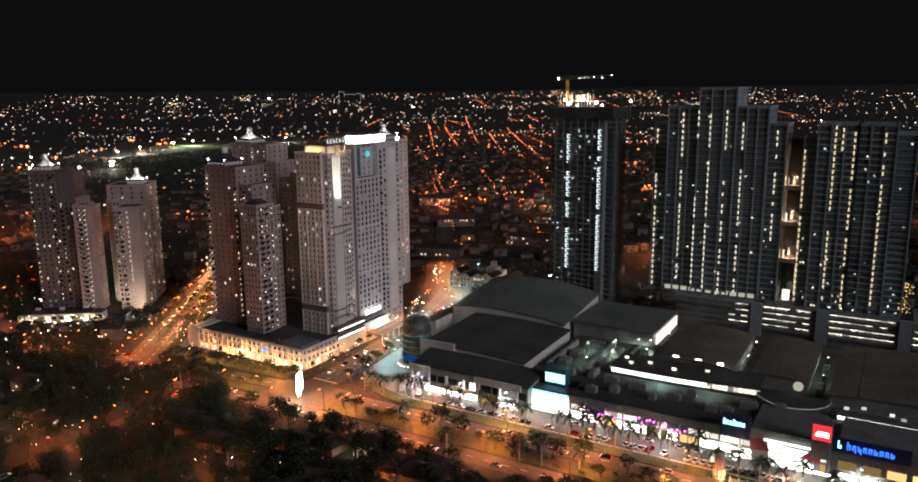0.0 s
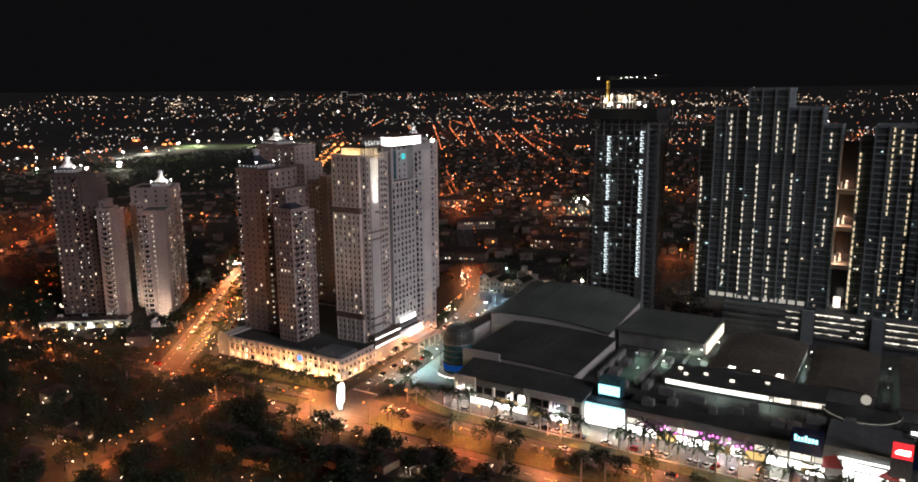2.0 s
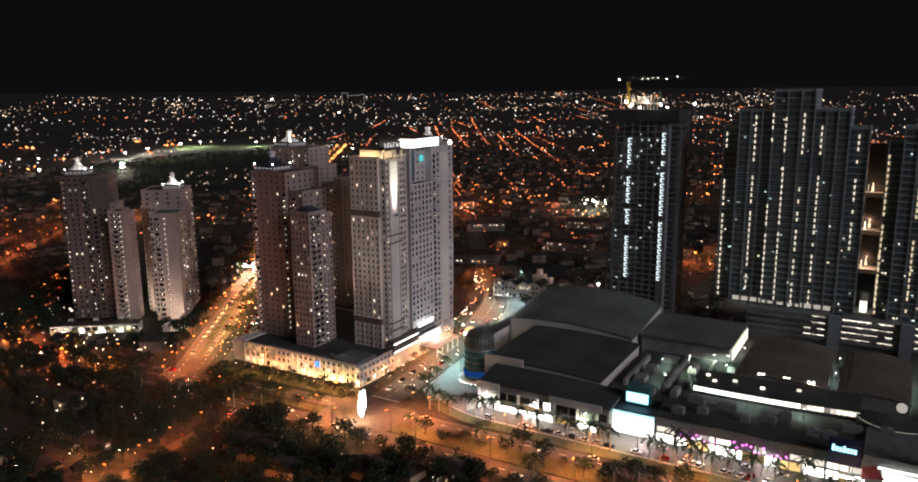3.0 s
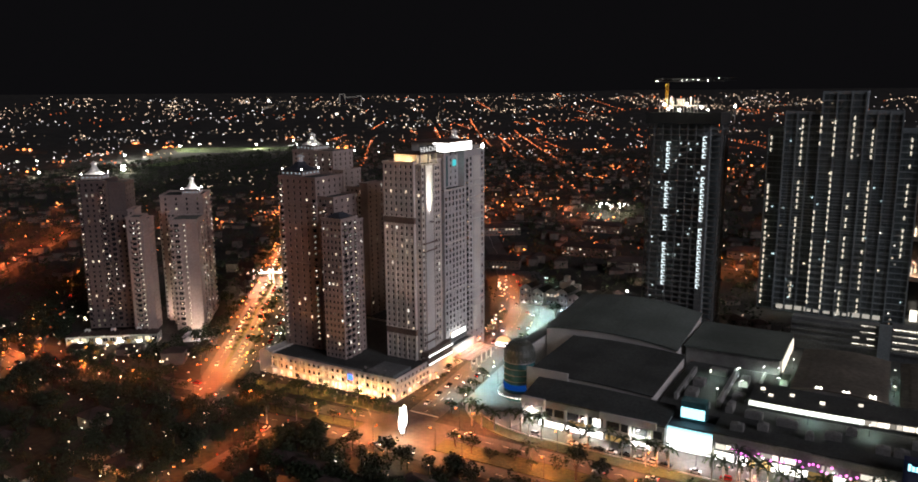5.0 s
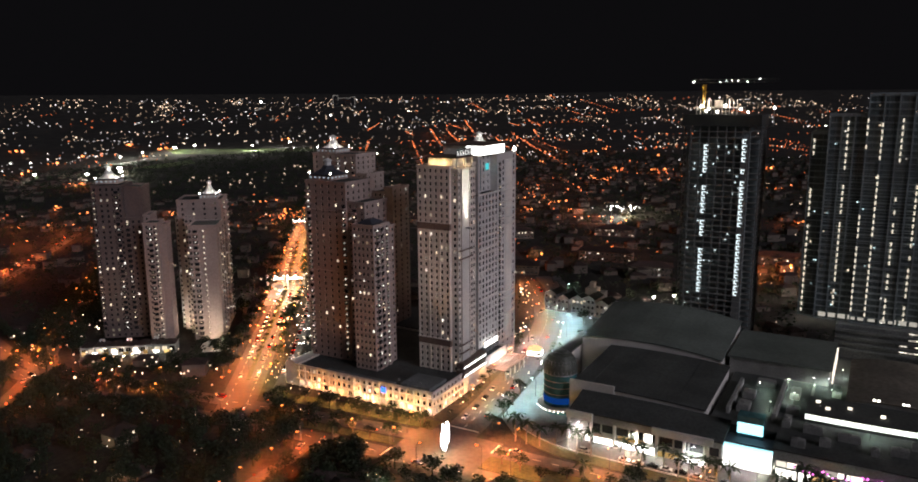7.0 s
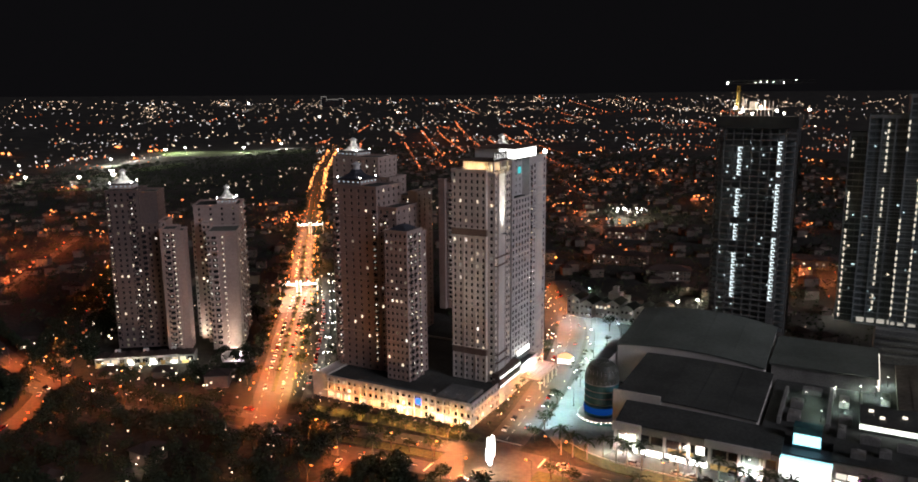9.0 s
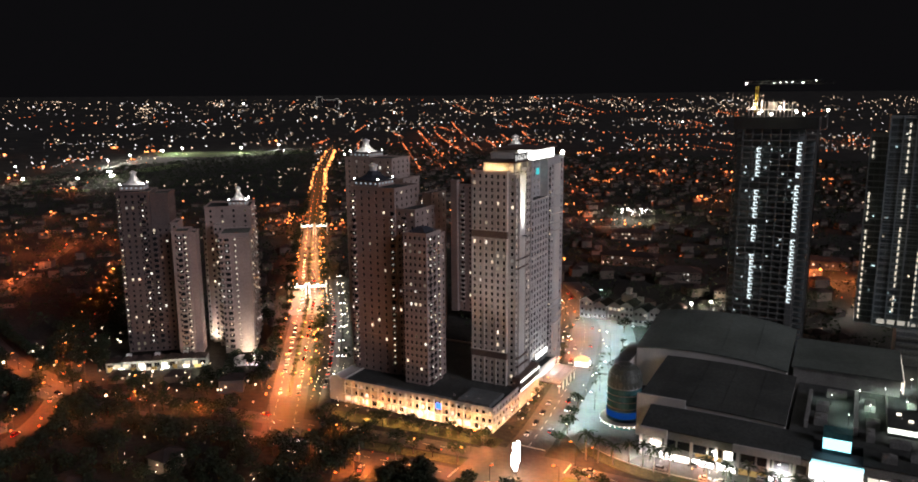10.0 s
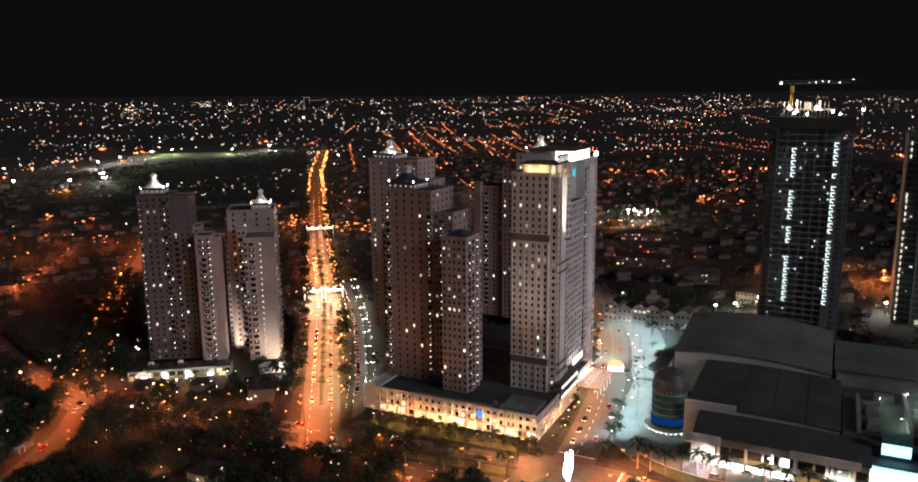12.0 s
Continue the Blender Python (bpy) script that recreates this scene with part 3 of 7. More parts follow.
twin = thing("residence_tower", -280, 362, 0, 0, "taller cream residence tower with a white lit crown beside the hotel", "tower")
tp = []
block(twin, -12, 11, -24, 20, B, 94.6, 2, 0, SHADEDCREAM, tp, rim=0.02)
block(twin, -12, 11.1, -3.5, 20, 0, B - 0.02, 0, 4, SHADEDCREAM, tp, rim=0.02)
s = Shape()
facade(s, (11.25, -24, B), (0, 1, 0), 22, B, 94.6, 6, 3.02, 1.6, 1.9, 0.24, tp, lit=0.13)
facade(s, (11.25, -2, B), (0, 1, 0), 8.6, B, 111, 2, 3.02, 1.8, 1.9, 0.24, tp, lit=0.13)
facade(s, (11.25, 15, B), (0, 1, 0), 5, B, 113.5, 1, 3.02, 1.6, 1.9, 0.24, tp, lit=0.13)
part("east_wall", s, [SHADEDCREAM], twin)
block(twin, -12, 7, -22.5, -2.5, 95.2, 114.4, 2, 4, SHADEDCREAM, tp, 3.02, 1.2, 1.6, 0.1, rim=0.02)
block(twin, -12, 11, -2.5, 20, 94.9, 113.5, 0, 0, SHADEDCREAM, tp)
block(twin, 5, 11, -24, -21.6, 95.0, 114.4, 0, 0, SHADEDCREAM, rim=0.02)
tall = Shape()
for y in (-20.6, -16.2):
    tall.box(7.0, 7.25, y, y + 2.6, 96, 112)
part("tall_window", tall, [BLUEGLASS], twin)
tall = Shape()
tall.box(11.0, 11.7, -24.3, -2, 94.6, 95.3)
part("ledge", tall, [PALE], twin)
for z in (40, 66):
    tall = Shape()
    tall.box(11.3, 11.6, -24.1, -2, z, z + 0.5)
    part("ledge", tall, [PALE], twin)
lg = Shape()
lg.box(7.3, 7.5, -8.4, -5.0, 106.4, 109.6)
part("emblem", lg, [G_TEAL], twin, "small teal glowing emblem")
cb = Shape()
cb.box(11.0, 11.4, -20.8, 5.4, 114.8, 119.4)
cb.box(3.0, 11.0, -21.2, -20.8, 114.8, 119.4)
part("lit_fascia", cb, [G_SIGN], twin, "blank white glowing fascia")
rf = Shape()
rf.box(-11.5, 12.4, -21.8, 7.2, 119.4, 120.1)
part("roof_slab", rf, [BROWN], twin)
rf = Shape()
rf.box(-10.8, 10.9, -20.6, 6.6, 114.5, 119.4)
part("crown_wall", rf, [PALE], twin)
bow = Shape()
for i in range(8):
    a0, a1 = math.pi * i / 8, math.pi * (i + 1) / 8
    f = lambda a, r=1.0: (11.2 + r * math.sin(a), 10.8 - 4.2 * math.cos(a))
    bow.poly([(*f(a0), B), (*f(a1), B), (*f(a1), 110.8), (*f(a0), 110.8)])
    bow.poly([(*f(a0), 110.8), (*f(a1), 110.8), (11.0, 10.8, 110.8)])
part("bowed_bay", bow, [PALE], twin, "smooth bowed bay without windows")
for z in (25.5, 29, 34.5, 38, 75.5, 79, 84.5, 88, 94, 97.5):
    b = Shape()
    for i in range(10):
        a0, a1 = math.pi * i / 10, math.pi * (i + 1) / 10
        f = lambda a, r=1.7: (11.2 + r * math.sin(a), 10.4 - 8.8 * math.cos(a))
        b.poly([(*f(a0), z), (*f(a1), z), (*f(a1), z + 0.8), (*f(a0), z + 0.8)])
        b.poly([(*f(a0), z), (11.2, 10.4, z), (*f(a1), z)])
        b.poly([(*f(a0), z + 0.8), (*f(a1), z + 0.8), (11.2, 10.4, z + 0.8)])
    part("bowed_balcony", b, [PALE], twin)
balconies(twin, 11.25, 0.4, B + 6, 110, 90, 2.6, 1.1, 0.3, wall=SHADEDCREAM)
lampb = Shape()
lampb.turned(11, 18.5, [(0.3, 114.6), (1.0, 115.0), (1.0, 116.2), (0.3, 117.0)], 8)
part("corner_lamp", lampb, [G_WHITE], twin)
es = Shape()
es.box(11.26, 13.5, -22.5, -5, 12.0, 14.2, 1)
for i in range(6):
    es.box(13.5, 13.8, -21.6 + i * 2.6, -20.0 + i * 2.6, 14.6, 17.2)
es.box(13.2, 13.5, -22, -6, 14.2, 14.6, 1)
part("entrance_sign", es, [G_SIGN, DARKCONC], twin, "row of plain white glowing sign blocks over the entrance")
for i in range(9):
    es = Shape()
    es.box(11.8, 12.3, -22.2 + i * 2.05, -21.2 + i * 2.05, 3.0, 12.0)
    part("entrance_fin", es, [WHITEPAINT], twin, "white lit fin beside the entrance")
ob = new("entrance_light", lamp_light("entrance_light", "POINT", (0.85, 0.95, 1.0), 6500, 0.4))
ob.parent, ob.matrix_basis = twin, pose(20, -14, 8)
hang_windows(twin, tp)

# domed apartment tower with stepped wings
front = thing("apartment_tower", -334, 309, 0, 0, "tan apartment tower with stepped wings and a dark dome", "tower", "tan apartment towers")
fp = []
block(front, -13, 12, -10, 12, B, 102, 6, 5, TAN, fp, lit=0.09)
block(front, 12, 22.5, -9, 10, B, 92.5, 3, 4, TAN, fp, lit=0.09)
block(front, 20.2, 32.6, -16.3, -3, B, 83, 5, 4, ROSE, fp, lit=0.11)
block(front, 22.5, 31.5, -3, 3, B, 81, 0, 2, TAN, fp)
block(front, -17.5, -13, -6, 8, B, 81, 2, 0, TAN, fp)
hp2 = Shape()
hp2.hip(22.5, 30.5, -14.5, -5, 84.1, 2.0, 0, 0.6, 0.3)
part("hip_roof", hp2, [SLATE], front)
balconies(front, -11.5, -10, B + 4, 100, 0, 2.6, 1.4, 0.8, wall=TAN)
balconies(front, 10.5, -10, B + 4, 92, 0, 2.6, 1.4, 0.65, wall=TAN)
balconies(front, 16.3, -9, B, 90, 0, 3.0, 1.4, 0.45, wall=TAN)
balconies(front, 32.6, -13.0, B, 82, 90, 2.4, 1.2, 0.3, wall=ROSE)
balconies(front, 32.6, -9.3, B, 82, 90, 2.2, 0.9, 0.25, wall=ROSE)
balconies(front, 32.6, -5.2, B, 82, 90, 2.0, 1.0, 0.9, wall=ROSE)
courses(front, -13, 12, -10, 12, (30, 57, 88), TAN)
courses(front, 20.2, 32.6, -16.3, -3, (30, 57, 79), ROSE)
courses(front, 12, 22.5, -9, 10, (30, 57, 88), TAN)
crown(front, -5, -1.5, 103, 7.0, False)
hang_windows(front, fp)

rear = thing("apartment_tower", -392, 380, 0, 0, "tan apartment tower with stepped wings and a bright white lantern roof", "tower", "tan apartment towers")
rp = []
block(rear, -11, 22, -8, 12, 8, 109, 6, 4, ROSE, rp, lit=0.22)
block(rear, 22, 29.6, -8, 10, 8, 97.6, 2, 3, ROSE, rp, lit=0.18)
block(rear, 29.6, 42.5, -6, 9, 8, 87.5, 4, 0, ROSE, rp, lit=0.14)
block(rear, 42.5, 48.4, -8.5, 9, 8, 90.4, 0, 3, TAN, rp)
balconies(rear, 8.5, -8, 40, 108, 0, 2.8, 1.4, 0.85)
balconies(rear, 19.5, -8, 12, 106, 0, 2.4, 1.2, 0.3, wall=ROSE)
balconies(rear, 40.8, -6, 12, 86, 0, 2.8, 1.4, 0.25)
crown(rear, -1, 0, 110, 7.2)
hang_windows(rear, rp, 60)

back = thing("apartment_tower", -320, 436, 0, 0, "tan apartment tower with a white lantern roof behind the hotel", "tower", "tan apartment towers")
bp = []
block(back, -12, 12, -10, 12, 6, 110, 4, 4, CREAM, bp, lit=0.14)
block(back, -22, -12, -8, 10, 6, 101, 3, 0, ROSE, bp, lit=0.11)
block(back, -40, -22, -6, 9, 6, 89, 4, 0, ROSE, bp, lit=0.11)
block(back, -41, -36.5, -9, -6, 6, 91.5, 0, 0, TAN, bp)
balconies(back, -34, -6, 12, 86, 0, 2.8, 1.4, 0.3)
crown(back, 0, 0, 111, 7.2)
hang_windows(back, bp, 45)

# pair of towers west of the boulevard
west = thing("apartment_tower", -489.3, 291, 0, 37, "brown apartment tower with a rose wing and a lit lantern", "tower", "boulevard apartment towers")
wp = []
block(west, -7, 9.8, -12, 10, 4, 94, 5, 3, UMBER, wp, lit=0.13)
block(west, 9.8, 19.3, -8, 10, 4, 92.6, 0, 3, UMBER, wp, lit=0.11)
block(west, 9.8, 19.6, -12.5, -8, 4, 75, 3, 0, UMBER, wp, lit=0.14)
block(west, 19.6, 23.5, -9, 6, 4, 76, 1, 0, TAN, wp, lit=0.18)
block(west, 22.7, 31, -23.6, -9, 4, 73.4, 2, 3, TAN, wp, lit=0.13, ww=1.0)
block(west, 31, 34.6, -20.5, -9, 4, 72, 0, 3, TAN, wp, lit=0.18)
balconies(west, -6, -12, 8, 92, 0, 1.8, 1.2, 0.85, wall=UMBER)
balconies(west, 6.4, -12, 8, 92, 0, 2.6, 1.3, 0.5, wall=UMBER)
balconies(west, 11.5, -12.5, 8, 73, 0, 2.6, 1.3, 0.3, wall=UMBER)
balconies(west, 26.6, -23.6, 6, 72, 0, 2.8, 1.3, 0.6, wall=TAN)
balconies(west, 29.8, -23.6, 6, 72, 0, 1.3, 0.5, 0.97, wall=TAN)
courses(west, -7, 9.8, -12, 10, (40, 75), UMBER)
crown(west, 0, 0, 95.1, 6.2)
hang_windows(west, wp, 60)

west2 = thing("apartment_tower", -447.5, 328, 0, 37, "rose apartment tower with a floodlit blank gable and a lit lantern", "tower", "boulevard apartment towers")
vp = []
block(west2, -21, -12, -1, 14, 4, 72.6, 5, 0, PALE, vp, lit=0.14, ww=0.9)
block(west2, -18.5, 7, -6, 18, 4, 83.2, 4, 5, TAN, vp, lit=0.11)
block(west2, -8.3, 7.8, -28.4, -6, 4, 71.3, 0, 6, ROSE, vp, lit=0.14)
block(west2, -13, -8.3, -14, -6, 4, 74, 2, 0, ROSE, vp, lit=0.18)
balconies(west2, -10.6, -14, 6, 70, 0, 2.4, 1.2, 0.4, wall=ROSE)
balconies(west2, -4.4, -28.4, 6, 70, 0, 3.0, 1.3, 0.55, wall=ROSE)
balconies(west2, -7.4, -28.4, 6, 70, 0, 1.6, 0.8, 0.25, wall=ROSE)
balconies(west2, 0.2, -28.4, 6, 70, 0, 1.4, 0.5, 0.97, wall=ROSE)
balconies(west2, 7.8, -18, 6, 70, 90, 2.6, 1.0, 0.3, wall=ROSE)
balconies(west2, 7.8, -10, 6, 70, 90, 2.6, 1.0, 0.5, wall=ROSE)
balconies(west2, 7.0, 4, 6, 82, 90, 2.6, 1.0, 0.3, wall=TAN)
balconies(west2, 7.0, 16, 6, 82, 90, 2.0, 1.0, 0.6, wall=TAN)
courses(west2, -8.3, 7.8, -28.4, -6, (69.5,), ROSE)
crown(west2, 0, 0, 84.3, 5.2)
hang_windows(west2, vp, 60)
for q, tgt, col, w in (((4.0, -32.4, 1.6), (4.0, -28.4, 14), (1.0, 0.74, 0.55), 15000), ((-16, -12, 4), (-17, -1, 34), WHITE, 36000)):
    ob = new("wall_floodlight", lamp_light("wall_floodlight", "SPOT", col, w, 0.4, 110))
    ob.parent, ob.matrix_basis = west2, look(q, tgt)
tent = Shape()
tent.hip(-3, 12, -40, -34, 3.2, 2.4, 0, 0.4)
tent.box(-2.8, 11.8, -39.8, -34.2, 0, 3.2)
part("white_pavilion", tent, [WHITEPAINT], west2)
ob = new("pavilion_lamp", lamp_light("pavilion_lamp", "POINT", WHITE, 10000, 0.5))
ob.parent, ob.matrix_basis = west2, pose(8, -43, 6)

# ---- podiums ----
pod = thing("hotel_podium", -305, 306, 0, 0, "long arcaded cream podium under the towers, lit warm", "podium")
s = Shape()
pp = []
facade(s, (-38, -24, 0), (1, 0, 0), 80, 3.6, 10.6, 26, 3.5, 1.5, 1.9, 0.35, pp, lit=0.15)
facade(s, (-38, -24, 0), (1, 0, 0), 80, 0, 3.6, 16, 3.6, 3.6, 2.8, 0.9, pp, lit=0.9)
facade(s, (42, -24, 0), (0, 1, 0), 30, 3.6, 10.6, 9, 3.5, 1.5, 1.9, 0.35, pp, lit=0.2)
facade(s, (42, -24, 0), (0, 1, 0), 30, 0, 3.6, 6, 3.6, 3.6, 2.8, 0.9, pp, lit=0.95)
facade(s, (42, 6, 0), (0, 1, 0), 46, 0, 10.6, 0, 3, 1, 1, 0, pp)
facade(s, (42, 52, 0), (-1, 0, 0), 80, 0, 10.6, 0, 3, 1, 1, 0, pp)
facade(s, (-38, 52, 0), (0, -1, 0), 76, 0, 10.6, 0, 3, 1, 1, 0, pp)
part("wall", s, [CREAM], pod)
t = Shape()
t.ring(-38.4, 42.4, -24.4, 52.4, 10.6, 11.6, 0.7)
part("parapet", t, [CREAM], pod)
t = Shape()
t.box(-37.9, 41.5, -23.5, 51.9, 10.2, 10.75)
part("roof", t, [ROOFDARK], pod)
t = Shape()
t.box(24, 40, -23, -8, 10.75, 12.4)
t.box(-20, 20, -22.5, -21, 10.75, 11.4)
part("roof_plant", t, [DARKCONC], pod)
for k in range(21):
    t = Shape()
    t.box(-37 + k * 3.8, -36.4 + k * 3.8, -24.6, -24.0, 0, 10.6)
    part("pilaster", t, [PALE], pod)
for z, h, mt in ((3.7, 0.5, PALE), (8.2, 0.3, PALE)):
    t = Shape()
    t.box(-38.3, 42.5, -24.75, -24.0, z, z + h)
    t.box(42.0, 42.55, -24.0, 6, z, z + h)
    part("cornice", t, [mt], pod)
for z, h in ((9.2, 3.2), (13.6, 2.6)):
    t = Shape()
    t.box(39, 43.2, 3.5, 27, z, z + h, 0)
    t.box(43.2, 43.4, 3.8, 26.8, z + 0.3, z + 0.9, 1)
    part("car_deck_band", t, [BROWN, G_SIGN], pod, "dark deck with a glowing white strip")
gable = Shape()
gable.poly([(-46, -24, 0), (-38, -24.2, 0), (-38, -24.2, 10.8), (-40, -24.2, 12.6), (-42, -24.2, 13.2), (-44, -24.1, 12.6), (-46, -24, 10.8)])
gable.box(-46, -38, -24.0, 0, 0, 10.8)
part("round_gable", gable, [PALE], pod)
bl = Shape()
bl.box(14, 16.6, -24.9, -24.6, 6.6, 9.2)
part("blue_sign", bl, [G_BLUE], pod)
hang_windows(pod, pp, 80)
can = thing("entrance_canopy", -258, 350, 0, 0, "ribbed glass entrance canopy lit warm from below", "canopy")
t = Shape()
for k in range(9):
    t.box(-5, 6, -14 + k * 3.2, -13.6 + k * 3.2, 5.2, 5.6)
t.box(-5, 6, -14.4, 12.5, 5.6, 5.75)
part("canopy_roof", t, [BROWN], can)
for k in range(17):
    t = Shape()
    t.box(-5.1, 6.1, -14.2 + k * 1.64, -13.8 + k * 1.64, 5.76, 6.05)
    part("canopy_rib", t, [TAN], can)
for x in (-5, 0.4, 5.8):
    t = Shape()
    t.box(x - 0.12, x + 0.12, -14.4, 12.5, 6.06, 6.25)
    part("canopy_beam", t, [TAN], can)
for k in range(5):
    t = Shape()
    t.turned(5, -12 + k * 5.6, [(0.3, 0), (0.25, 5.2)], 8)
    part("column", t, [PALE], can)
wpod = thing("shop_podium", -462, 291, 0, 37, "low white shop row at the foot of the towers", "podium")
t = Shape()
pp = []
facade(t, (-36, -17, 0), (1, 0, 0), 52, 0, 5.5, 13, 5.5, 3.0, 2.6, 0.6, pp, lit=0.7)
facade(t, (16, -17, 0), (0, 1, 0), 9, 0, 5.5, 2, 5.5, 3.0, 2.6, 0.6, pp, lit=0.8)
part("wall", t, [CONCRETE], wpod)
for k in range(7):
    t = Shape()
    t.hip(-35.6 + k * 7.4, -28.8 + k * 7.4, -17.2, -8.5, 5.5 + 0.25 * (k % 3), 1.8 + 0.5 * (k % 2), 0, 0.5)
    part("roof", t, [TILE], wpod)
    if k % 2:
        t = Shape()
        t.box(-33.5 + k * 7.4, -31 + k * 7.4, -13.6, -11.6, 6.6, 8.6)
        part("roof_turret", t, [WHITEPAINT], wpod)
hang_windows(wpod, pp, 60)
for k in range(6):
    ob = new("shop_row_lamp", lamp_light("shop_row_lamp", "POINT", (1.0, 0.86, 0.7), 1500, 0.3))
    ob.parent, ob.matrix_basis = wpod, pose(-33 + k * 9.4, -20.5, 4.2)
for k in range(9):
    t = Shape()
    t.box(-35 + k * 5.6, -32.8 + k * 5.6 + (k % 3) * 0.6, -17.9, -17.5, 0.6 + 0.5 * (k % 2), 2.2 if k % 3 else 2.9)
    part("shop_front", t, [G_SHOP if k % 2 else G_WARMSHOP], wpod, "lit shop front")

kiosk = thing("kiosk", -255.5, 381, 0, 10, "small street kiosk under an orange glowing canopy", "kiosk")
t = Shape()
t.box(-4, 4, -3, 3, 0.1, 2.8)
part("wall", t, [WHITEPAINT], kiosk)
# the canopy itself emits, in place of a lamp shining through its fabric
t = Shape()
t.turned(0, 0, [(4.4, 3.1), (4.2, 3.6), (3.2, 4.5), (1.7, 5.2), (0.3, 5.6)], 12)
part("canopy", t, [G_KIOSK], kiosk, "orange glowing canopy")
t = Shape()
t.box(-3.6, 3.6, -3.1, -3.0, 0.6, 2.7)
t.box(4.0, 4.1, -2.6, 2.6, 0.6, 2.7)
part("counter_light", t, [G_SHOP], kiosk, "white lit counter")


# ---- mall ----
def arch_roof(s, x0, x1, y0, y1, z0, rise_h, n=14, thick=0.6, lean=0.0, m=0, tilt=0.0):
    """A shallow vault that bows along x, with a soffit; lean lifts its back edge, tilt its west end."""
    top = []
    for i in range(n + 1):
        u = i / n
        h = rise_h * (1 - (2 * u - 1) ** 2) + tilt * (1 - u)
        x = x0 + (x1 - x0) * u
        top.append(((x, y0, z0 + h), (x, y1, z0 + h * 1.3 + lean)))
    dn = lambda p: (p[0], p[1], p[2] - thick)
    for (a, b), (c, d) in zip(top, top[1:]):
        s.poly([a, c, d, b], m)
        s.poly([dn(a), dn(b), dn(d), dn(c)], m)
        s.poly([dn(a), dn(c), c, a], m)
        s.poly([b, d, dn(d), dn(b)], m)
    for a, b in (top[0], top[-1][::-1]):
        s.poly([a, b, dn(b), dn(a)], m)
    return top


def vault(owner, x0, x1, y0, y1, z0, rise_h, wall, roof, name="vault", lean=0.0, ribs=9, tilt=0.0):
    s = Shape()
    top = arch_roof(s, x0, x1, y0, y1, z0, rise_h, lean=lean, tilt=tilt)
    part(name + "_roof", s, [roof], owner)
    w = Shape()
    inset = 0.5
    for k in (0, 1):
        pts = [t[k] for t in top]
        pts = [(min(max(p[0], x0 + inset), x1 - inset), p[1], p[2]) for p in pts]
        yy = (y0 + inset) if k == 0 else (y1 - inset)
        for a, b in zip(pts, pts[1:]):
            q = [(a[0], yy, 0), (b[0], yy, 0), (b[0], yy, b[2] - 0.55), (a[0], yy, a[2] - 0.55)]
            w.poly(q if k == 0 else q[::-1])
    e0, e1 = top[-1][0][2] - 0.55, top[-1][1][2] - 0.55
    w.poly([(x1 - inset, y0 + inset, 0), (x1 - inset, y1 - inset, 0), (x1 - inset, y1 - inset, e1), (x1 - inset, y0 + inset, e0)])
    e0, e1 = top[0][0][2] - 0.55, top[0][1][2] - 0.55
    w.poly([(x0 + inset, y1 - inset, 0), (x0 + inset, y0 + inset, 0), (x0 + inset, y0 + inset, e0), (x0 + inset, y1 - inset, e1)])
    part(name + "_wall", w, [wall], owner)
    for i in range(2, len(top) - 1, 3 if ribs > 8 else 99):
        (xa, ya, za), (xb, yb, zb) = top[i]
        r = Shape()
        for dx, dz in ((-0.1, -0.05), (0.1, -0.05), (0.1, 0.14), (-0.1, 0.14)):
            r.v += [(xa + dx, ya + 0.2, za + dz), (xb + dx, yb - 0.2, zb + dz)]
        r.f += [(2, 4, 5, 3), (4, 6, 7, 5), (6, 0, 1, 7), (0, 6, 4, 2), (1, 3, 5, 7)]
        r.m += [0] * 5
        part("seam", r, [roof], owner)
    return top


hall = thing("event_hall", 0, 0, 0, 0, "large grey event hall with stacked bowed metal roofs", "hall")
vault(hall, -223, -152, 367, 421, 18.6, 2.9, PALE, ROOFGREY, "upper", 5.0, 9, 1.4)
vault(hall, -207, -148, 309.5, 366.8, 16.2, 0.8, PALE, ROOFDARK, "middle", 0.6, 9, 0.9)
f = Shape()
f.box(-207.2, -186.8, 308.9, 309.9, 0, 19.2)
part("parapet_wall", f, [PALE], hall)
vault(hall, -201, -137.5, 291.5, 308.8, 11.8, 0.5, CONCRETE, ROOFDARK, "lower", 2.6, 7, 0.9)
w = Shape()
w.box(-229, -223.6, 350, 384, 0, 15, 0)
w.box(-230.5, -223.4, 348, 386, 15, 15.6, 1)
part("side_wing", w, [PALE, ROOFDARK], hall)
f = Shape()
f.box(-201.5, -190, 290.4, 291.4, 9.6, 12.9)
part("fascia", f, [PALE], hall)
f = Shape()
f.box(-165, -141, 290.4, 291.4, 9.6, 12.6)
part("fascia", f, [PALE], hall)
for x in (-200.6, -190.6, -180.5, -171, -163, -152, -143):
    c = Shape()
    c.box(x - 0.5, x + 0.5, 290.6, 291.6, 0, 9.6)
    part("column", c, [PALE], hall)
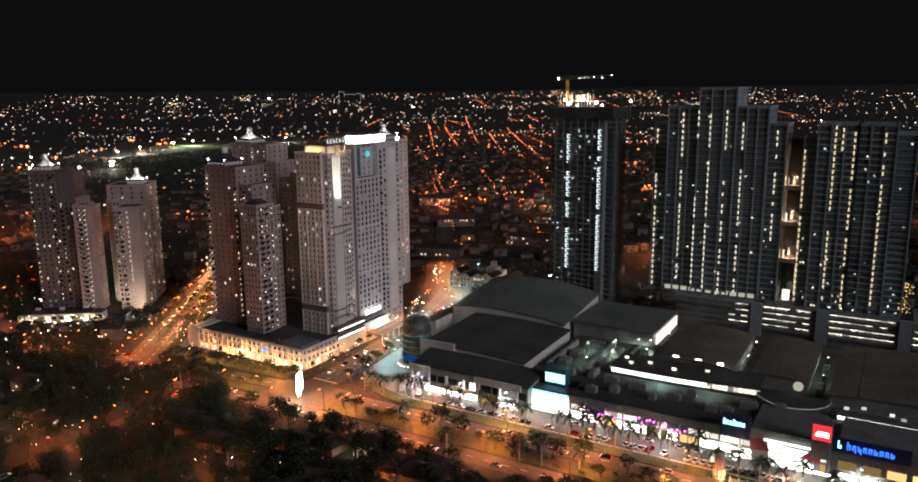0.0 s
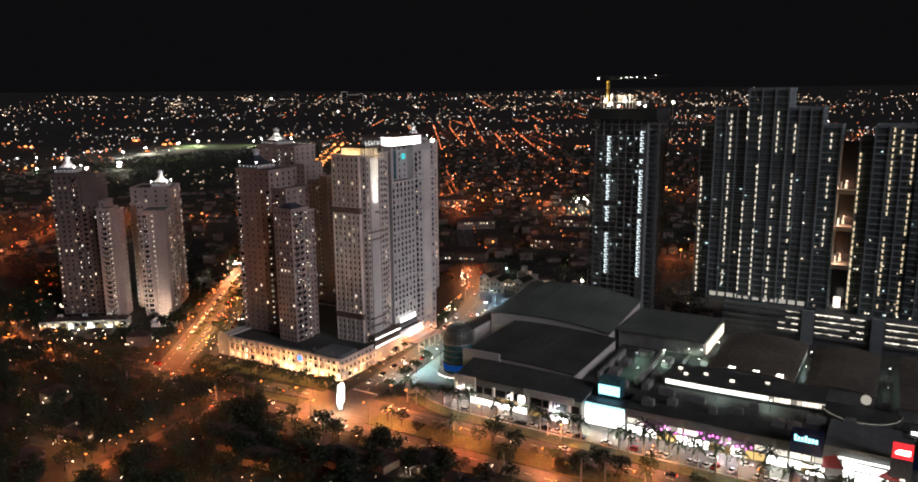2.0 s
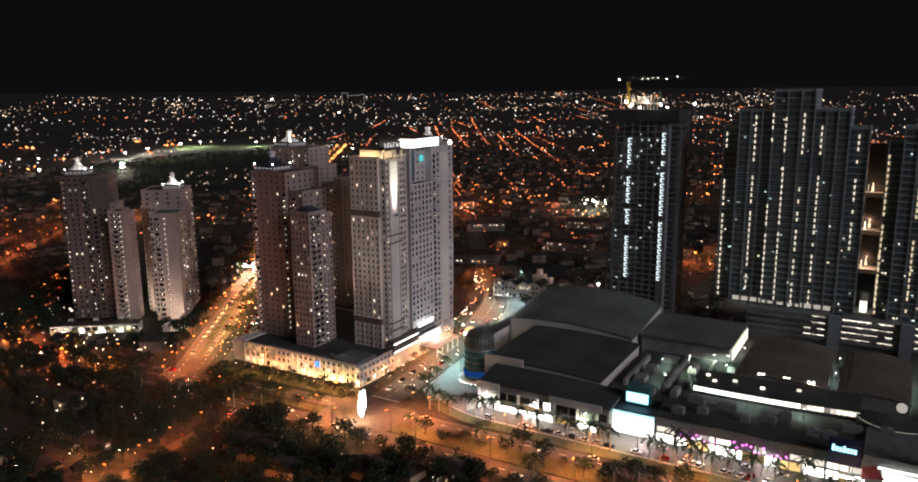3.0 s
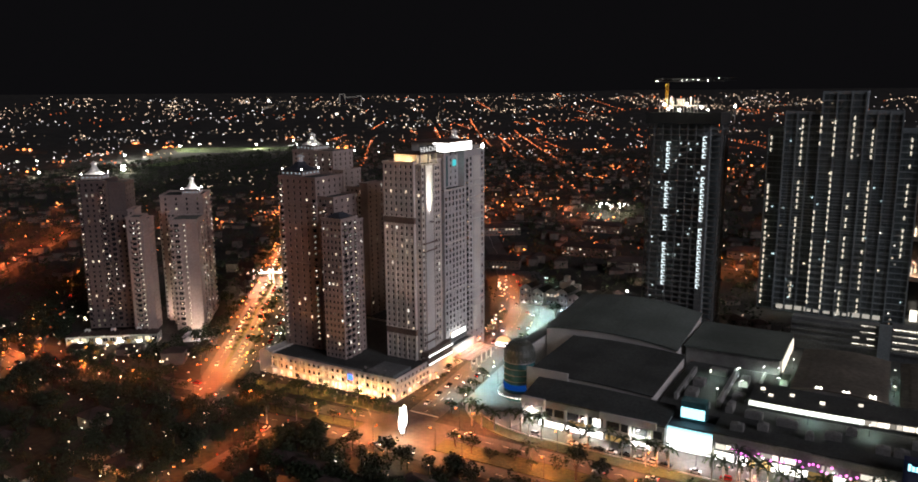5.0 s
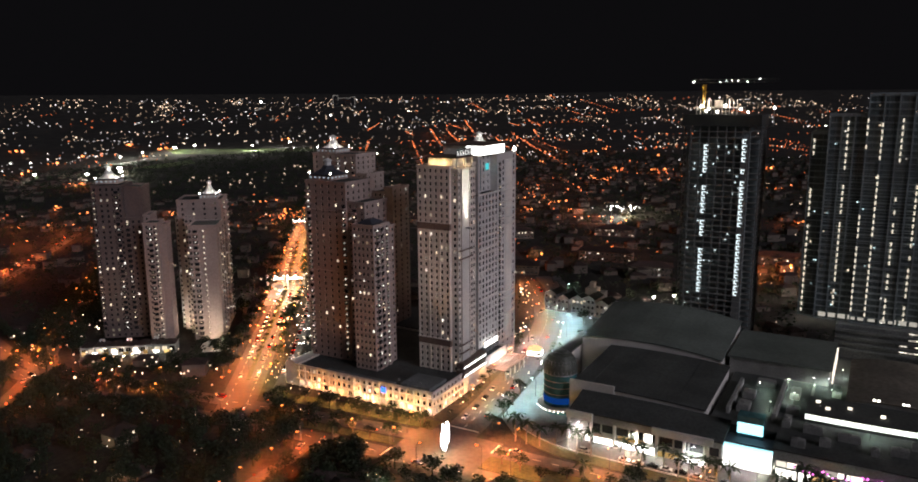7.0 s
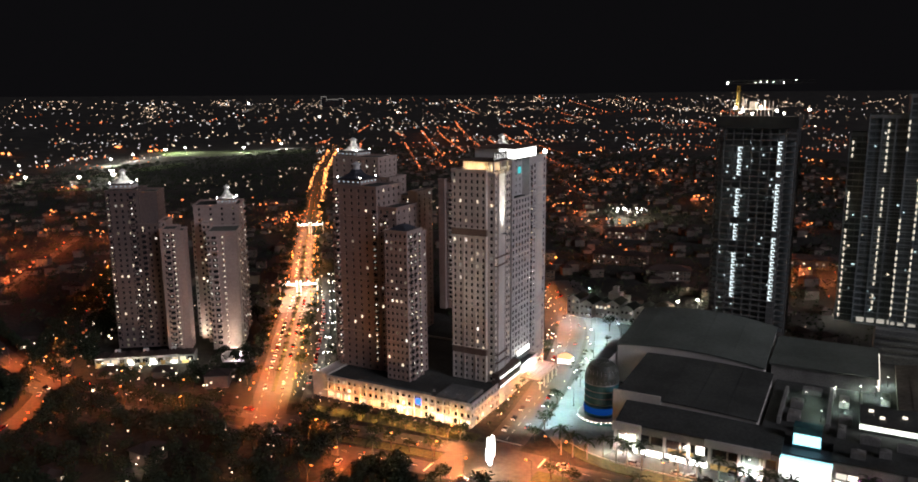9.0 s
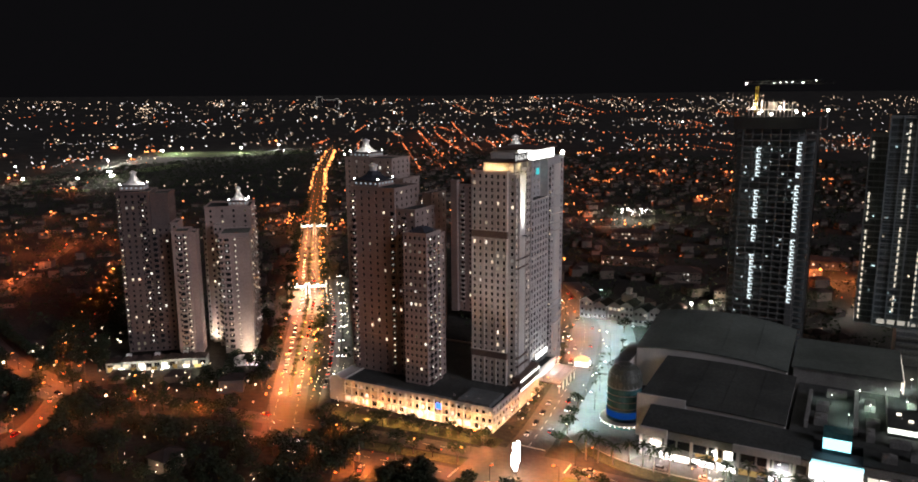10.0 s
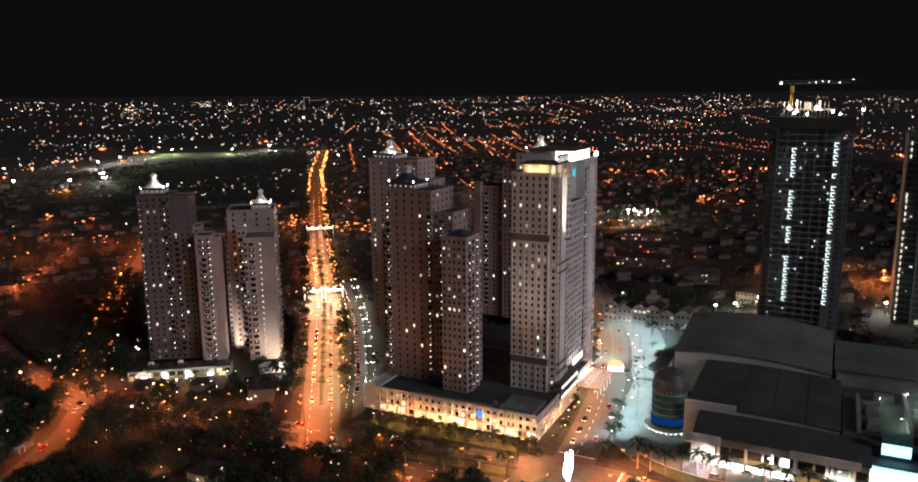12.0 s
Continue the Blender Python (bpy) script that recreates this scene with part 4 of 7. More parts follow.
for x0, x1, z0, z1, mt in ((-193, -181, 0.4, 2.6, G_SHOP), (-180, -172, 0.4, 2.5, G_SHOP), (-170.5, -163.6, 0.4, 2.8, G_SHOP), (-162.5, -152.6, 0.4, 2.6, G_WARMSHOP),
                           (-151.4, -143.4, 0.4, 2.5, G_SHOP), (-179, -169, 3.8, 5.2, G_WARMSHOP), (-168, -165, 5.4, 8.6, G_SHOP)):
    c = Shape()
    c.box(x0, x1, 291.62, 291.96, z0, z1)
    part("shop_front", c, [mt], hall, "bright lit shop front")
for x in range(-192, -142, 6):
    c = Shape()
    c.box(x, x + 5.2, 291.8, 291.97, 5.4, 8.8)
    part("window", c, [GLASS], hall)

G_DRUM = glow("blue_band_light", (0.01, 0.10, 0.5), 0.3)
dr = thing("glass_drum", -215, 317.5, 0, 0, "round teal glass drum with a dome and blue light band", "rotunda")
s = Shape()
s.turned(0, 0, [(7.6, 0), (7.6, 19)], 28)
part("glass_wall", s, [BLUEGLASS], dr)
s = Shape()
s.turned(0, 0, [(7.7, 19), (7.6, 22), (6.9, 24.8), (5.4, 27.0), (3.0, 28.4), (0.6, 28.8)], 24)
part("dome", s, [MESH], dr)
for z, h, mt in ((5.2, 3.0, G_DRUM), (18.6, 0.4, STEEL), (12.6, 0.3, STEEL), (15.6, 0.3, STEEL), (9.6, 0.3, STEEL), (3.4, 0.3, STEEL), (2.2, 0.5, G_CYAN)):
    s = Shape()
    s.turned(0, 0, [(7.72, z), (7.78, z + h / 2), (7.72, z + h)], 28)
    part("ring", s, [mt], dr, "blue glowing band" if mt is G_DRUM else "")
for i in range(24):
    a = 2 * math.pi * i / 24
    s = Shape()
    s.tube((7.75 * math.cos(a), 7.75 * math.sin(a), 19), (6.95 * math.cos(a), 6.95 * math.sin(a), 24.8), 0.09, 0.09, 4)
    s.tube((6.95 * math.cos(a), 6.95 * math.sin(a), 24.8), (3.0 * math.cos(a), 3.0 * math.sin(a), 28.5), 0.09, 0.09, 4)
    part("rib", s, [STEEL], dr)
s = Shape()
s.turned(0, 0, [(10.5, 3.0), (10.5, 3.4)], 28)
part("canopy", s, [PALE], dr)
for i in range(18):
    a = math.pi * (0.95 + 1.1 * i / 17)
    s = Shape()
    s.turned(10.3 * math.cos(a), 10.3 * math.sin(a), [(0.15, 2.5), (0.22, 2.75), (0.15, 3.0)], 6)
    part("downlight", s, [G_WHITE], dr)

gate = thing("mall_entrance", -130, 297, 0, 0, "glowing white mall entrance with a cyan lit top", "entrance")
s = Shape()
s.box(-10, 10, 0.3, 8, 0.1, 10.4)
part("wall", s, [WHITEPAINT], gate)
s = Shape()
s.box(-9.6, 9.6, 0.0, 0.3, 0.3, 8.2)
part("light_wall", s, [G_SIGN], gate, "white glowing translucent wall")
s = Shape()
s.box(-10, 10, -0.1, 0.3, 8.2, 9.6)
part("fascia", s, [G_CYAN], gate, "cyan glowing fascia")
s = Shape()
s.box(-10.4, 10.4, -0.3, 8.4, 10.4, 10.9)
part("roof", s, [SLATE], gate)
cin = thing("sign_box", -129.5, 303, 0, 0, "glazed roof box with a white glowing sign", "sign")
s = Shape()
s.box(-5, 5, 0, 6, 10.9, 19.5)
part("box", s, [BLUEGLASS], cin)
s = Shape()
for i in range(5):
    s.box(-4.6 + i * 1.9, -3.1 + i * 1.9, -0.4, 0, 13.0, 16.2)
s.box(-4.8, 4.8, -0.1, 0, 12.4, 16.8)
part("sign_face", s, [G_CYAN], cin, "cyan white glowing sign blocks")

row = thing("shop_arcade", 0, 0, 0, 0, "long two-storey mall front with lit shops", "mall")
s = Shape()
s.box(-120, 40, 297, 330, 0.1, 11.0)
part("body", s, [DARKCONC], row)
s = Shape()
s.box(-120.4, 40, 296.4, 328, 11.0, 11.6)
part("roof", s, [ROOFDARK], row)
s = Shape()
s.box(-120, -60, 296.0, 297, 8.0, 10.8)
part("fascia", s, [CONCRETE], row)
s = Shape()
s.box(-96, -84, 295.6, 296.0, 8.2, 11.4)
part("sign_panel", s, [CONCRETE], row)
rng = random.Random(4)
for k in range(24):
    x = -119 + k * 4.3
    q = Shape()
    q.box(x, x + 3.9, 296.5, 297.0, 0.4, 3.5)
    part("shop_front", q, [G_SHOP if rng.random() < 0.7 else G_WARMSHOP], row, "bright lit shop front")
    if rng.random() < 0.35 or 12 < k < 18:
        q = Shape()
        q.box(x, x + 3.9, 296.6, 297.0, 4.8, 6.8)
        part("upper_window", q, [G_STRIP], row)
for k in range(28):
    x = -112 + k * 1.6 + rng.uniform(-0.3, 0.3)
    q = Shape()
    z = rng.uniform(4.0, 7.0)
    q.turned(x, 295.8, [(0.2, z), (0.45, z + 0.35), (0.2, z + 0.7)], 6)
    part("pink_lantern", q, [G_PINK], row, "magenta glowing lantern")
for x in range(-119, -8, 8):
    q = Shape()
    q.box(x - 0.4, x + 0.4, 295.6, 296.4, 0.1, 8.0)
    part("column", q, [CONCRETE], row)

signb = thing("blue_sign", -49, 292.5, 0, 0, "cyan blue glowing roof sign on a dark wall", "sign")
s = Shape()
s.box(-5.5, 5.5, 0.3, 5, 9, 17.2)
part("board", s, [NAVY], signb)
s = Shape()
for i in range(7):
    s.box(-4.2 + i * 1.2, -3.3 + i * 1.2, 0.0, 0.3, 13.9, 15.6 + (0.7 if i in (0, 3) else 0))
part("sign_face", s, [G_CYAN], signb, "row of plain cyan glowing blocks")
ent = thing("entrance_block", -30, 292, 0, 0, "angular entrance block with a white lit portal", "entrance")
s = Shape()
s.box(-13, 12, 3, 30, 0.1, 13.5)
part("body", s, [DARKCONC], ent)
s = Shape()
s.poly([(-5.5, 2.2, 0.2), (9.5, 2.2, 0.2), (8, 2.2, 8.6), (-6.6, 2.2, 9.2)])
part("portal", s, [G_CLERE], ent, "white glowing portal")
s = Shape()
s.box(-2.4, 3.6, 1.9, 2.15, 0.3, 6.2, 0)
s.box(-1.9, 3.1, 1.85, 1.9, 0.4, 5.6, 1)
part("doorway", s, [CONCRETE, G_SHOP], ent)
s = Shape()
s.poly([(-13, 1.8, 5.0), (-5.5, 1.8, 6.0), (-9, 2.2, 10.6), (-13, 2.2, 9.0)])
s.poly([(-13, 1.5, 5.0), (-13, 1.9, 9.0), (-9, 1.9, 10.6), (-5.5, 1.5, 6.0)])
part("awning", s, [REDPANEL], ent)
s = Shape()
s.poly([(5.0, 1.8, 6.0), (12, 1.8, 4.8), (12, 2.2, 9.5), (9, 2.2, 9.6)])
s.poly([(5.0, 1.5, 6.0), (9, 1.9, 9.6), (12, 1.9, 9.5), (12, 1.5, 4.8)])
part("awning", s, [REDPANEL], ent)
s = Shape()
s.box(-8, 9.6, 1.6, 2.1, 9.9, 10.5)
part("light_line", s, [G_SIGN], ent, "white glowing roof edge")
for x0, x1, z in ((-20, -12, 4.8), (1, 10, 4.2), (-18, -12, 2.4), (4, 16, 2.2)):
    q = Shape()
    q.box(x0, x1, -1.2, -0.8, z, z + 0.9)
    part("light_box", q, [G_SHOP], ent, "white light box")
reds = thing("red_sign", -18, 291.5, 0, 0, "red glowing square sign with a white mark", "sign")
s = Shape()
s.box(-3.4, 3.4, 0.2, 4, 8, 21.6)
part("pylon", s, [DARKCONC], reds)
s = Shape()
s.box(-3.2, 3.2, -0.1, 0.2, 15.4, 21.4)
part("panel", s, [G_RED], reds, "red glowing panel")
s = Shape()
s.poly([(-2.3, -0.2, 17.0), (2.4, -0.2, 17.0), (2.4, -0.2, 19.0), (-1.2, -0.2, 19.0), (-2.3, -0.2, 17.9)])
part("mark", s, [G_SIGN], reds, "white mark")
store = thing("supermarket", 5, 295, 0, 0, "long dark supermarket front with a blue glowing sign", "shop")
s = Shape()
s.box(-17.5, 36, 0, 30, 0.1, 13)
part("body", s, [DARKCONC], store)
s = Shape()
s.box(-20, 6, -1.2, -0.6, 11.3, 17.0)
part("sign_board", s, [NAVY], store)
for i in range(10):
    s = Shape()
    x = -17.6 + i * 1.75 + (0 if i == 0 else 1.3)
    s.box(x, x + 0.45, -1.4, -1.2, 13.0, 15.0 if i not in (0, 1) else 16.0)
    s.box(x + 0.45, x + 1.25, -1.4, -1.2, 14.4 if i % 3 else 13.0, 15.0 if i % 3 else 13.6)
    s.box(x + 0.8, x + 1.25, -1.4, -1.2, 12.2 if i in (2, 3) else 13.0, 14.4)
    part("sign_block", s, [G_BLUE if i else G_CYAN], store, "plain blue glowing sign block")
for i in range(6):
    s = Shape()
    s.box(-17 + i * 8, -11 + i * 8, -0.5, 0, 4.6, 7.6)
    part("window", s, [G_WARMSHOP], store, "warm lit shop window")
    s = Shape()
    s.box(-17 + i * 8, -10.6 + i * 8, -0.5, 0, 0.6, 2.6)
    part("shop_front", s, [G_SHOP], store, "bright lit shop front")
s = Shape()
s.box(-20.5, 36, 30, 31, 11, 16)
for i in range(5):
    s.box(-20 + i * 9.6, -11 + i * 9.6, 29.8, 30, 11.0, 13.0, 1)
part("clerestory", s, [DARKCONC, G_SIGN], store, "roof band with white lit windows")

# roofs behind the front
low = thing("flat_hall", 0, 0, 0, 0, "flat grey roofed hall between the mall blocks", "hall")
s = Shape()
s.box(-150, -106, 376, 420, 0, 18.5)
part("wall", s, [CONCRETE], low)
s = Shape()
s.box(-151, -105, 375, 421, 18.5, 19.3)
part("roof", s, [ROOFGREY], low)
# end wall emits by itself instead of being lit by a lamp
s = Shape()
s.box(-105, -104.4, 378, 418, 12, 17.5)
part("lit_gable", s, [G_STRIP], low, "white end wall that glows in place of lamplight")
terr = thing("roof_terrace", 0, 0, 0, 0, "dark roof terraces with ducts and parapets behind the mall front", "roof")
s = Shape()
s.box(-147, -112, 312, 375, 0, 11.5)
s.box(-112, 60, 330.2, 424, 0, 11.0)
part("deck", s, [ROOFDARK], terr)
for x0, x1, y0, y1, z1 in ((-142, -140.6, 322, 360, 14.5), (-124, -122.4, 322, 366, 15), (-112, -111, 335, 372, 13)):
    s = Shape()
    s.box(x0, x1, y0, y1, 11.4, z1)
    part("parapet", s, [CONCRETE], terr)
clere = thing("curved_gallery", 0, 0, 0, 0, "dark curved roof with a long white lit clerestory", "gallery")
for k in range(6):
    t0, t1 = k / 6, (k + 1) / 6
    f = lambda t: (-112 + 66 * t, 329 + 5 * t * t - 2 * t)
    (xa, ya), (xb, yb) = f(t0), f(t1)
    s = Shape()
    for j in range(5):
        u0, u1 = (j + 0.04) / 5, (j + 0.96) / 5
        g0, g1 = (xa + (xb - xa) * u0, ya + (yb - ya) * u0), (xa + (xb - xa) * u1, ya + (yb - ya) * u1)
        s = Shape()
        s.poly([(*g0, 12.6), (*g1, 12.6), (*g1, 14.7), (*g0, 14.7)])
        part("window", s, [G_CLERE if k < 4 else G_STRIP], clere, "white lit clerestory pane")
    s = Shape()
    s.poly([(xa, ya + 0.4, 11.0), (xb, yb + 0.4, 11.0), (xb, yb + 0.4, 15.8), (xa, ya + 0.4, 15.8)])
    s.poly([(xa, ya - 1.2, 15.8), (xb, yb - 1.2, 15.8), (xb, 346, 16.6), (xa, 346, 16.6)])
    s.poly([(xa, ya - 1.2, 15.3), (xa, ya - 1.2, 15.8), (xb, yb - 1.2, 15.8), (xb, yb - 1.2, 15.3)])
    part("roof_bay", s, [ROOFDARK], clere)
brown = mat("brown_bitumen_roof", (0.165, 0.145, 0.115), 0.9, 0, (0.5, 0.25), (0.05, 0.25))
for nm, x0, x1, y0, y1, z in (("west", -98, -60, 346, 404, 17), ("middle", -56, -28, 346, 404, 16.5), ("east", -20, 60, 338, 408, 16.5)):
    t = thing("bowed_hall", 0, 0, 0, 0, "brown bowed roof hall of the mall", "hall", "brown mall halls")
    vault(t, x0, x1, y0, y1, z, 1.6, CONCRETE, brown, "hall", 0, 5)
for x in (-86.5, -76, -66):
    for dx in (-0.9, 0.7):
        q = Shape()
        q.box(x + dx - 0.5, x + dx + 0.5, 347, 348.2, 16.2, 18.8)
        solid("roof_window", q, [G_SHOP], "small white lit roof window", "window", "roof windows of the mall")
for x, y in ((-108, 340), (-96, 338), (-104, 334), (-84, 335), (-70, 340), (-12, 325), (-6, 328), (4, 326), (8, 323)):
    q = Shape()
    q.box(x - 0.9, x + 0.9, y - 0.5, y + 0.5, 16.3, 17.2)
    q.box(x - 0.7, x + 0.7, y - 0.52, y - 0.5, 16.4, 17.1)
    solid("skylight", q, [G_STRIP], "small lit roof light", "skylight", "roof lights of the mall")
for x, y, w_, d_ in ((-108, 318, 7, 3), (-95, 316, 8, 2.5), (-61, 308, 5, 3), (-55, 308, 5, 2.4), (-103, 308, 4, 3), (-72, 320, 4, 3), (-86, 308, 3, 3), (-36, 322, 5, 4), (-136, 330, 5, 8), (-136, 345, 5, 6), (-131, 362, 8, 4), (-118, 355, 4, 9), (-117, 335, 5, 5), (-129, 318, 6, 4), (-58, 352, 2.4, 9), (-58, 385, 2.4, 12), (-24, 352, 3, 10), (-24, 378, 3, 9), (-118, 322, 3, 8), (-102, 366, 3.5, 10), (-78, 312, 6, 3), (-112, 303, 5, 3), (-48, 318, 7, 3)):
    q = Shape()
    q.box(x - w_ / 2, x + w_ / 2, y - d_ / 2, y + d_ / 2, 11.6, 14.2)
    q.box(x - w_ / 2 + 0.4, x + w_ / 2 - 0.4, y - d_ / 2 + 0.4, y + d_ / 2 - 0.4, 14.2, 14.6)
    q.tube((x, y, 14.5), (x, y, 15.0), 0.8, 0.8, 10)
    solid("air_handler", q, [CONCRETE], "grey roof air handler on the mall roof", "air conditioner", "roof plant")
G_DIM = glow("dim_roof_light", (1.0, 0.93, 0.8), 0.45)
ball = Shape()
ball.turned(-31.6, 338, [(0.5, 15.6), (1.6, 16.2), (2.1, 17.6), (1.6, 19.0), (0.5, 19.6)], 14)
solid("roof_globe", ball, [G_DIM], "pale lit globe on the mall roof", "globe")
arc = Shape()
for i in range(12):
    f = lambda k: (-33 + 15 * math.cos(math.pi * (1.0 + k / 12)), 336 + 15 * math.sin(math.pi * (1.0 + k / 12)))
    (xa, ya), (xb, yb) = f(i), f(i + 1)
    arc.poly([(xa, ya, 11.2), (xb, yb, 11.2), (xb, yb, 14.4), (xa, ya, 14.4)])
    arc.poly([(xa, ya, 14.4), (xb, yb, 14.4), (-33, 337, 14.6)])
    arc.poly([(xa, ya - 0.06, 13.9), (xb, yb - 0.06, 13.9), (xb, yb - 0.06, 14.1), (xa, ya - 0.06, 14.1)], 1)
solid("round_atrium", arc, [ROOFDARK, G_DIM], "round dark roof with a glowing rim", "atrium")

# ---- parking decks and glass towers ----
dk = random.Random(4)
strips = []
for gaps in ((), (1.2,), (0.6, 2.1)):
    s = Shape()
    s.box(0.03, 3.27, 0, 0.2, 0.25, 0.62)
    for a in gaps:
        s.box(a, a + 0.8, 0, 0.2, -0.05, 0.25)
    strips.append(s.data("level_strip", [G_STRIP]))
deck = thing("parking_decks", 0, 0, 0, 0, "open parking decks with glowing level strips under the towers", "car park")
for x0, x1 in ((-107, -66.4), (-60.6, -34), (-28, 4), (10, 60)):
    for k, z in enumerate((14.5, 17.8, 21.1, 24.4)):
        s = Shape()
        s.box(x0, x1, 424, 456, z, z + 1.4)
        part("deck", s, [DARKCONC], deck)
        x = (max(x0, -75) if x0 > -80 or k > 1 else x1 - 12) + 0.5
        while x + 3.2 < x1:
            if dk.random() < 0.9:
                part("level_strip", strips[dk.randrange(3)], None, deck, "warm white glowing strip between decks", pose(x, 424.3, z + 2.5))
            x += 3.3
    s = Shape()
    s.box(x0, x1, 425.2, 456, 0, 27.8)
    part("core_wall", s, [DARKCONC], deck)
for x in (-63.5, -31, 7):
    s = Shape()
    s.box(x - 2.8, x + 2.8, 423.2, 426, 0, 29)
    part("shaft", s, [GREENWALL], deck)


def glass_tower(name, x, y, blocks, columns, label, lamp=G_LANDING):
    """A dark tower of slabs and glass; columns: where rows of lit landing windows run up it."""
    t = thing(name, x, y, 0, 0, label, "tower", "dark glass towers")
    panes = []
    for x0, x1, y0, y1, z1, n, k in blocks:
        block(t, x0, x1, y0, y1, 28, z1, n, k, GREENWALL, panes, 3.2, (x1 - x0) / max(n, 1) * 0.95, 2.5, 0.0, 1.4, ROOFDARK, 0.15)
        for i in range(max(1, n // 2) + 1):
            f = Shape()
            xx = x0 + (x1 - x0) * i / max(1, n // 2)
            f.box(xx - 0.35, xx + 0.35, y0 - 0.55, y0 - 0.002, 28, z1 + 1.0)
            part("fin", f, [GREENWALL], t)
        sl = Shape()
        for i in range(int((z1 - 28) / 3.2)):
            z = 28 + i * 3.2
            sl.box(x0 + 0.36, x1 - 0.36, y0 - 0.42, y0 - 0.003, z - 0.12, z + 0.14)
        ob = part("slab_edge", sl, [GREENWALL], t)
        ob["kind"] = "stuff"
    hang_windows(t, panes, 30, SMOKEGLASS, GREENWALL)
    lit = Shape()
    lit.box(-0.34, -0.05, -0.1, 0.0, 0, 1.9)
    lit.box(0.05, 0.34, -0.1, 0.0, 0, 1.9)
    lw = lit.data("landing_window", [lamp])
    rr = random.Random(len(name) + len(columns))
    for cx, cy, z0, z1, gap0, gap1 in columns:
        z = z0
        while z < z1:
            if not gap0 < z < gap1 and rr.random() < 0.9:
                part("landing_window", lw, None, t, m=pose(cx, cy, z))
            z += 3.2
    spot = Shape()
    spot.box(-0.4, 0.4, -0.08, 0.0, 0, 0.7)
    rooms = [spot.data("room_light", [m_]) for m_ in (WINWARM, WINWHITE, G_WORKDIM)]
    for k in range(46):
        x0, x1, y0, y1, z1, n, q = rr.choice(blocks)
        z = 28 + 3.2 * int(rr.random() ** 1.8 * (z1 - 32) / 3.2) + 1.2
        part("room_light", rr.choice(rooms), None, t, m=pose(rr.uniform(x0 + 1, x1 - 1), y0 - 0.6, z))
    return t


G_WORKDIM = glow("cold_room_light", (0.7, 0.95, 1.0), 0.9, 2, False, 1.2)
gt = glass_tower("glass_tower", -92, 432,
                 [(-34, -26, 3, 26, 124, 3, 0), (-26, -9, 0, 28, 133, 6, 0), (-9, 10.5, -1, 28, 143, 7, 4), (10.5, 27, 0, 28, 133, 6, 6), (27, 36, 3, 26, 124, 3, 6)],
                 [(-32.6, 2.3, 30, 122, 97, 112), (-17.6, -0.7, 36, 131, 98, 106), (-9.0, -1.7, 34, 131, 84, 116), (-2.6, -1.7, 32, 130, 103, 112),
                  (6.0, -1.7, 31, 131, 93, 108), (14.5, -0.7, 31, 126, 99, 110), (31.5, 2.3, 62, 122, 98, 104)],
                 "dark green glass apartment tower with rows of lit landings")
s = Shape()
for i in range(11):
    s = Shape()
    s.box(-24 + i * 4.6, -20.6 + i * 4.6, -0.9, -0.6, 29.4, 31.6)
    part("lobby_window", s, [G_DIM], gt, "warm lit lobby window")
glass_tower("glass_tower", -22, 432,
                  [(-25, -18.5, 2, 24, 118, 2, 0), (-18.5, 0, 0, 26, 124.5, 6, 0), (0, 17, 0, 26, 124.5, 6, 6), (17, 26, 4, 24, 120, 3, 5)],
                  [(-24.4, 1.3, 30, 112, 200, 201), (-10.4, -0.7, 33, 124, 70, 76), (-7, -0.7, 112, 124, 200, 201), (-1.6, -0.7, 30, 124, 91, 96), (12.0, -0.7, 33, 121, 104, 107), (-35.6, 9.3, 34, 100, 82, 88), (-24.6, 1.2, 31, 60, 200, 201)],
                  "dark glass apartment tower with long rows of lit landings", G_WARMLANDING)
G_TERRACE = glow("terrace_window_light", (1.0, 0.72, 0.45), 1.6)
br = thing("sky_bridges", -53.5, 440, 0, 0, "lit sky terraces between the two glass towers", "bridge")
# near-black block that paints the dark void between the towers
s = Shape()
s.box(-5, 8, 14, 20, 28, 116)
part("link_wall", s, [GLASS], br)
for z in (51, 71.5, 91):
    s = Shape()
    s.box(-6.4, 7.4, -2, 13.9, z - 1.2, z)
    s.box(-6.4, 7.4, -2, -1.7, z, z + 1.1)
    part("terrace", s, [CREAM], br)
    ob = new("terrace_lamp", lamp_light("terrace_lamp", "POINT", (1, 0.55, 0.36), 2600, 0.3))
    ob.parent, ob.matrix_basis = br, pose(0.5, 2, z + 2.6)
    s = Shape()
    s.box(-1.6, -0.8, 5.6, 5.98, z, z + 4.4)
    s.box(-6.2, -5.2, 5.6, 5.98, z, z + 5)
    part("lit_door", s, [WINWARM], br)
    s = Shape()
    s.box(0.0, 1.2, 12.5, 13.0, z + 0.2, z + 2.4)
    s.box(0.4, 0.8, 12.5, 13.0, z + 2.4, z + 4.6)
    part("lit_bay_window", s, [G_TERRACE], br, "bright warm bay window")
s = Shape()
s.box(0, 3.4, 2, 6, 27.8, 33)
part("lit_lobby", s, [G_STRIP], br, "bright lit lobby")

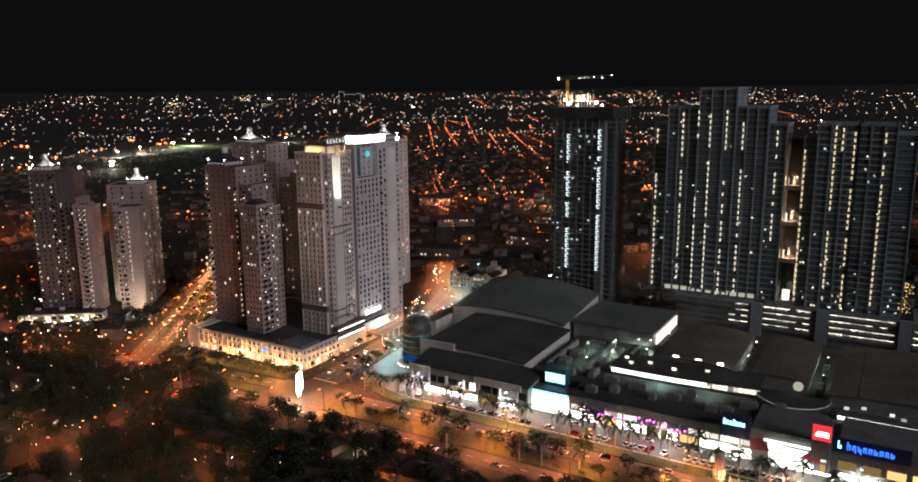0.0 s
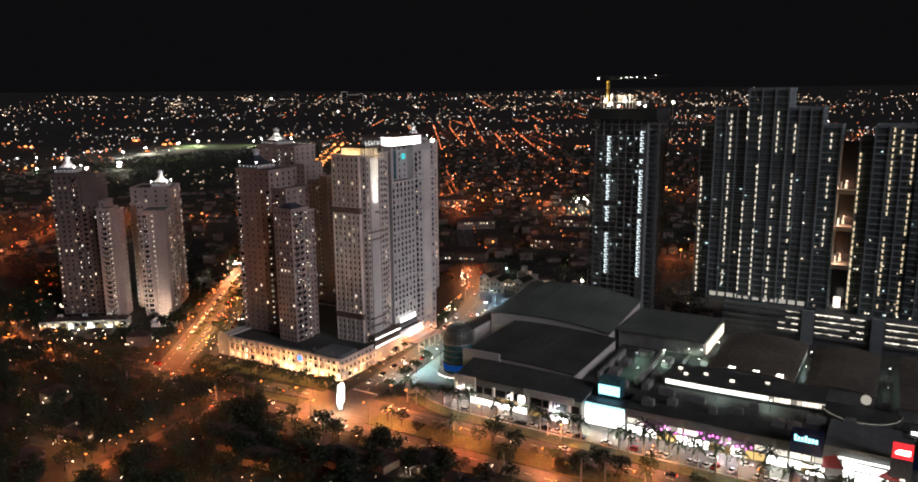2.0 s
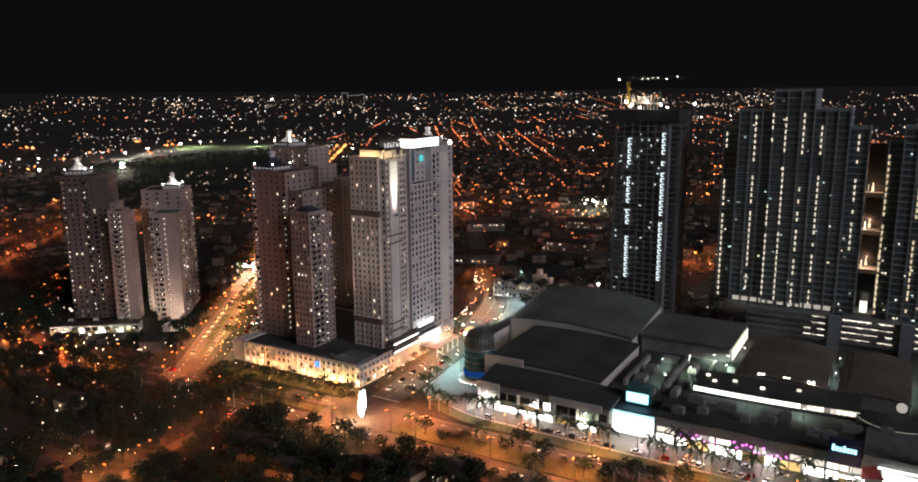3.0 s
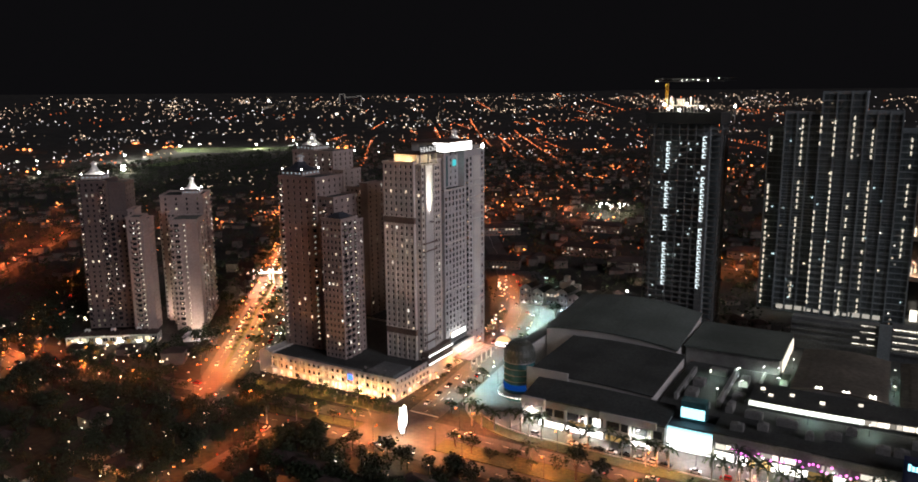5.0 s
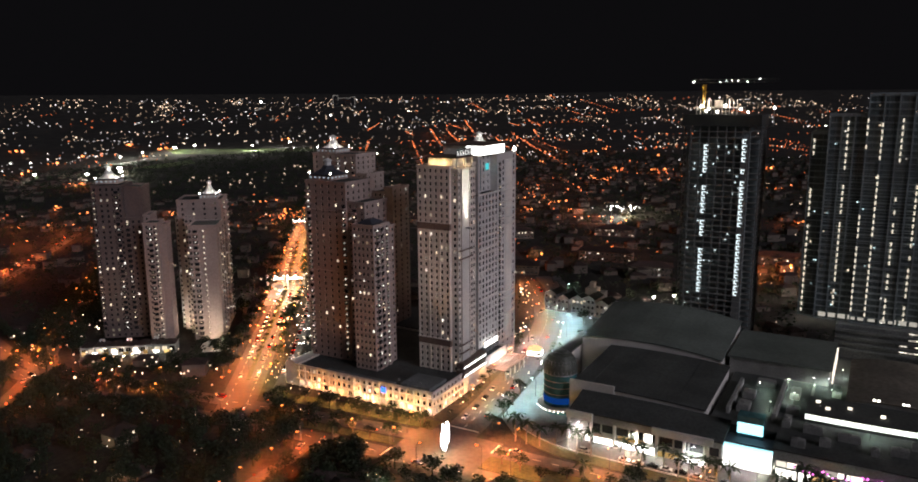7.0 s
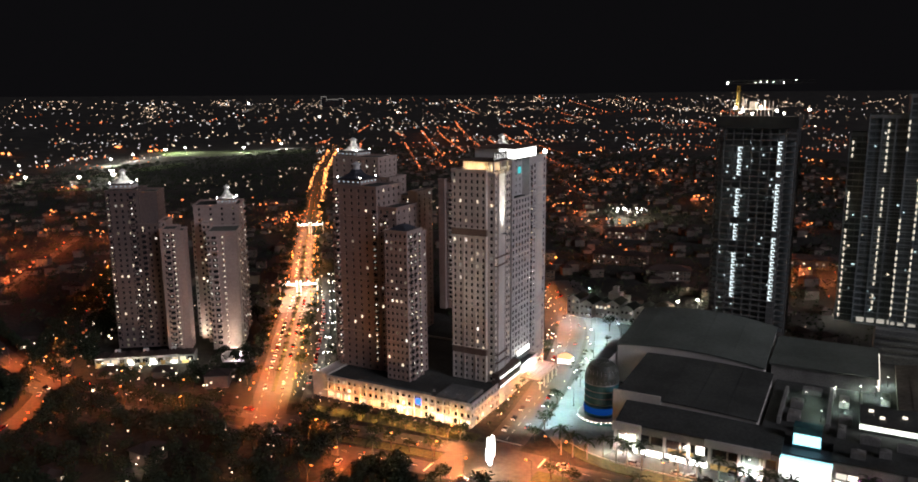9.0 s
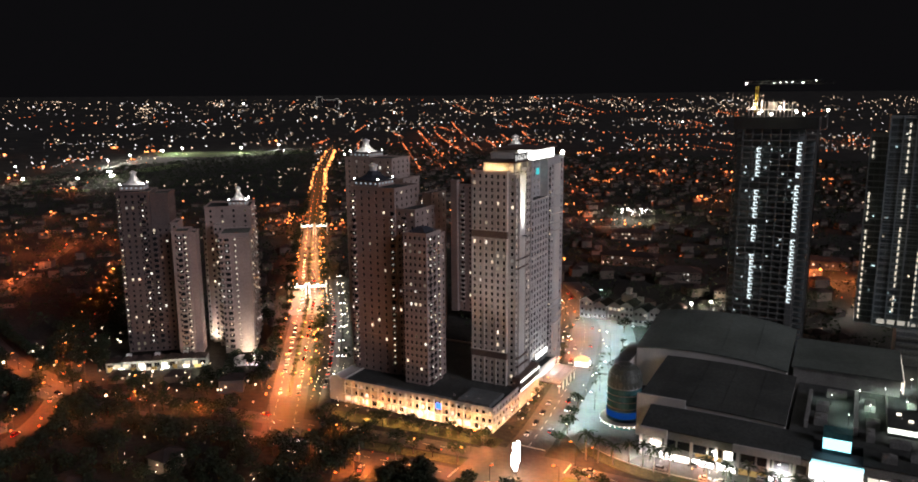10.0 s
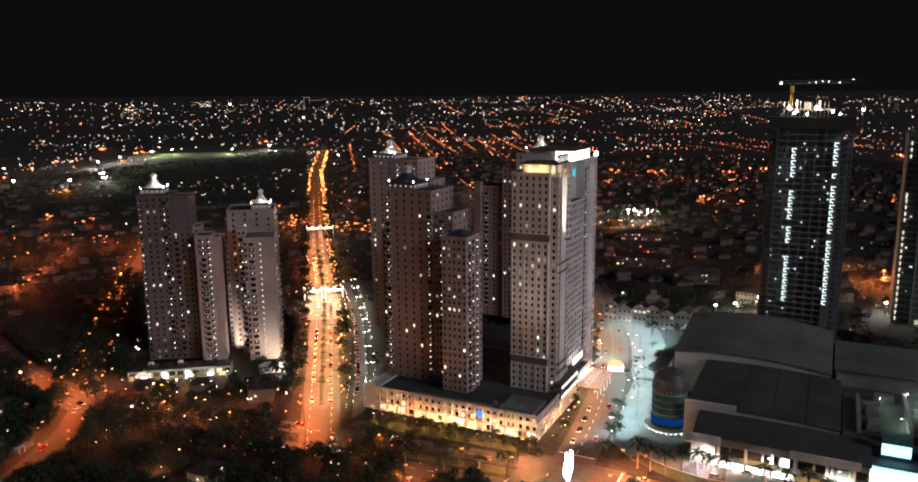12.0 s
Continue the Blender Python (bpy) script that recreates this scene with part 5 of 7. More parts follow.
# ---- tower under construction ----
ct = thing("construction_tower", -172, 443, 0, 0, "concrete tower under construction with lit hoist bays", "tower")
levels = 36
for k in range(levels):
    z = 12 + k * 3.2
    s = Shape()
    s.box(-14.5, 16.5, -12.3, 14, z, z + 0.35)
    s.box(-18.5, -14.5, -9, 10, z, z + 0.3)
    s.box(16.5, 21.5, -6, 13, z, z + 0.3)
    part("floor_slab", s, [CONCRETE], ct)
for x in (-18.3, -14.2, -9.5, -4.8, -0.3, 4.3, 8.8, 13, 16.2, 21.2):
    y0 = -12.0 if -14.4 < x < 16.4 else (-8.8 if x < 0 else -5.8)
    s = Shape()
    s.box(x - 0.35, x + 0.35, y0, y0 + 0.8, 12, 12 + levels * 3.2)
    part("column", s, [DARKCONC], ct)
for y in (-4, 2, 8, 12.5):
    s = Shape()
    s.box(21.0, 21.7, y - 0.35, y + 0.35, 12, 12 + levels * 3.2)
    part("column", s, [DARKCONC], ct)
# inner walls coloured pale teal-grey to imitate faintly lit floors
for a, b, c, d, z in ((-13.8, 15.8, -7.5, 13, 12 + levels * 3.2), (-17.8, -13.8, -5, 9.5, 120), (15.8, 20.2, -2.5, 12.5, 120)):
    s = Shape()
    s.box(a, b, c, d, 0, z)
    part("inner_wall", s, [GREENWALL], ct)
s = Shape()
s.box(-16.5, 17.5, -11.5, 13, 0, 12)
part("base", s, [CONCRETE], ct)
rr = random.Random(8)
bay = Shape()
bay.box(-1.1, 1.1, -0.1, 0, 2.0, 2.6)
bay.box(-1.1, -0.4, -0.1, 0, 0.3, 2.0)
bay.box(-0.4, 0.6, -0.1, 0, 0.2, 0.8)
bd = bay.data("lit_bay", [G_WORK])
for x, z0, z1, gaps in ((-5.7, 32, 117, ((58, 66), (74, 76.5), (95, 99))), (14.0, 32, 121, ((104, 107), (98, 101), (68, 70)))):
    for k in range(levels):
        z = 12 + k * 3.2 + 0.3
        if z0 < z < z1 and not any(a < z < b for a, b in gaps):
            part("lit_bay", bd, None, ct, "cold white lit hoist bay", pose(x, -12.35 if x < 10 else -12.35, z))
s = Shape()
s.box(12.4, 15.6, -12.25, -7.4, 12.1, 120)
part("hoist_shaft", s, [DARKCONC], ct)
for k in range(46):
    q = Shape()
    x, z = rr.uniform(-17, 15), 12 + 3.2 * rr.randrange(levels - 2) + 1.4
    q.box(x - 0.35, x + 0.35, -7.8, -7.52, z, z + 0.7)
    part("site_lamp", q, [G_WORK], ct)
top = 12 + levels * 3.2
s = Shape()
s.box(-19, 22, -13, 14.5, top, top + 6.2)
part("safety_screen", s, [NET], ct, "dark net screen round the top floors")
s = Shape()
for i in range(12):
    x = -12 + i * 1.9
    s.box(x - 0.15, x + 0.15, -11, -10.7, top + 6.2, top + 14)
    part("formwork_post", s, [CREAM], ct)
    s = Shape()
s.box(-13, 10, -11.2, 8, top + 9.5, top + 10)
s.box(-2.6, 0.4, -9, -4, top + 10, top + 13.6)
s.box(4.0, 5.0, -9, -8, top + 10, top + 14.5)
s.box(-6.5, -5.7, -9, -8, top + 10, top + 15)
part("formwork", s, [CREAM], ct, "pale formwork lit by site lamps")
mast = Shape()
for z in range(0, 14, 2):
    for a, b in (((-1, -1), (1, -1)), ((1, -1), (1, 1)), ((1, 1), (-1, 1)), ((-1, 1), (-1, -1))):
        mast.tube((a[0] * 0.6 - 9, a[1] * 0.6 - 8, top + 8 + z), (b[0] * 0.6 - 9, b[1] * 0.6 - 8, top + 10 + z), 0.09, 0.09, 4)
        mast.tube((a[0] * 0.6 - 9, a[1] * 0.6 - 8, top + 8 + z), (a[0] * 0.6 - 9, a[1] * 0.6 - 8, top + 10 + z), 0.12, 0.12, 4)
part("crane_mast", mast, [YELLOWSTEEL], ct, "yellow lattice crane mast")["kind"] = "stuff"
# jib coloured near black because it hangs unlit; only the mast stays yellow
jib = Shape()
for i in range(17):
    x = -16 + i * 2.6
    jib.tube((x, -8, top + 23), (x + 2.6, -8, top + 23), 0.12, 0.12, 4)
    jib.tube((x, -8, top + 24.6), (x + 2.6, -8, top + 24.6), 0.12, 0.12, 4)
    jib.tube((x, -8, top + 23), (x + 2.6, -8, top + 24.6), 0.09, 0.09, 4)
part("crane_jib", jib, [POLE], ct)["kind"] = "stuff"
for x, y, z, r in ((-10, -9.2, 10.5, 0.9), (-6, -10, 9, 0.7), (3, -11.5, 10.8, 0.8), (11, -11.5, 9, 0.8), (14.5, -11, 7.6, 0.6), (25, 9, 9.3, 0.8), (-14.5, -9, 23.4, 0.5), (13, -8.4, 23.4, 0.3), (-1, -8.4, 23.4, 0.22), (2, -8.4, 23.7, 0.25), (5, -8.4, 23.9, 0.22), (8, -8.4, 23.8, 0.25), (19, -8.4, 24.6, 0.3), (-7, -11, 8, 0.7), (-1, -11.3, 7.5, 0.7)):
    q = Shape()
    r *= 0.9
    q.turned(x, y, [(r * 0.3, top + z - r), (r * 0.85, top + z - r * 0.5), (r, top + z), (r * 0.85, top + z + r * 0.5), (r * 0.3, top + z + r)], 10)
    part("flood_lamp", q, [G_WHITE], ct)
for x, y, z, w_ in ((-8, -13, 12, 3200), (4, -13.5, 12, 2800), (-11, -10, 13, 500)):
    ob = new("site_floodlight", lamp_light("site_floodlight", "POINT", (1, 0.9, 0.7), w_, 0.5))
    ob.parent, ob.matrix_basis = ct, pose(x, y, top + z)
s = Shape()
s.tube((25, 9, top), (25, 9, top + 8), 0.3, 0.2, 6)
s.tube((21, 9, top - 2), (25, 9, top), 0.3, 0.3, 6)
part("lamp_bracket", s, [STEEL], ct)


# ---- lamps, street furniture ----
def street_lamp_model(name, label, mat_glow, light, height=10.0, arms=(1,), reach=2.2, second=None):
    t = thing(name, 0, 0, -60, 0, label, "street lamp", "street lamps")
    s = Shape()
    s.turned(0, 0, [(0.28, 0), (0.26, 0.4), (0.12, 0.5), (0.07, height)], 8)
    part("pole", s, [POLE], t)
    for a in arms:
        s = Shape()
        s.tube((0, 0, height - 0.2), (a * reach, 0, height + 0.3), 0.06, 0.05, 6)
        part("arm", s, [POLE], t)
        s = Shape()
        s.box(a * reach - 0.55, a * reach + 0.55, -0.28, 0.28, height + 0.18, height + 0.42)
        hd = part("lamp_head", s, [STEEL], t)
        s = Shape()
        s.box(a * reach - 0.5, a * reach + 0.5, -0.26, 0.26, height - 0.12, height + 0.17)
        part("lens", s, [mat_glow], hd)
        ob = new("lamp_light", second if second and a < 0 else light)
        ob.parent, ob.matrix_basis = t, pose(a * reach, 0, height - 0.25)
    return t


SP = lamp_light("sodium_light", "SPOT", SODIUM, 42000, 0.35, 155)
SPB = lamp_light("boulevard_light", "SPOT", (1.0, 0.17, 0.04), 60000, 0.35, 155)
SPW = lamp_light("white_light", "SPOT", WHITE, 30000, 0.35, 155)
SPC = lamp_light("cool_light", "SPOT", (0.7, 0.96, 1.0), 30000, 0.35, 155)
model_sodium = street_lamp_model("street_lamp", "tall steel street lamp with an orange sodium head", G_SODIUM, SP)
model_double = street_lamp_model("street_lamp", "double-armed street lamp with two orange sodium heads", G_SODIUM, SPB, 10, (1, -1), 3.4, lamp_light("boulevard_light", "SPOT", (1.0, 0.46, 0.17), 50000, 0.35, 155))
model_dim = street_lamp_model("street_lamp", "street lamp with an orange head among trees", G_SODIUM, lamp_light("sodium_light", "SPOT", (1.0, 0.17, 0.04), 42000, 0.35, 150))
model_lane = street_lamp_model("street_lamp", "low street lamp with an orange head on the housing lane", G_SODIUM, lamp_light("sodium_light", "SPOT", (1.0, 0.17, 0.04), 34000, 0.3, 140), 8)
model_far = street_lamp_model("street_lamp", "double-armed street lamp with two round orange heads", G_AMBER, lamp_light("boulevard_light", "SPOT", (1.0, 0.20, 0.045), 9000, 0.35, 150), 10, (1, -1), 3.4)
model_service = street_lamp_model("street_lamp", "white street lamp on the tree-lined service road", G_WHITE, lamp_light("white_light", "SPOT", WHITE, 3600, 0.35, 150), 7, (1, -1), 1.2)
model_blank = street_lamp_model("street_lamp", "forecourt lamp with a cold white head", G_COOL, lamp_light("cool_light", "SPOT", (0.55, 0.95, 1.0), 30000, 0.35, 155), 9)
model_white = street_lamp_model("street_lamp", "car park lamp with a white head", G_WHITE, SPW, 8.5)
model_roof = street_lamp_model("roof_lamp", "short roof lamp with a white head on the mall deck", G_WHITE, lamp_light("roof_light", "SPOT", (0.8, 1.0, 0.92), 1900, 0.3, 160), 4.5, (1,), 1.0)
model_cool = street_lamp_model("street_lamp", "forecourt lamp with a cold white head", G_COOL, SPC, 9)

for x, y, h in along(FAR_LANE, 38, -6.2, 12)[3:]:
    if -560 < x < -270 and int(x) % 2 or -215 < x < 60:
        copy_thing(model_sodium if x > -300 else model_dim, pose(x, y, 0, 0, 0, h + 90))
for x, y, h in along(NEAR_LANE, 36, -6.0, 24)[3:]:
    if x < -30 and not -265 < x < -225:
        copy_thing(model_sodium if x > -300 else model_dim, pose(x, y, 0, 0, 0, h + 90))
for k, (x, y, h) in enumerate(along(BOUL, 29, 0, 50)):
    if k > 24 and k % 2:
        continue
    copy_thing(model_double if k < 17 else model_far, pose(x, y, 0.2, 0, 0, h + 90))
for x, y, h in along(STREET, 30, 9.3, 55)[:9]:
    copy_thing(model_sodium, pose(x, y, 0, 0, 0, h - 90))
for x, y in ((-234, 300), (-231, 326), (-236, 350), (-237, 368), (-243, 392), (-251, 418), (-262, 446), (-240, 436), (-268, 400), (-255, 470), (-272, 474), (-283, 510)):
    copy_thing(model_cool if y > 360 else model_blank, pose(x, y, 0, 0, 0, 180))
for x in range(-196, 20, 24):
    copy_thing(model_white, pose(x, 287.5, 0.1, 0, 0, 90))
for x, y in ((-133, 352), (-118, 347), (-112, 370), (-126, 332), (-106, 372), (-122, 363), (-104, 358), (-107, 336), (-24, 388), (-24, 362), (-58, 372), (-58, 395), (-101, 388), (-88, 322), (-66, 322)):
    copy_thing(model_roof, pose(x, y, 11.4, 0, 0, 90))
for x, y, h in ((-264, 262, 0), (-221, 270, 180), (-243, 236.5, 90), (-262, 246, 0), (-220, 248, 180)):
    copy_thing(model_sodium, pose(x, y, 0.1, 0, 0, h))
for x, y, h in along(WEST, 33, 6.3, 10):
    copy_thing(model_dim, pose(x, y, 0, 0, 0, h - 90))
for x, y, h in along(LANE, 17, 3.8, 40):
    copy_thing(model_lane, pose(x, y, 0, 0, 0, h - 90))
for x, y, h in along(SERVICE, 27, -4.2, 30):
    copy_thing(model_service, pose(x, y, 0, 0, 0, h + 90))
for m_ in (model_service, model_lane, model_dim, model_far, model_blank, model_sodium, model_double, model_white, model_cool, model_roof):
    for o in (*m_.children_recursive, m_):
        bpy.data.objects.remove(o)

# wall washers in front of the podium
wash = lamp_light("wall_washer", "SPOT", (1.0, 0.62, 0.24), 11000, 0.3, 130)
up = Shape()
up.box(-0.4, 0.4, -0.25, 0.25, 0, 0.5)
up.box(-0.34, 0.34, 0.25, 0.3, 0.1, 0.45, 1)
upd = up.data("wall_washer", [STEEL, G_WHITE])
for k in range(13):
    x = -338 + k * 6.1
    wash = lamp_light("wall_washer", "SPOT", (1.0, 0.28, 0.07) if k < 5 else (1.0, 0.45, 0.17), (6000, 17000, 9000, 21000)[k % 4] * (0.4 if k < 5 else 1.0), 0.3, 100)
    ob = tagged(new("wall_washer", upd), "small ground floodlight washing the podium wall", "floodlight", "podium floodlights")
    ob.matrix_basis = pose(x, 277.4, 0.1)
    li = new("wall_washer_light", wash)
    li.matrix_basis = look((x, 277.2, 0.9), (x, 282, 2.2))
for y in (290, 300, 312):
    ob = tagged(new("wall_washer", upd), "small ground floodlight washing the podium wall", "floodlight", "podium floodlights")
    ob.matrix_basis = pose(-258.5, y, 0.1, 0, 0, 90)
    li = new("wall_washer_light", wash)
    li.matrix_basis = look((-258.6, y, 0.9), (-263, y, 2.6))
for y, w_ in ((342, 2600), (352, 2600)):
    ob = new("canopy_light", lamp_light("canopy_light", "POINT", (1.0, 0.7, 0.35), w_, 0.4))
    ob.matrix_basis = pose(-256, y, 4.4)

# glowing totem at the junction
tot = thing("sign_totem", -239.8, 253.2, 0.1, 20, "tall white sign at the crossing, its glare built as glowing bulges", "sign")
s = Shape()
s.box(-0.6, 0.6, -0.5, 0.5, 0, 1.2)
s.box(-0.4, 0.4, -0.35, 0.35, 1.2, 13.4)
part("frame", s, [STEEL], tot)
# rounded glowing bodies give the irregular outline of the sign's glare
for dx, dy, w_, z0, z1 in ((0.0, -0.45, 1.05, 1.6, 11.6), (0.95, 0.5, 0.9, 4.4, 13.6), (-1.0, 0.45, 0.8, 2.4, 8.6), (-0.7, 0.6, 0.55, 9.2, 12.6)):
    s = Shape()
    s.turned(dx, dy, [(w_ * 0.55, z0), (w_ * 0.9, z0 + 0.8), (w_, (z0 + z1) / 2), (w_ * 0.85, z1 - 1.0), (w_ * 0.4, z1)], 14)
    part("screen", s, [G_TOTEM], tot, "white glowing bulge shaped like the sign's glare")
ob = new("totem_light", lamp_light("totem_light", "POINT", (1.0, 0.6, 0.3), 12000, 1.5))
ob.matrix_basis = pose(-238.5, 250.5, 7)

# lit gateways over the boulevard
for (x, y), hh_, kind in (((-482, 428), 9.5, 1), ((-640, 636), 11, 2)):
    gw = thing("gateway", x, y, 0, 52 - 90 + 75, "white lit gateway arch across the boulevard", "gateway", "boulevard gateways")
    for sx in (-13.5, 13.5, -1.2, 1.2):
        s = Shape()
        s.box(sx - 0.5, sx + 0.5, -0.6, 0.6, 0, hh_)
        s.turned(sx, 0, [(0.9, hh_), (1.1, hh_ + 0.6), (0.3, hh_ + 2.2)], 8)
        part("pillar", s, [WHITEPAINT], gw)
    for sx in (-7.4, 7.4):
        s = Shape()
        s.box(sx - 5.6, sx + 5.6, -0.4, 0.4, hh_ - 1.6, hh_ - 0.4)
        s.box(sx - 5.4, sx + 5.4, -0.5, -0.4, hh_ - 1.4, hh_ - 0.6, 1)
        part("beam", s, [WHITEPAINT, G_SHOP], gw)
        for d in (-6, 0, 6):
            q = Shape()
            q.turned(sx + d, -0.5, [(0.2, hh_ + 0.2), (0.48, hh_ + 0.55), (0.48, hh_ + 0.9), (0.15, hh_ + 1.2)], 8)
            part("lamp", q, [G_WHITE], gw)
    ob = new("gateway_light", lamp_light("gateway_light", "POINT", (1, 0.92, 0.78), 50000 if kind == 1 else 14000, 0.6))
    ob.parent, ob.matrix_basis = gw, pose(0, -6, hh_ + 2)

for x, y in ((-690, 655), (-680, 640), (-604, 668), (-596, 650), (-700, 672), (-588, 690)):
    ob = new("junction_light", lamp_light("junction_light", "POINT", (1.0, 0.22, 0.05), 22000, 0.5))
    ob.matrix_basis = pose(x, y, 9)
    s = Shape()
    s.turned(0, 0, [(0.14, 0), (0.1, 9.2)], 6)
    s.turned(0, 0, [(0.4, 9.2), (0.9, 9.6), (0.7, 10.2)], 8, 1)
    solid("street_lamp", s, [POLE, G_SODIUM], "sodium street lamp by the boulevard junction", "street lamp", "street lamps", x=x, y=y)

# ---- houses ----
def clear(x, y, gap):
    """Whether a place lies off the roads and off the large buildings."""
    for pts, w in ((FAR_LANE, 6), (NEAR_LANE, 6), (BOUL, 13), (SERVICE, 5), (STREET, 10), (WEST, 6.5), (LANE, 4.5)):
        for (ax, ay), (bx, by) in zip(pts, pts[1:]):
            dx, dy = bx - ax, by - ay
            t = max(0, min(1, ((x - ax) * dx + (y - ay) * dy) / (dx * dx + dy * dy)))
            if math.hypot(x - ax - t * dx, y - ay - t * dy) < w + gap:
                return False
    for x0, x1, y0, y1 in ((-352, -255, 276, 400), (-232, 80, 272, 462), (-300, -205, 400, 500), (-410, -340, 366, 396), (-366, -306, 424, 452), (-266, -218, 236, 276)):
        if x0 - gap < x < x1 + gap and y0 - gap < y < y1 + gap:
            return False
    for cx, cy, r in ((-478, 296, 34), (-446, 328, 30)):
        if math.hypot(x - cx, y - cy) < r + gap:
            return False
    return True


hr = random.Random(21)


def house_model(w, d, h, storeys):
    t = thing("house", 0, 0, -80, 0, "", "house", "houses by the main road")
    s = Shape()
    pn = []
    facade(s, (-w / 2, -d / 2, 0), (1, 0, 0), w, 0, h, 3, 3.1, 1.3, 1.3, 0.2, pn, lit=0.16)
    facade(s, (w / 2, -d / 2, 0), (0, 1, 0), d, 0, h, 3, 3.1, 1.3, 1.3, 0.2, pn, lit=0.12)
    facade(s, (w / 2, d / 2, 0), (-1, 0, 0), w, 0, h, 0, 3, 1, 1, 0, pn)
    facade(s, (-w / 2, d / 2, 0), (0, -1, 0), d, 0, h, 0, 3, 1, 1, 0, pn)
    part("wall", s, [HOUSE], t)
    s = Shape()
    s.hip(-w / 2, w / 2, -d / 2, d / 2, h, d * 0.26, 0, 0.9)
    part("roof", s, [TILE], t)
    s = Shape()
    s.box(-w / 2 + 0.8, -w / 2 + 3.6, -d / 2 - 2.6, -d / 2, 2.6, 2.85)
    s.box(-w / 2 + 0.9, -w / 2 + 1.15, -d / 2 - 2.5, -d / 2 - 2.25, 0, 2.6)
    s.box(-w / 2 + 3.2, -w / 2 + 3.45, -d / 2 - 2.5, -d / 2 - 2.25, 0, 2.6)
    part("porch", s, [PALE], t)
    s = Shape()
    s.box(w / 2 - 2.4, w / 2 - 1.4, -d / 2 - 0.06, -d / 2, 0, 2.1)
    part("door", s, [BROWN], t)
    hang_windows(t, pn, 5)
    return t


MODELS = [house_model(11, 9, 6.2, 2), house_model(13, 10, 6.4, 2), house_model(9, 11, 3.4, 1), house_model(15, 11, 6.4, 2), house_model(12, 8, 3.4, 1)]
LABELS = ["two-storey plaster house with a dark hipped tile roof", "wide plaster house with a dark hipped tile roof", "small bungalow with a dark tile roof",
          "large villa with a dark hipped tile roof", "low plaster bungalow with a dark tile roof"]
spots = []
for i in range(900):
    x, y = hr.uniform(-600, 20), hr.uniform(105, 232)
    if x < -380 and y < 150:
        continue
    if clear(x, y, 7) and all(math.hypot(x - a, y - b) > 16.5 for a, b in spots) and not (-312 < x < -196 and 180 < y < 234):
        spots.append((x, y))
for x, y in spots[:46]:
    k = hr.randrange(5)
    ob = copy_thing(MODELS[k], pose(x, y, 0, 0, 0, hr.choice((0, 0, 90, 12, -14))))
    ob["label"] = LABELS[k]
for m_ in MODELS:
    for o in (*m_.children_recursive, m_):
        bpy.data.objects.remove(o)
for x, y, turn, blocks in ((-250, 204, 10, ((0, 0, 20, 12, 5), (-15, 6, 14, 10, 4), (13, -7, 14, 10, 4))), (-206, 214, -8, ((0, 0, 16, 11, 5), (12, 8, 12, 9, 4))), (-146, 216, 4, ((0, 0, 18, 11, 5), (-13, 5, 11, 9, 4)))):
    t = thing("clubhouse", x, y, 0, turn, "dark clubhouse with several small hipped roofs among trees", "house", "clubhouses")
    for cx, cy, w_, d_, h in blocks:
        s = Shape()
        s.box(cx - w_ / 2, cx + w_ / 2, cy - d_ / 2, cy + d_ / 2, 0, h)
        part("wall", s, [HOUSE], t)
        s = Shape()
        s.hip(cx - w_ / 2, cx + w_ / 2, cy - d_ / 2, cy + d_ / 2, h, 3.2, 0, 1.4)
        part("roof", s, [TILE], t)
ob = new("courtyard_lamp", lamp_light("courtyard_lamp", "POINT", (0.7, 0.95, 0.9), 2600, 0.4))
ob.matrix_basis = pose(-243, 212, 5.5)

# porch lamps of the houses by the main road
porch = lamp_light("porch_lamp", "POINT", (1.0, 0.26, 0.07), 3600, 0.2)
white_porch = lamp_light("porch_lamp", "POINT", (1.0, 0.8, 0.6), 700, 0.2)
bulb = Shape()
bulb.turned(0, 0, [(0.05, -0.14), (0.14, -0.05), (0.14, 0.08), (0.05, 0.16)], 8)
for k, (x, y) in enumerate(spots[:46] + [(-245, 189), (-232, 190), (-240, 224), (-214, 190), (-160, 200), (-312, 213), (-318, 206), (-308, 182), (-300, 184), (-323, 172), (-303, 166), (-325, 176), (-350, 166), (-381, 198), (-272, 167), (-225, 190), (-249, 185), (-213, 197), (-440, 214), (-356, 250), (-348, 250), (-411, 243), (-443, 271)]):
    dx, dy = hr.uniform(-8, 8), -hr.uniform(6, 8.5)
    bt = tagged(new("porch_lamp", bulb.data("porch_lamp", [G_WHITE])), "small lit porch lamp by a house wall", "lamp", "porch lamps")
    bt.matrix_basis = pose(x + dx, y + dy, 3.0)
    ob = new("porch_lamp_light", porch if k % 3 else white_porch)
    ob.matrix_basis = pose(x + dx, y + dy - 0.5, 2.9)

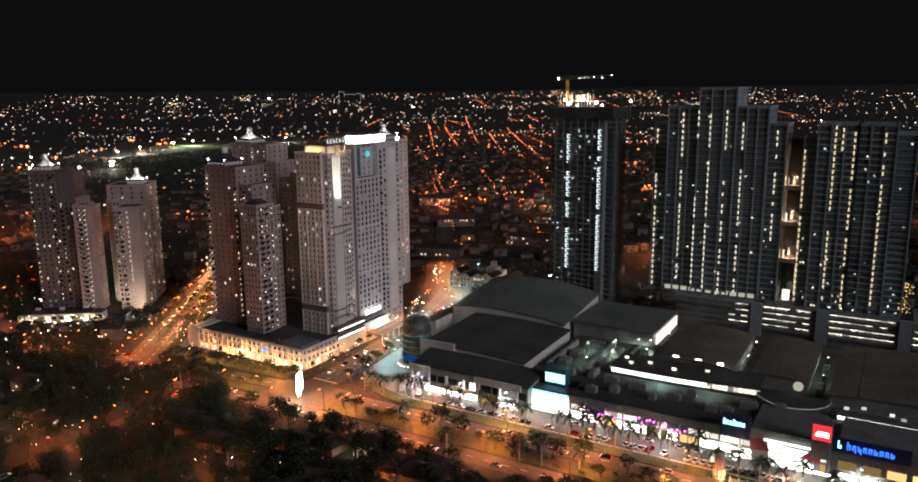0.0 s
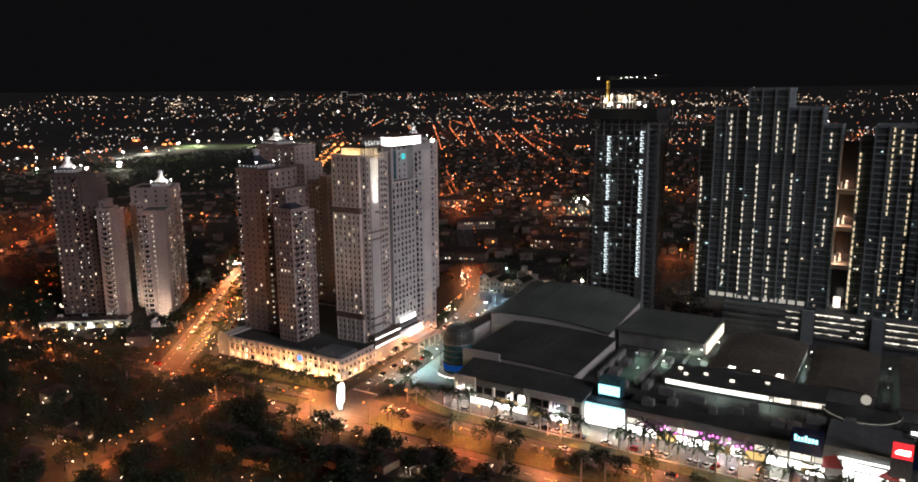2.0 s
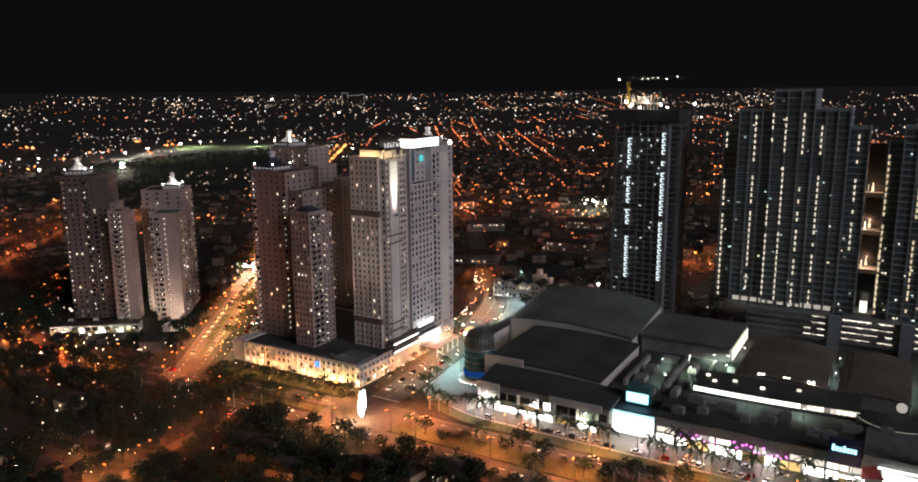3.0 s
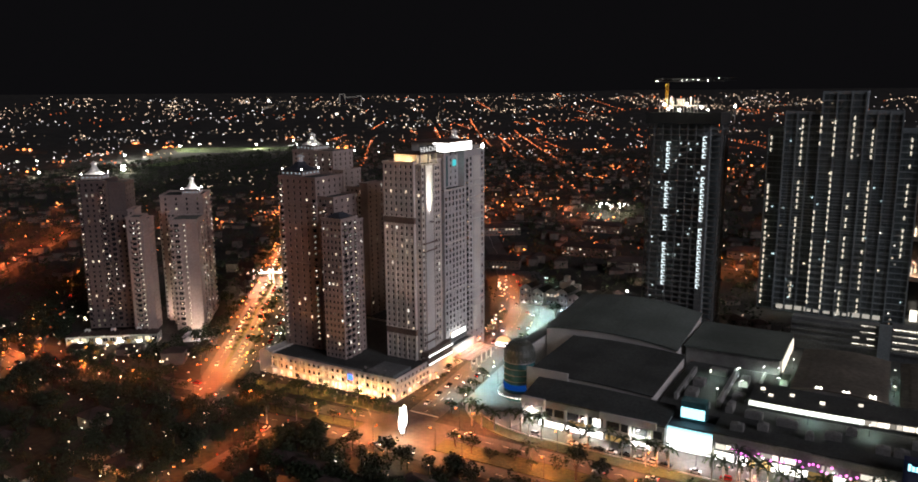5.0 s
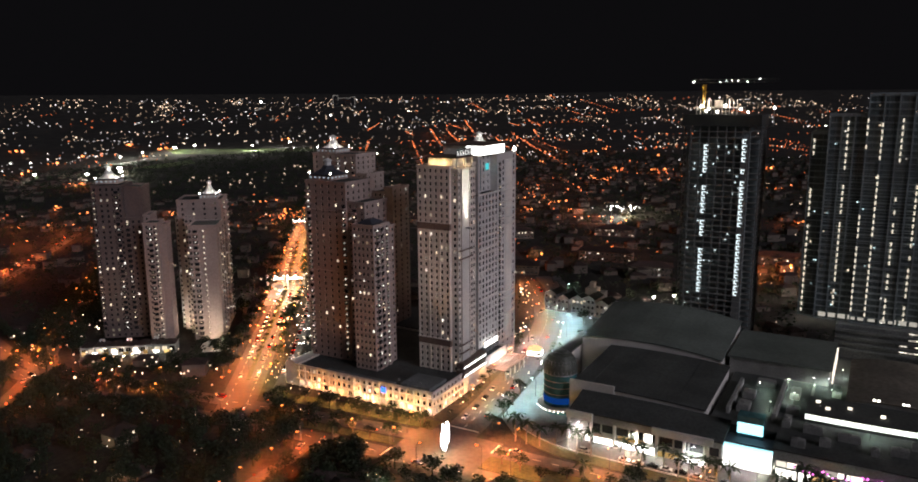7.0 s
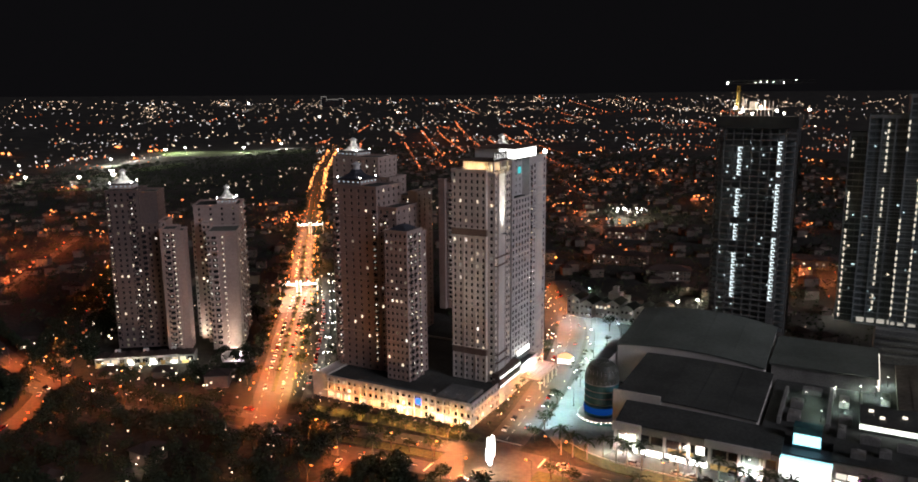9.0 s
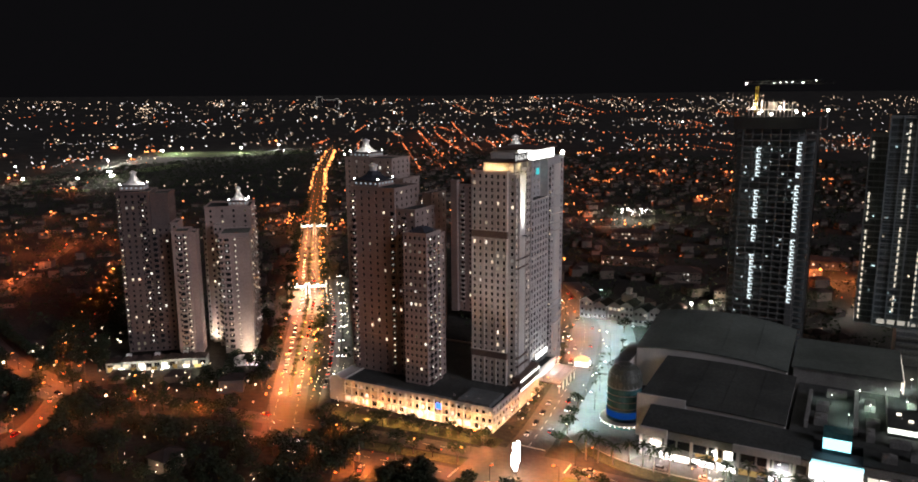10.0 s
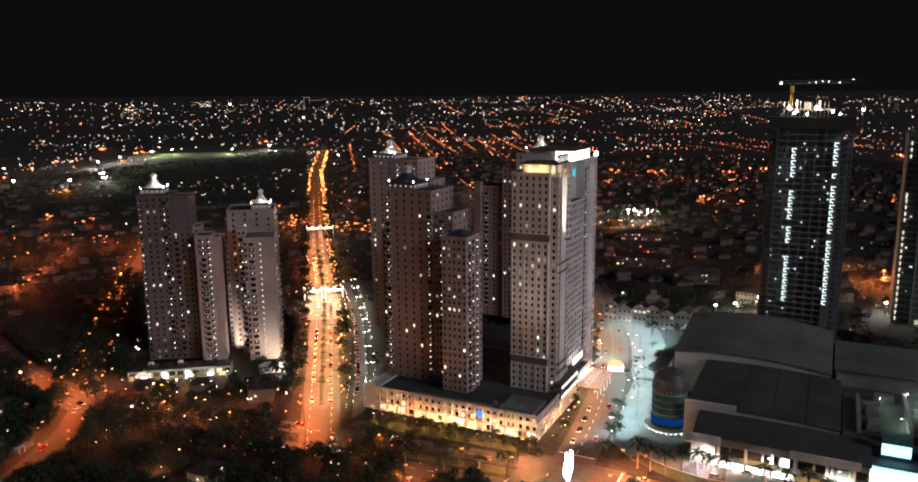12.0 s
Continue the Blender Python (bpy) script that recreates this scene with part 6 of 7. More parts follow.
# white gabled shop row past the mall
for k in range(10):
    x = -282 + k * 9.2
    y = 476 + (4 if k in (2, 5) else 0) - k * 0.6
    t = thing("shophouse", x, y, 0, -4, "white gabled shophouse lit from the street", "house", "white shophouses")
    s = Shape()
    pn = []
    h = 9.5 if k % 3 else 11.5
    facade(s, (-4.4, -7, 0), (1, 0, 0), 8.8, 0, h, 3, 3.2, 1.6, 1.7, 0.3, pn, lit=0.2)
    facade(s, (4.4, -7, 0), (0, 1, 0), 16, 0, h, 0, 3.2, 1, 1, 0.3, pn)
    facade(s, (4.4, 9, 0), (-1, 0, 0), 8.8, 0, h, 0, 3.2, 1, 1, 0.3, pn)
    facade(s, (-4.4, 9, 0), (0, -1, 0), 16, 0, h, 0, 3.2, 1, 1, 0.3, pn)
    part("wall", s, [WHITEPAINT], t)
    s = Shape()
    s.poly([(-4.4, -7.05, h), (4.4, -7.05, h), (2.6, -7.05, h + 1.2), (0, -7.05, h + 2.6), (-2.6, -7.05, h + 1.2)])
    s.poly([(-4.4, -6.8, h), (-2.6, -6.8, h + 1.2), (0, -6.8, h + 2.6), (2.6, -6.8, h + 1.2), (4.4, -6.8, h)])
    part("gable", s, [WHITEPAINT], t)
    s = Shape()
    for sx in (-1, 1):
        q = [(0, -6.9, h + 2.3), (sx * 4.6, -6.9, h - 0.1), (sx * 4.6, 9.2, h - 0.1), (0, 9.2, h + 2.3)]
        s.poly(q if sx > 0 else q[::-1])
    part("roof", s, [ROOFGREY], t)
    hang_windows(t, pn, 20)
tw = thing("stair_tower", -258.5, 486, 0, 0, "white stair tower above the shophouses", "house")
s = Shape()
s.box(-4, 4, -4, 4, 0, 15)
s.box(-1.6, 1.6, -2, 2, 15, 19)
s.box(5, 9, -3, 4, 0, 13)
part("wall", s, [WHITEPAINT], tw)
for x, y, w_ in ((-262, 462, 22000), (-232, 461, 20000), (-205, 460, 16000), (-280, 462, 22000)):
    ob = new("shop_street_light", lamp_light("shop_street_light", "SPOT", COOL, w_, 0.4, 160))
    ob.matrix_basis = pose(x, y - 6, 9)
    s = Shape()
    s.turned(x, y - 6, [(0.12, 0), (0.09, 8.8)], 6)
    s.box(x - 0.5, x + 0.5, y - 6.3, y - 5.7, 9.05, 9.4)
    solid("street_lamp", s, [STEEL], "cold white street lamp by the shophouses", "street lamp", "street lamps")

# ---- the wide city ----
def far_places(n, rng_, lo, hi, az0=-9.0, az1=67.0):
    """Random places, as evenly spread in angle as seen from a high point."""
    out = []
    for _ in range(n):
        dep = math.tan(radians(rng_.uniform(lo, hi)))
        a, b = 300.0, 5050.0
        for _ in range(22):
            m_ = (a + b) / 2
            s_ = max(0.0, (m_ - 2200) / 2800)
            if (143.5 - 138 * s_ * s_) / m_ > dep:
                a = m_
            else:
                b = m_
        az = radians(rng_.uniform(az0, az1))
        out.append((-80 - a * math.sin(az), a * math.cos(az), a))
    return out


fr = random.Random(5)


def dots(name, places, mt, label, size=(0.5, 1.0), lift=(3, 9)):
    s = Shape()
    for x, y, r in places:
        e = r / 1292 * (size[0] + (size[1] - size[0]) * fr.random() ** 2) / 2
        z = rise(x, y) + fr.uniform(*lift)
        s.box(x - e, x + e, y - e, y + e, z, z + 2 * e)
    return solid(name, s, [mt], label, "city lights", kind="stuff")


D_WARM = glow("far_warm_light", (1.0, 0.72, 0.5), 1.5, 1, False, 2.2)
D_WHITE = glow("far_white_light", (1.0, 0.95, 0.93), 1.5, 1, False, 2.2)
D_ORANGE = glow("far_sodium_light", (1.0, 0.24, 0.085), 1.7, 1, False, 1.7)
D_BRIGHT = glow("far_floodlight", (1.0, 0.97, 0.9), 8.0, 1)


def dark_field(x, y):
    """The unlit fields west of the boulevard."""
    u, v = -0.62 * x + 0.785 * y, 0.785 * x + 0.62 * y
    return 1180 < u < 2140 and -470 < v < -112


def lively(x, y):
    """How built-up a place is: quarters with lights, dark land between."""
    k = noise.noise(Vector((x / 260, y / 260, 3.0))) + 0.6 * noise.noise(Vector((x / 80, y / 80, 8.0)))
    return max(0.05, min(1.0, 0.42 + 1.25 * k))


def rows_of(ps, reach=26, turns=(36, 36, 126), most=6, share=0.4):
    """Lights of one street stand in short rows."""
    out = []
    for x, y, r in ps:
        if fr.random() > lively(x, y):
            continue
        out.append((x, y, r))
        if fr.random() < share:
            a = radians(fr.choice(turns) + fr.uniform(-8, 8))
            st = fr.uniform(0.5, 1.0) * reach * max(1.0, r / 1500)
            for i in range(1, fr.randrange(2, most)):
                out.append((x + st * i * math.cos(a), y + st * i * math.sin(a), r))
    return out


ok = lambda ps, gap=3: [p for p in ps if clear(p[0], p[1], gap) and not dark_field(p[0], p[1])]
for name, n, mt, lo, hi, lab in (("far_house_lights", 1150, D_WARM, 0.25, 4.2, "warm lights of far houses"), ("far_street_lights", 380, D_ORANGE, 0.3, 6.0, "orange street lights of far quarters"),
                                 ("far_white_lights", 950, D_WHITE, 0.2, 5.0, "white lights of the far city")):
    dots(name, ok(rows_of(far_places(n, fr, lo, hi))), mt, lab, (0.9, 1.9))
dots("far_lamp_rows", ok(rows_of(far_places(130, fr, 1.2, 4.6, -9, 40), 24, (124, 124, 124, 34), 15, 0.9)), D_ORANGE, "long rows of orange street lamps in far quarters", (1.0, 1.9), (7, 9))
dots("horizon_lights", ok(rows_of(far_places(760, fr, 0.2, 1.3))), D_WARM, "dense small lights along the horizon", (0.85, 1.5))
dots("far_floodlights", ok(far_places(30, fr, 0.5, 4.5)), D_BRIGHT, "bright white floodlights in the far city", (1.1, 2.6))
near_city = [(hr.uniform(-1150, 100), hr.uniform(215, 1300)) for _ in range(1150)]
dots("near_street_lights", [(x, y, math.hypot(x, y)) for x, y in [(hr.uniform(-1000, 150), hr.uniform(420, 1500)) for _ in range(130)] if clear(x, y, 4) and not dark_field(x, y)], D_ORANGE, "orange street lights among the houses", (1.2, 2.4), (5, 7))
dots("near_house_lights", [(x, y, math.hypot(x, y)) for x, y in near_city if clear(x, y, 4) and fr.random() < lively(x, y)], D_WARM, "porch and window lights of houses", (0.9, 2.1), (2, 6))
dots("forecourt_lights", [(x, y, math.hypot(x, y - 60)) for x, y in [(hr.uniform(-560, -365), hr.uniform(228, 300)) for _ in range(260)] if clear(x, y, 1) and y < 262 + 0.35 * (-365 - x)], glow("forecourt_lamp", (1.0, 0.82, 0.6), 5.0, 1, False, 2.0), "small shop and garden lights at the foot of the towers", (1.0, 2.2), (1.5, 5))
for x, y in [(-338 + 8.5 * k, 273.0 - 0.06 * k) for k in range(9)]:
    ob = new("garden_lamp_light", lamp_light("garden_lamp_light", "POINT", (1.0, 0.4, 0.12), 1700, 0.3))
    ob.matrix_basis = pose(x, y - 3, 2.0)
side = [(x + fr.uniform(-2, 2), y + fr.uniform(-2, 2), math.hypot(x, y - 60)) for off in (-10.5, 10.5, -9.6, -12.5) for x, y, h in along(BOUL, 9, off, 40 + fr.uniform(0, 5))[:190] if fr.random() < 0.6]
dots("boulevard_tree_lights", side, glow("tree_light", (1.0, 0.36, 0.1), 3.0, 1, False, 1.5), "warm lights in the trees along the boulevard", (1.0, 2.4), (2.5, 6))
dots("service_road_lights", [(x, y, math.hypot(x, y - 60)) for off in (-5, 4.5, 2, -1, -7) for x, y, h in along(SERVICE, 5, off + fr.uniform(-2, 2), fr.uniform(0, 5)) if fr.random() < 0.45], glow("service_road_lamp", (1.0, 0.88, 0.7), 3.5, 1, False, 1.5), "white lights between the trees of the service road", (0.5, 1.3), (1.5, 6))
dots("hotel_street_lights", [(x + fr.uniform(-3, 3), y + fr.uniform(-3, 3), math.hypot(x, y - 60)) for off in (-11, 11, 9, 13) for x, y, h in along(STREET, 7, off, 50 + fr.uniform(0, 5))[:34] if fr.random() < 0.5], glow("street_shop_lamp", (1.0, 0.86, 0.62), 6.0, 1, False, 1.6), "lights of stalls and trees along the hotel street", (0.7, 2.0), (1.5, 6))
dots("garden_lights", [(x, y, math.hypot(x, y - 60)) for x, y in [(hr.uniform(-560, 0), hr.uniform(120, 236)) for _ in range(330)] if clear(x, y, 2)], D_WARM, "small garden and street lights under the trees", (1.0, 2.2), (2.5, 6))
dots("lane_lights", [(x + fr.gauss(0, 7), y + fr.gauss(0, 7), math.hypot(x, y - 60)) for pts in (WEST, LANE, FAR_LANE) for x, y, h in along(pts, 9, fr.choice((-7, 7)), 60)[:60] if x > -620 and x < -270 and fr.random() < 0.7], D_ORANGE, "orange porch and gate lamps along the lanes", (1.3, 2.8), (3, 7))
lamps = []
for a, b in RED_STREETS:
    for x, y, h in along([a, b], max(19, 0.0175 * math.hypot(*a)), fr.choice((-4.5, 4.5)), 3):
        if fr.random() < 0.12:
            continue
        lamps.append((x + fr.uniform(-2, 2), y + fr.uniform(-2, 2), math.hypot(x, y)))
dots("suburb_street_lights", lamps, D_ORANGE, "rows of orange street lights in the suburb", (1.0, 2.0), (7, 8))
red = lamp_light("suburb_street_light", "POINT", (1.0, 0.17, 0.045), 7500, 1.0)
for a, b in RED_STREETS:
    for k, (x, y, h) in enumerate(along([a, b], 130, 1.0, 20)):
        ob = new("suburb_street_light", red)
        ob.matrix_basis = pose(x, y, 8 + rise(x, y))
strong = lamp_light("suburb_street_light", "POINT", (1.0, 0.17, 0.045), 9000, 1.0)
for x, y, h in along([(-690, 328), (-850, 510)], 30, 3, 5) + along([(-860, 372), (-1000, 520)], 36, 3, 5) + along([(-640, 250), (-700, 300)], 30, 0, 5) + along([(-560, 236), (-640, 268)], 30, 6, 5):
    ob = new("suburb_street_light", strong)
    ob.matrix_basis = pose(x + fr.uniform(-8, 8), y + fr.uniform(-8, 8), 6)
wide = lamp_light("quarter_street_light", "POINT", (1.0, 0.19, 0.05), 8000, 1.0)
pools = []
for x, y, r in ok(far_places(170, fr, 3.2, 10), 6):
    if fr.random() > lively(x, y) + 0.25:
        continue
    ob = new("quarter_street_light", wide)
    ob.matrix_basis = pose(x, y, 5.5)
    pools += [(x + fr.uniform(-16, 16), y + fr.uniform(-16, 16), r) for _ in range(fr.randrange(2, 7))]
dots("quarter_lights", ok(pools, 1), glow("quarter_lamp", (1.0, 0.28, 0.08), 3.4, 1, False, 1.5), "clusters of orange lamps over side streets", (1.1, 2.6), (5, 7))

# lit yards past the mall and the towers
for x, y, z, col, w in ((-150, 645, 9, (1.0, 0.25, 0.07), 70000), (-118, 655, 9, (1.0, 0.25, 0.07), 70000), (-185, 640, 9, (1.0, 0.25, 0.07), 22000), (-121, 556, 8, WHITE, 16000), (-372, 876, 12, WHITE, 60000), (-352, 884, 12, (1.0, 0.8, 0.5), 40000), (-198, 536, 8, (1.0, 0.8, 0.6), 12000), (-300, 655, 8, (1.0, 0.25, 0.07), 16000), (-345, 600, 8, (1.0, 0.25, 0.07), 20000), (-211, 518, 7, WHITE, 16000), (-222, 507, 7, WHITE, 9000)):
    yl = thing("yard_lamp", x, y, 0, 0, "tall yard lamp over a lit yard", "street lamp", "yard lamps")
    s = Shape()
    s.turned(0, 0, [(0.2, 0), (0.12, z)], 6)
    part("pole", s, [STEEL], yl)
    s = Shape()
    s.turned(0, 0, [(0.5, z), (1.0, z + 0.5), (0.9, z + 1.1), (0.3, z + 1.4)], 8)
    part("lamp_head", s, [G_WHITE if col[1] > 0.5 else G_SODIUM], yl)
    ob = new("yard_light", lamp_light("yard_light", "POINT", col, w, 0.5))
    ob.parent, ob.matrix_basis = yl, pose(0, -1.6, z - 0.4)

dots("depot_lights", [(-362 + fr.gauss(0, 15), 880 + fr.gauss(0, 9), 950) for _ in range(22)], D_BRIGHT, "cluster of white floodlights over a far depot", (1.0, 2.6), (6, 13))
dots("junction_lights", [(cx + fr.gauss(0, 14), cy + fr.gauss(0, 16), 900) for cx, cy in ((-695, 662), (-596, 672)) for _ in range(30)], D_ORANGE, "orange lamps round the boulevard junction", (1.2, 2.6), (5, 11))

# playing fields lit by floodlights
fields = Shape()
fields.poly([(-1857, 1464, 0.3), (-1690, 1350, 0.3), (-1551, 1400, 0.3), (-1420, 1590, 0.3), (-1478, 1690, 0.3), (-1640, 1590, 0.3)])
fields.poly([(-1455, 1041, 0.3), (-1389, 1060, 0.3), (-1420, 1180, 0.3), (-1500, 1240, 0.3)])
fields.poly([(-1316, 758, 0.3), (-1275, 735, 0.3), (-1210, 790, 0.3), (-1240, 812, 0.3)])
solid("verge_playing_field", fields, [mat("sports_turf", (0.10, 0.15, 0.045), 0.95, 0, (0.05, 0.5), (0.01, 0.5))], "floodlit green playing fields", "field", kind="structure")
flood = lamp_light("field_floodlight", "POINT", (1.0, 0.95, 0.8), 45000, 1.5)
far_flood = lamp_light("field_floodlight", "POINT", (1.0, 0.95, 0.8), 190000, 1.5)
for x, y, k in ((-1375, 787, 0.8), (-1298, 833, 0.9), (-1346, 934, 1.5), (-1282, 888, 1.3), (-1580, 1112, 0.8), (-1650, 1226, 0.9), (-1722, 1384, 1.5), (-1740, 1466, 1.0), (-1590, 1530, 0.9), (-1600, 1690, 0.9)):
    s = Shape()
    s.turned(0, 0, [(0.35, 0), (0.2, 12)], 8)
    t = thing("floodlight_mast", x, y, rise(x, y), 0, "tall floodlight mast by the playing fields", "floodlight", "field floodlights")
    part("mast", s, [POLE], t)
    for dx, dz in ((0, 0), (2.6 * k, 1.0), (-2.4 * k, 0.8)):
        s = Shape()
        s.turned(dx, 0, [(0.6 * k, 11.8 + dz), (1.5 * k, 12.4 + dz), (1.6 * k, 13.6 + dz), (0.6 * k, 14.6 + dz)], 9)
        part("lamp_bowl", s, [G_WHITE], t)
    ob = new("field_floodlight", far_flood if x < -1500 else flood)
    ob.parent, ob.matrix_basis = t, pose(3, -3, 11)

fb = thing("far_building", -2800, 3500, 72, 38, "far pale building outlined with white lights", "building")
# walls get near-black glass: their night darkness is put into the colour
s = Shape()
s.box(-62, -30, -12, 12, -4, 76)
s.box(-30, 40, -10, 12, 0, 60)
s.box(40, 62, -12, 12, 0, 66)
part("wall", s, [GLASS], fb)
s = Shape()
for x0, x1, z0, z1 in ((-62, -60, 0, 76), (-62, -30, 74, 76), (-32, -30, 44, 76), (60, 62, 0, 66), (38, 62, 64, 66), (-30, 40, 58, 60), (40, 42, 0, 30)):
    s.box(x0, x1, -13, -12.1, z0, z1)
part("outline_light", s, [glow("outline_light", (1.0, 0.93, 0.85), 0.3)], fb, "white outline lights")

# far houses and woods, too many to count
hs, rs = Shape(), Shape()
for i in range(2100):
    x, y = fr.uniform(-1500, 180), fr.uniform(230, 1700)
    if not clear(x, y, 8) or math.hypot(x, y) < 380 or dark_field(x, y):
        continue
    w_, d_, h = fr.uniform(7, 13), fr.uniform(7, 11), fr.choice((3.4, 3.6, 6.4, 6.8))
    c, sn = math.cos(radians(36)), math.sin(radians(36))
    k0 = len(rs.v)
    hs0 = len(hs.v)
    hs.box(-w_ / 2, w_ / 2, -d_ / 2, d_ / 2, -0.5, h)
    rs.hip(-w_ / 2, w_ / 2, -d_ / 2, d_ / 2, h, 2.2, 0, 0.7)
    for sh, k in ((hs, hs0), (rs, k0)):
        for j in range(k, len(sh.v)):
            a, b, z = sh.v[j]
            sh.v[j] = (x + c * a - sn * b, y + sn * a + c * b, z + rise(x, y))
solid("far_house_walls", hs, [HOUSE], "plaster walls of the far quarters", "houses", kind="stuff")
solid("far_house_roofs", rs, [TILE], "dark tile roofs of the far quarters", "houses", kind="stuff")
for x, y, w_, d_, h, hh_ in ((-352, 560, 40, 18, 8, 20), (-300, 640, 46, 16, 9, 8), (-250, 600, 34, 16, 9, 15), (-420, 700, 40, 20, 8, 36), (-200, 560, 30, 20, 8, 5), (-520, 820, 44, 20, 10, 30), (-330, 760, 40, 18, 8, 10), (-160, 700, 60, 20, 7, 4)):
    t = thing("low_building", x, y, 0, hh_, "long low building with a row of lit windows", "building", "long low buildings")
    s = Shape()
    pn = []
    facade(s, (-w_ / 2, -d_ / 2, 0), (1, 0, 0), w_, 0, h, 12, 3.6, 1.6, 1.4, 0.3, pn, lit=0.5)
    facade(s, (w_ / 2, -d_ / 2, 0), (0, 1, 0), d_, 0, h, 0, 3.6, 1, 1, 0.3, pn)
    facade(s, (w_ / 2, d_ / 2, 0), (-1, 0, 0), w_, 0, h, 0, 3.6, 1, 1, 0.3, pn)
    facade(s, (-w_ / 2, d_ / 2, 0), (0, -1, 0), d_, 0, h, 0, 3.6, 1, 1, 0.3, pn)
    part("wall", s, [HOUSE], t)
    s = Shape()
    s.hip(-w_ / 2, w_ / 2, -d_ / 2, d_ / 2, h, 3, 0, 1.0)
    part("roof", s, [TILE], t)
    hang_windows(t, pn, 40)


# ---- trees, palms ----
tr = random.Random(33)


def leaf_clump(s, x, y, z, r, n, rng_):
    for _ in range(n):
        a, b = rng_.uniform(0, 2 * math.pi), math.acos(rng_.uniform(-0.6, 1))
        k = r * rng_.uniform(0.45, 1.05)
        p = Vector((x + k * math.sin(b) * math.cos(a), y + k * math.sin(b) * math.sin(a), z + k * math.cos(b) * 0.8))
        u = Vector((rng_.uniform(-1, 1), rng_.uniform(-1, 1), rng_.uniform(-0.6, 0.6))).normalized()
        v = u.cross(Vector((rng_.uniform(-1, 1), rng_.uniform(-1, 1), rng_.uniform(-1, 1)))).normalized()
        e = r * rng_.uniform(0.16, 0.34)
        s.poly([p - u * e, p - v * e * 0.5, p + u * e, p + v * e * 0.5])


def tree_model(h, spread, limbs, leaves):
    t = thing("tree", 0, 0, -90, 0, "dark leafy street tree", "tree", "street trees")
    s, c = Shape(), Shape()
    s.tube((0, 0, -0.2), (0.1, 0.05, h * 0.4), 0.3, 0.2, 7)
    for i in range(limbs):
        a = 2 * math.pi * i / limbs + tr.uniform(-0.4, 0.4)
        rr_ = spread * tr.uniform(0.35, 0.8)
        tip = (rr_ * math.cos(a), rr_ * math.sin(a), h * tr.uniform(0.6, 0.88))
        s.tube((0.1, 0.05, h * tr.uniform(0.28, 0.4)), tip, 0.13, 0.04, 5)
        leaf_clump(c, *tip, spread * tr.uniform(0.36, 0.55), leaves, tr)
    leaf_clump(c, 0, 0, h * 0.86, spread * 0.55, leaves, tr)
    part("trunk", s, [BARK], t)
    part("crown", c, [LEAF], t)
    return t


TREES = [tree_model(7.5, 3.6, 6, 46), tree_model(9.5, 4.6, 8, 46), tree_model(6, 2.8, 5, 40), tree_model(11, 4.2, 8, 46), tree_model(5, 3.4, 6, 36)]


def frond_mesh(length):
    """One arching palm leaf with leaflets down both sides."""
    s = Shape()
    n = 7
    pts = [(length * i / n, 0, 0.32 * length * math.sin(math.pi * (i / n) * 0.95) - 0.38 * length * (i / n) ** 2.2) for i in range(n + 1)]
    for i in range(n):
        a, b = Vector(pts[i]), Vector(pts[i + 1])
        wa = 0.42 * math.sin(math.pi * min(1, (i + 0.35) / n)) + 0.06
        for sd in (-1, 1):
            e = (a + b) / 2 + Vector((0.45, sd * wa * 2.1, -0.38 * wa * 2))
            s.poly([a, b, e] if sd > 0 else [b, a, e])
            e2 = b + Vector((0.35, sd * wa * 1.9, -0.5 * wa * 2))
            s.poly([(a + b) / 2, b, e2] if sd > 0 else [b, (a + b) / 2, e2])
    return s.data("frond", [FROND])


def palm_model(h, leaf, n):
    t = thing("palm_tree", 0, 0, -100, 0, "tall royal palm with a pale smooth trunk", "palm", "royal palms")
    s = Shape()
    s.turned(0, 0, [(0.34, -0.2), (0.3, 0.8), (0.26, h * 0.4), (0.24, h * 0.75), (0.16, h)], 9)
    part("trunk", s, [PALMBARK], t)
    fm = frond_mesh(leaf)
    for i in range(n):
        part("frond", fm, None, t, m=pose(0, 0, h - 0.1, 0, -30 + 48 * (i % 3) / 2 + tr.uniform(-8, 8), 360 * i / n + tr.uniform(-12, 12)))
    return t


PALMS = [palm_model(9.4, 4.1, 11), palm_model(8.0, 3.8, 11), palm_model(10.4, 4.2, 12)]
spots = [(x, 277.5 + tr.uniform(-0.8, 0.8)) for x in (-219, -214, -208, -192, -186, -172, -165, -151, -147, -141, -137, -132, -116, -112, -106, -100, -92, -85, -78, -70, -61, -52, -44, -33, -22, -12, 2)]
spots += [(-203, 283), (-197, 281), (-158, 284), (-108, 284), (-103, 282), (-97, 283), (-88, 284), (-60, 284), (-120, 246.5), (-148, 238), (-112, 250), (-98, 254), (-181, 256), (-36, 274), (-28, 272), (-300, 234), (-306, 233), (-284, 236), (-352, 224), (-360, 226), (-330, 228)]
for x, y in spots:
    copy_thing(tr.choice(PALMS), pose(x, y, 0.1, 0, 0, tr.uniform(0, 360)) @ Matrix.Diagonal((*[tr.uniform(0.85, 1.12)] * 3, 1)))

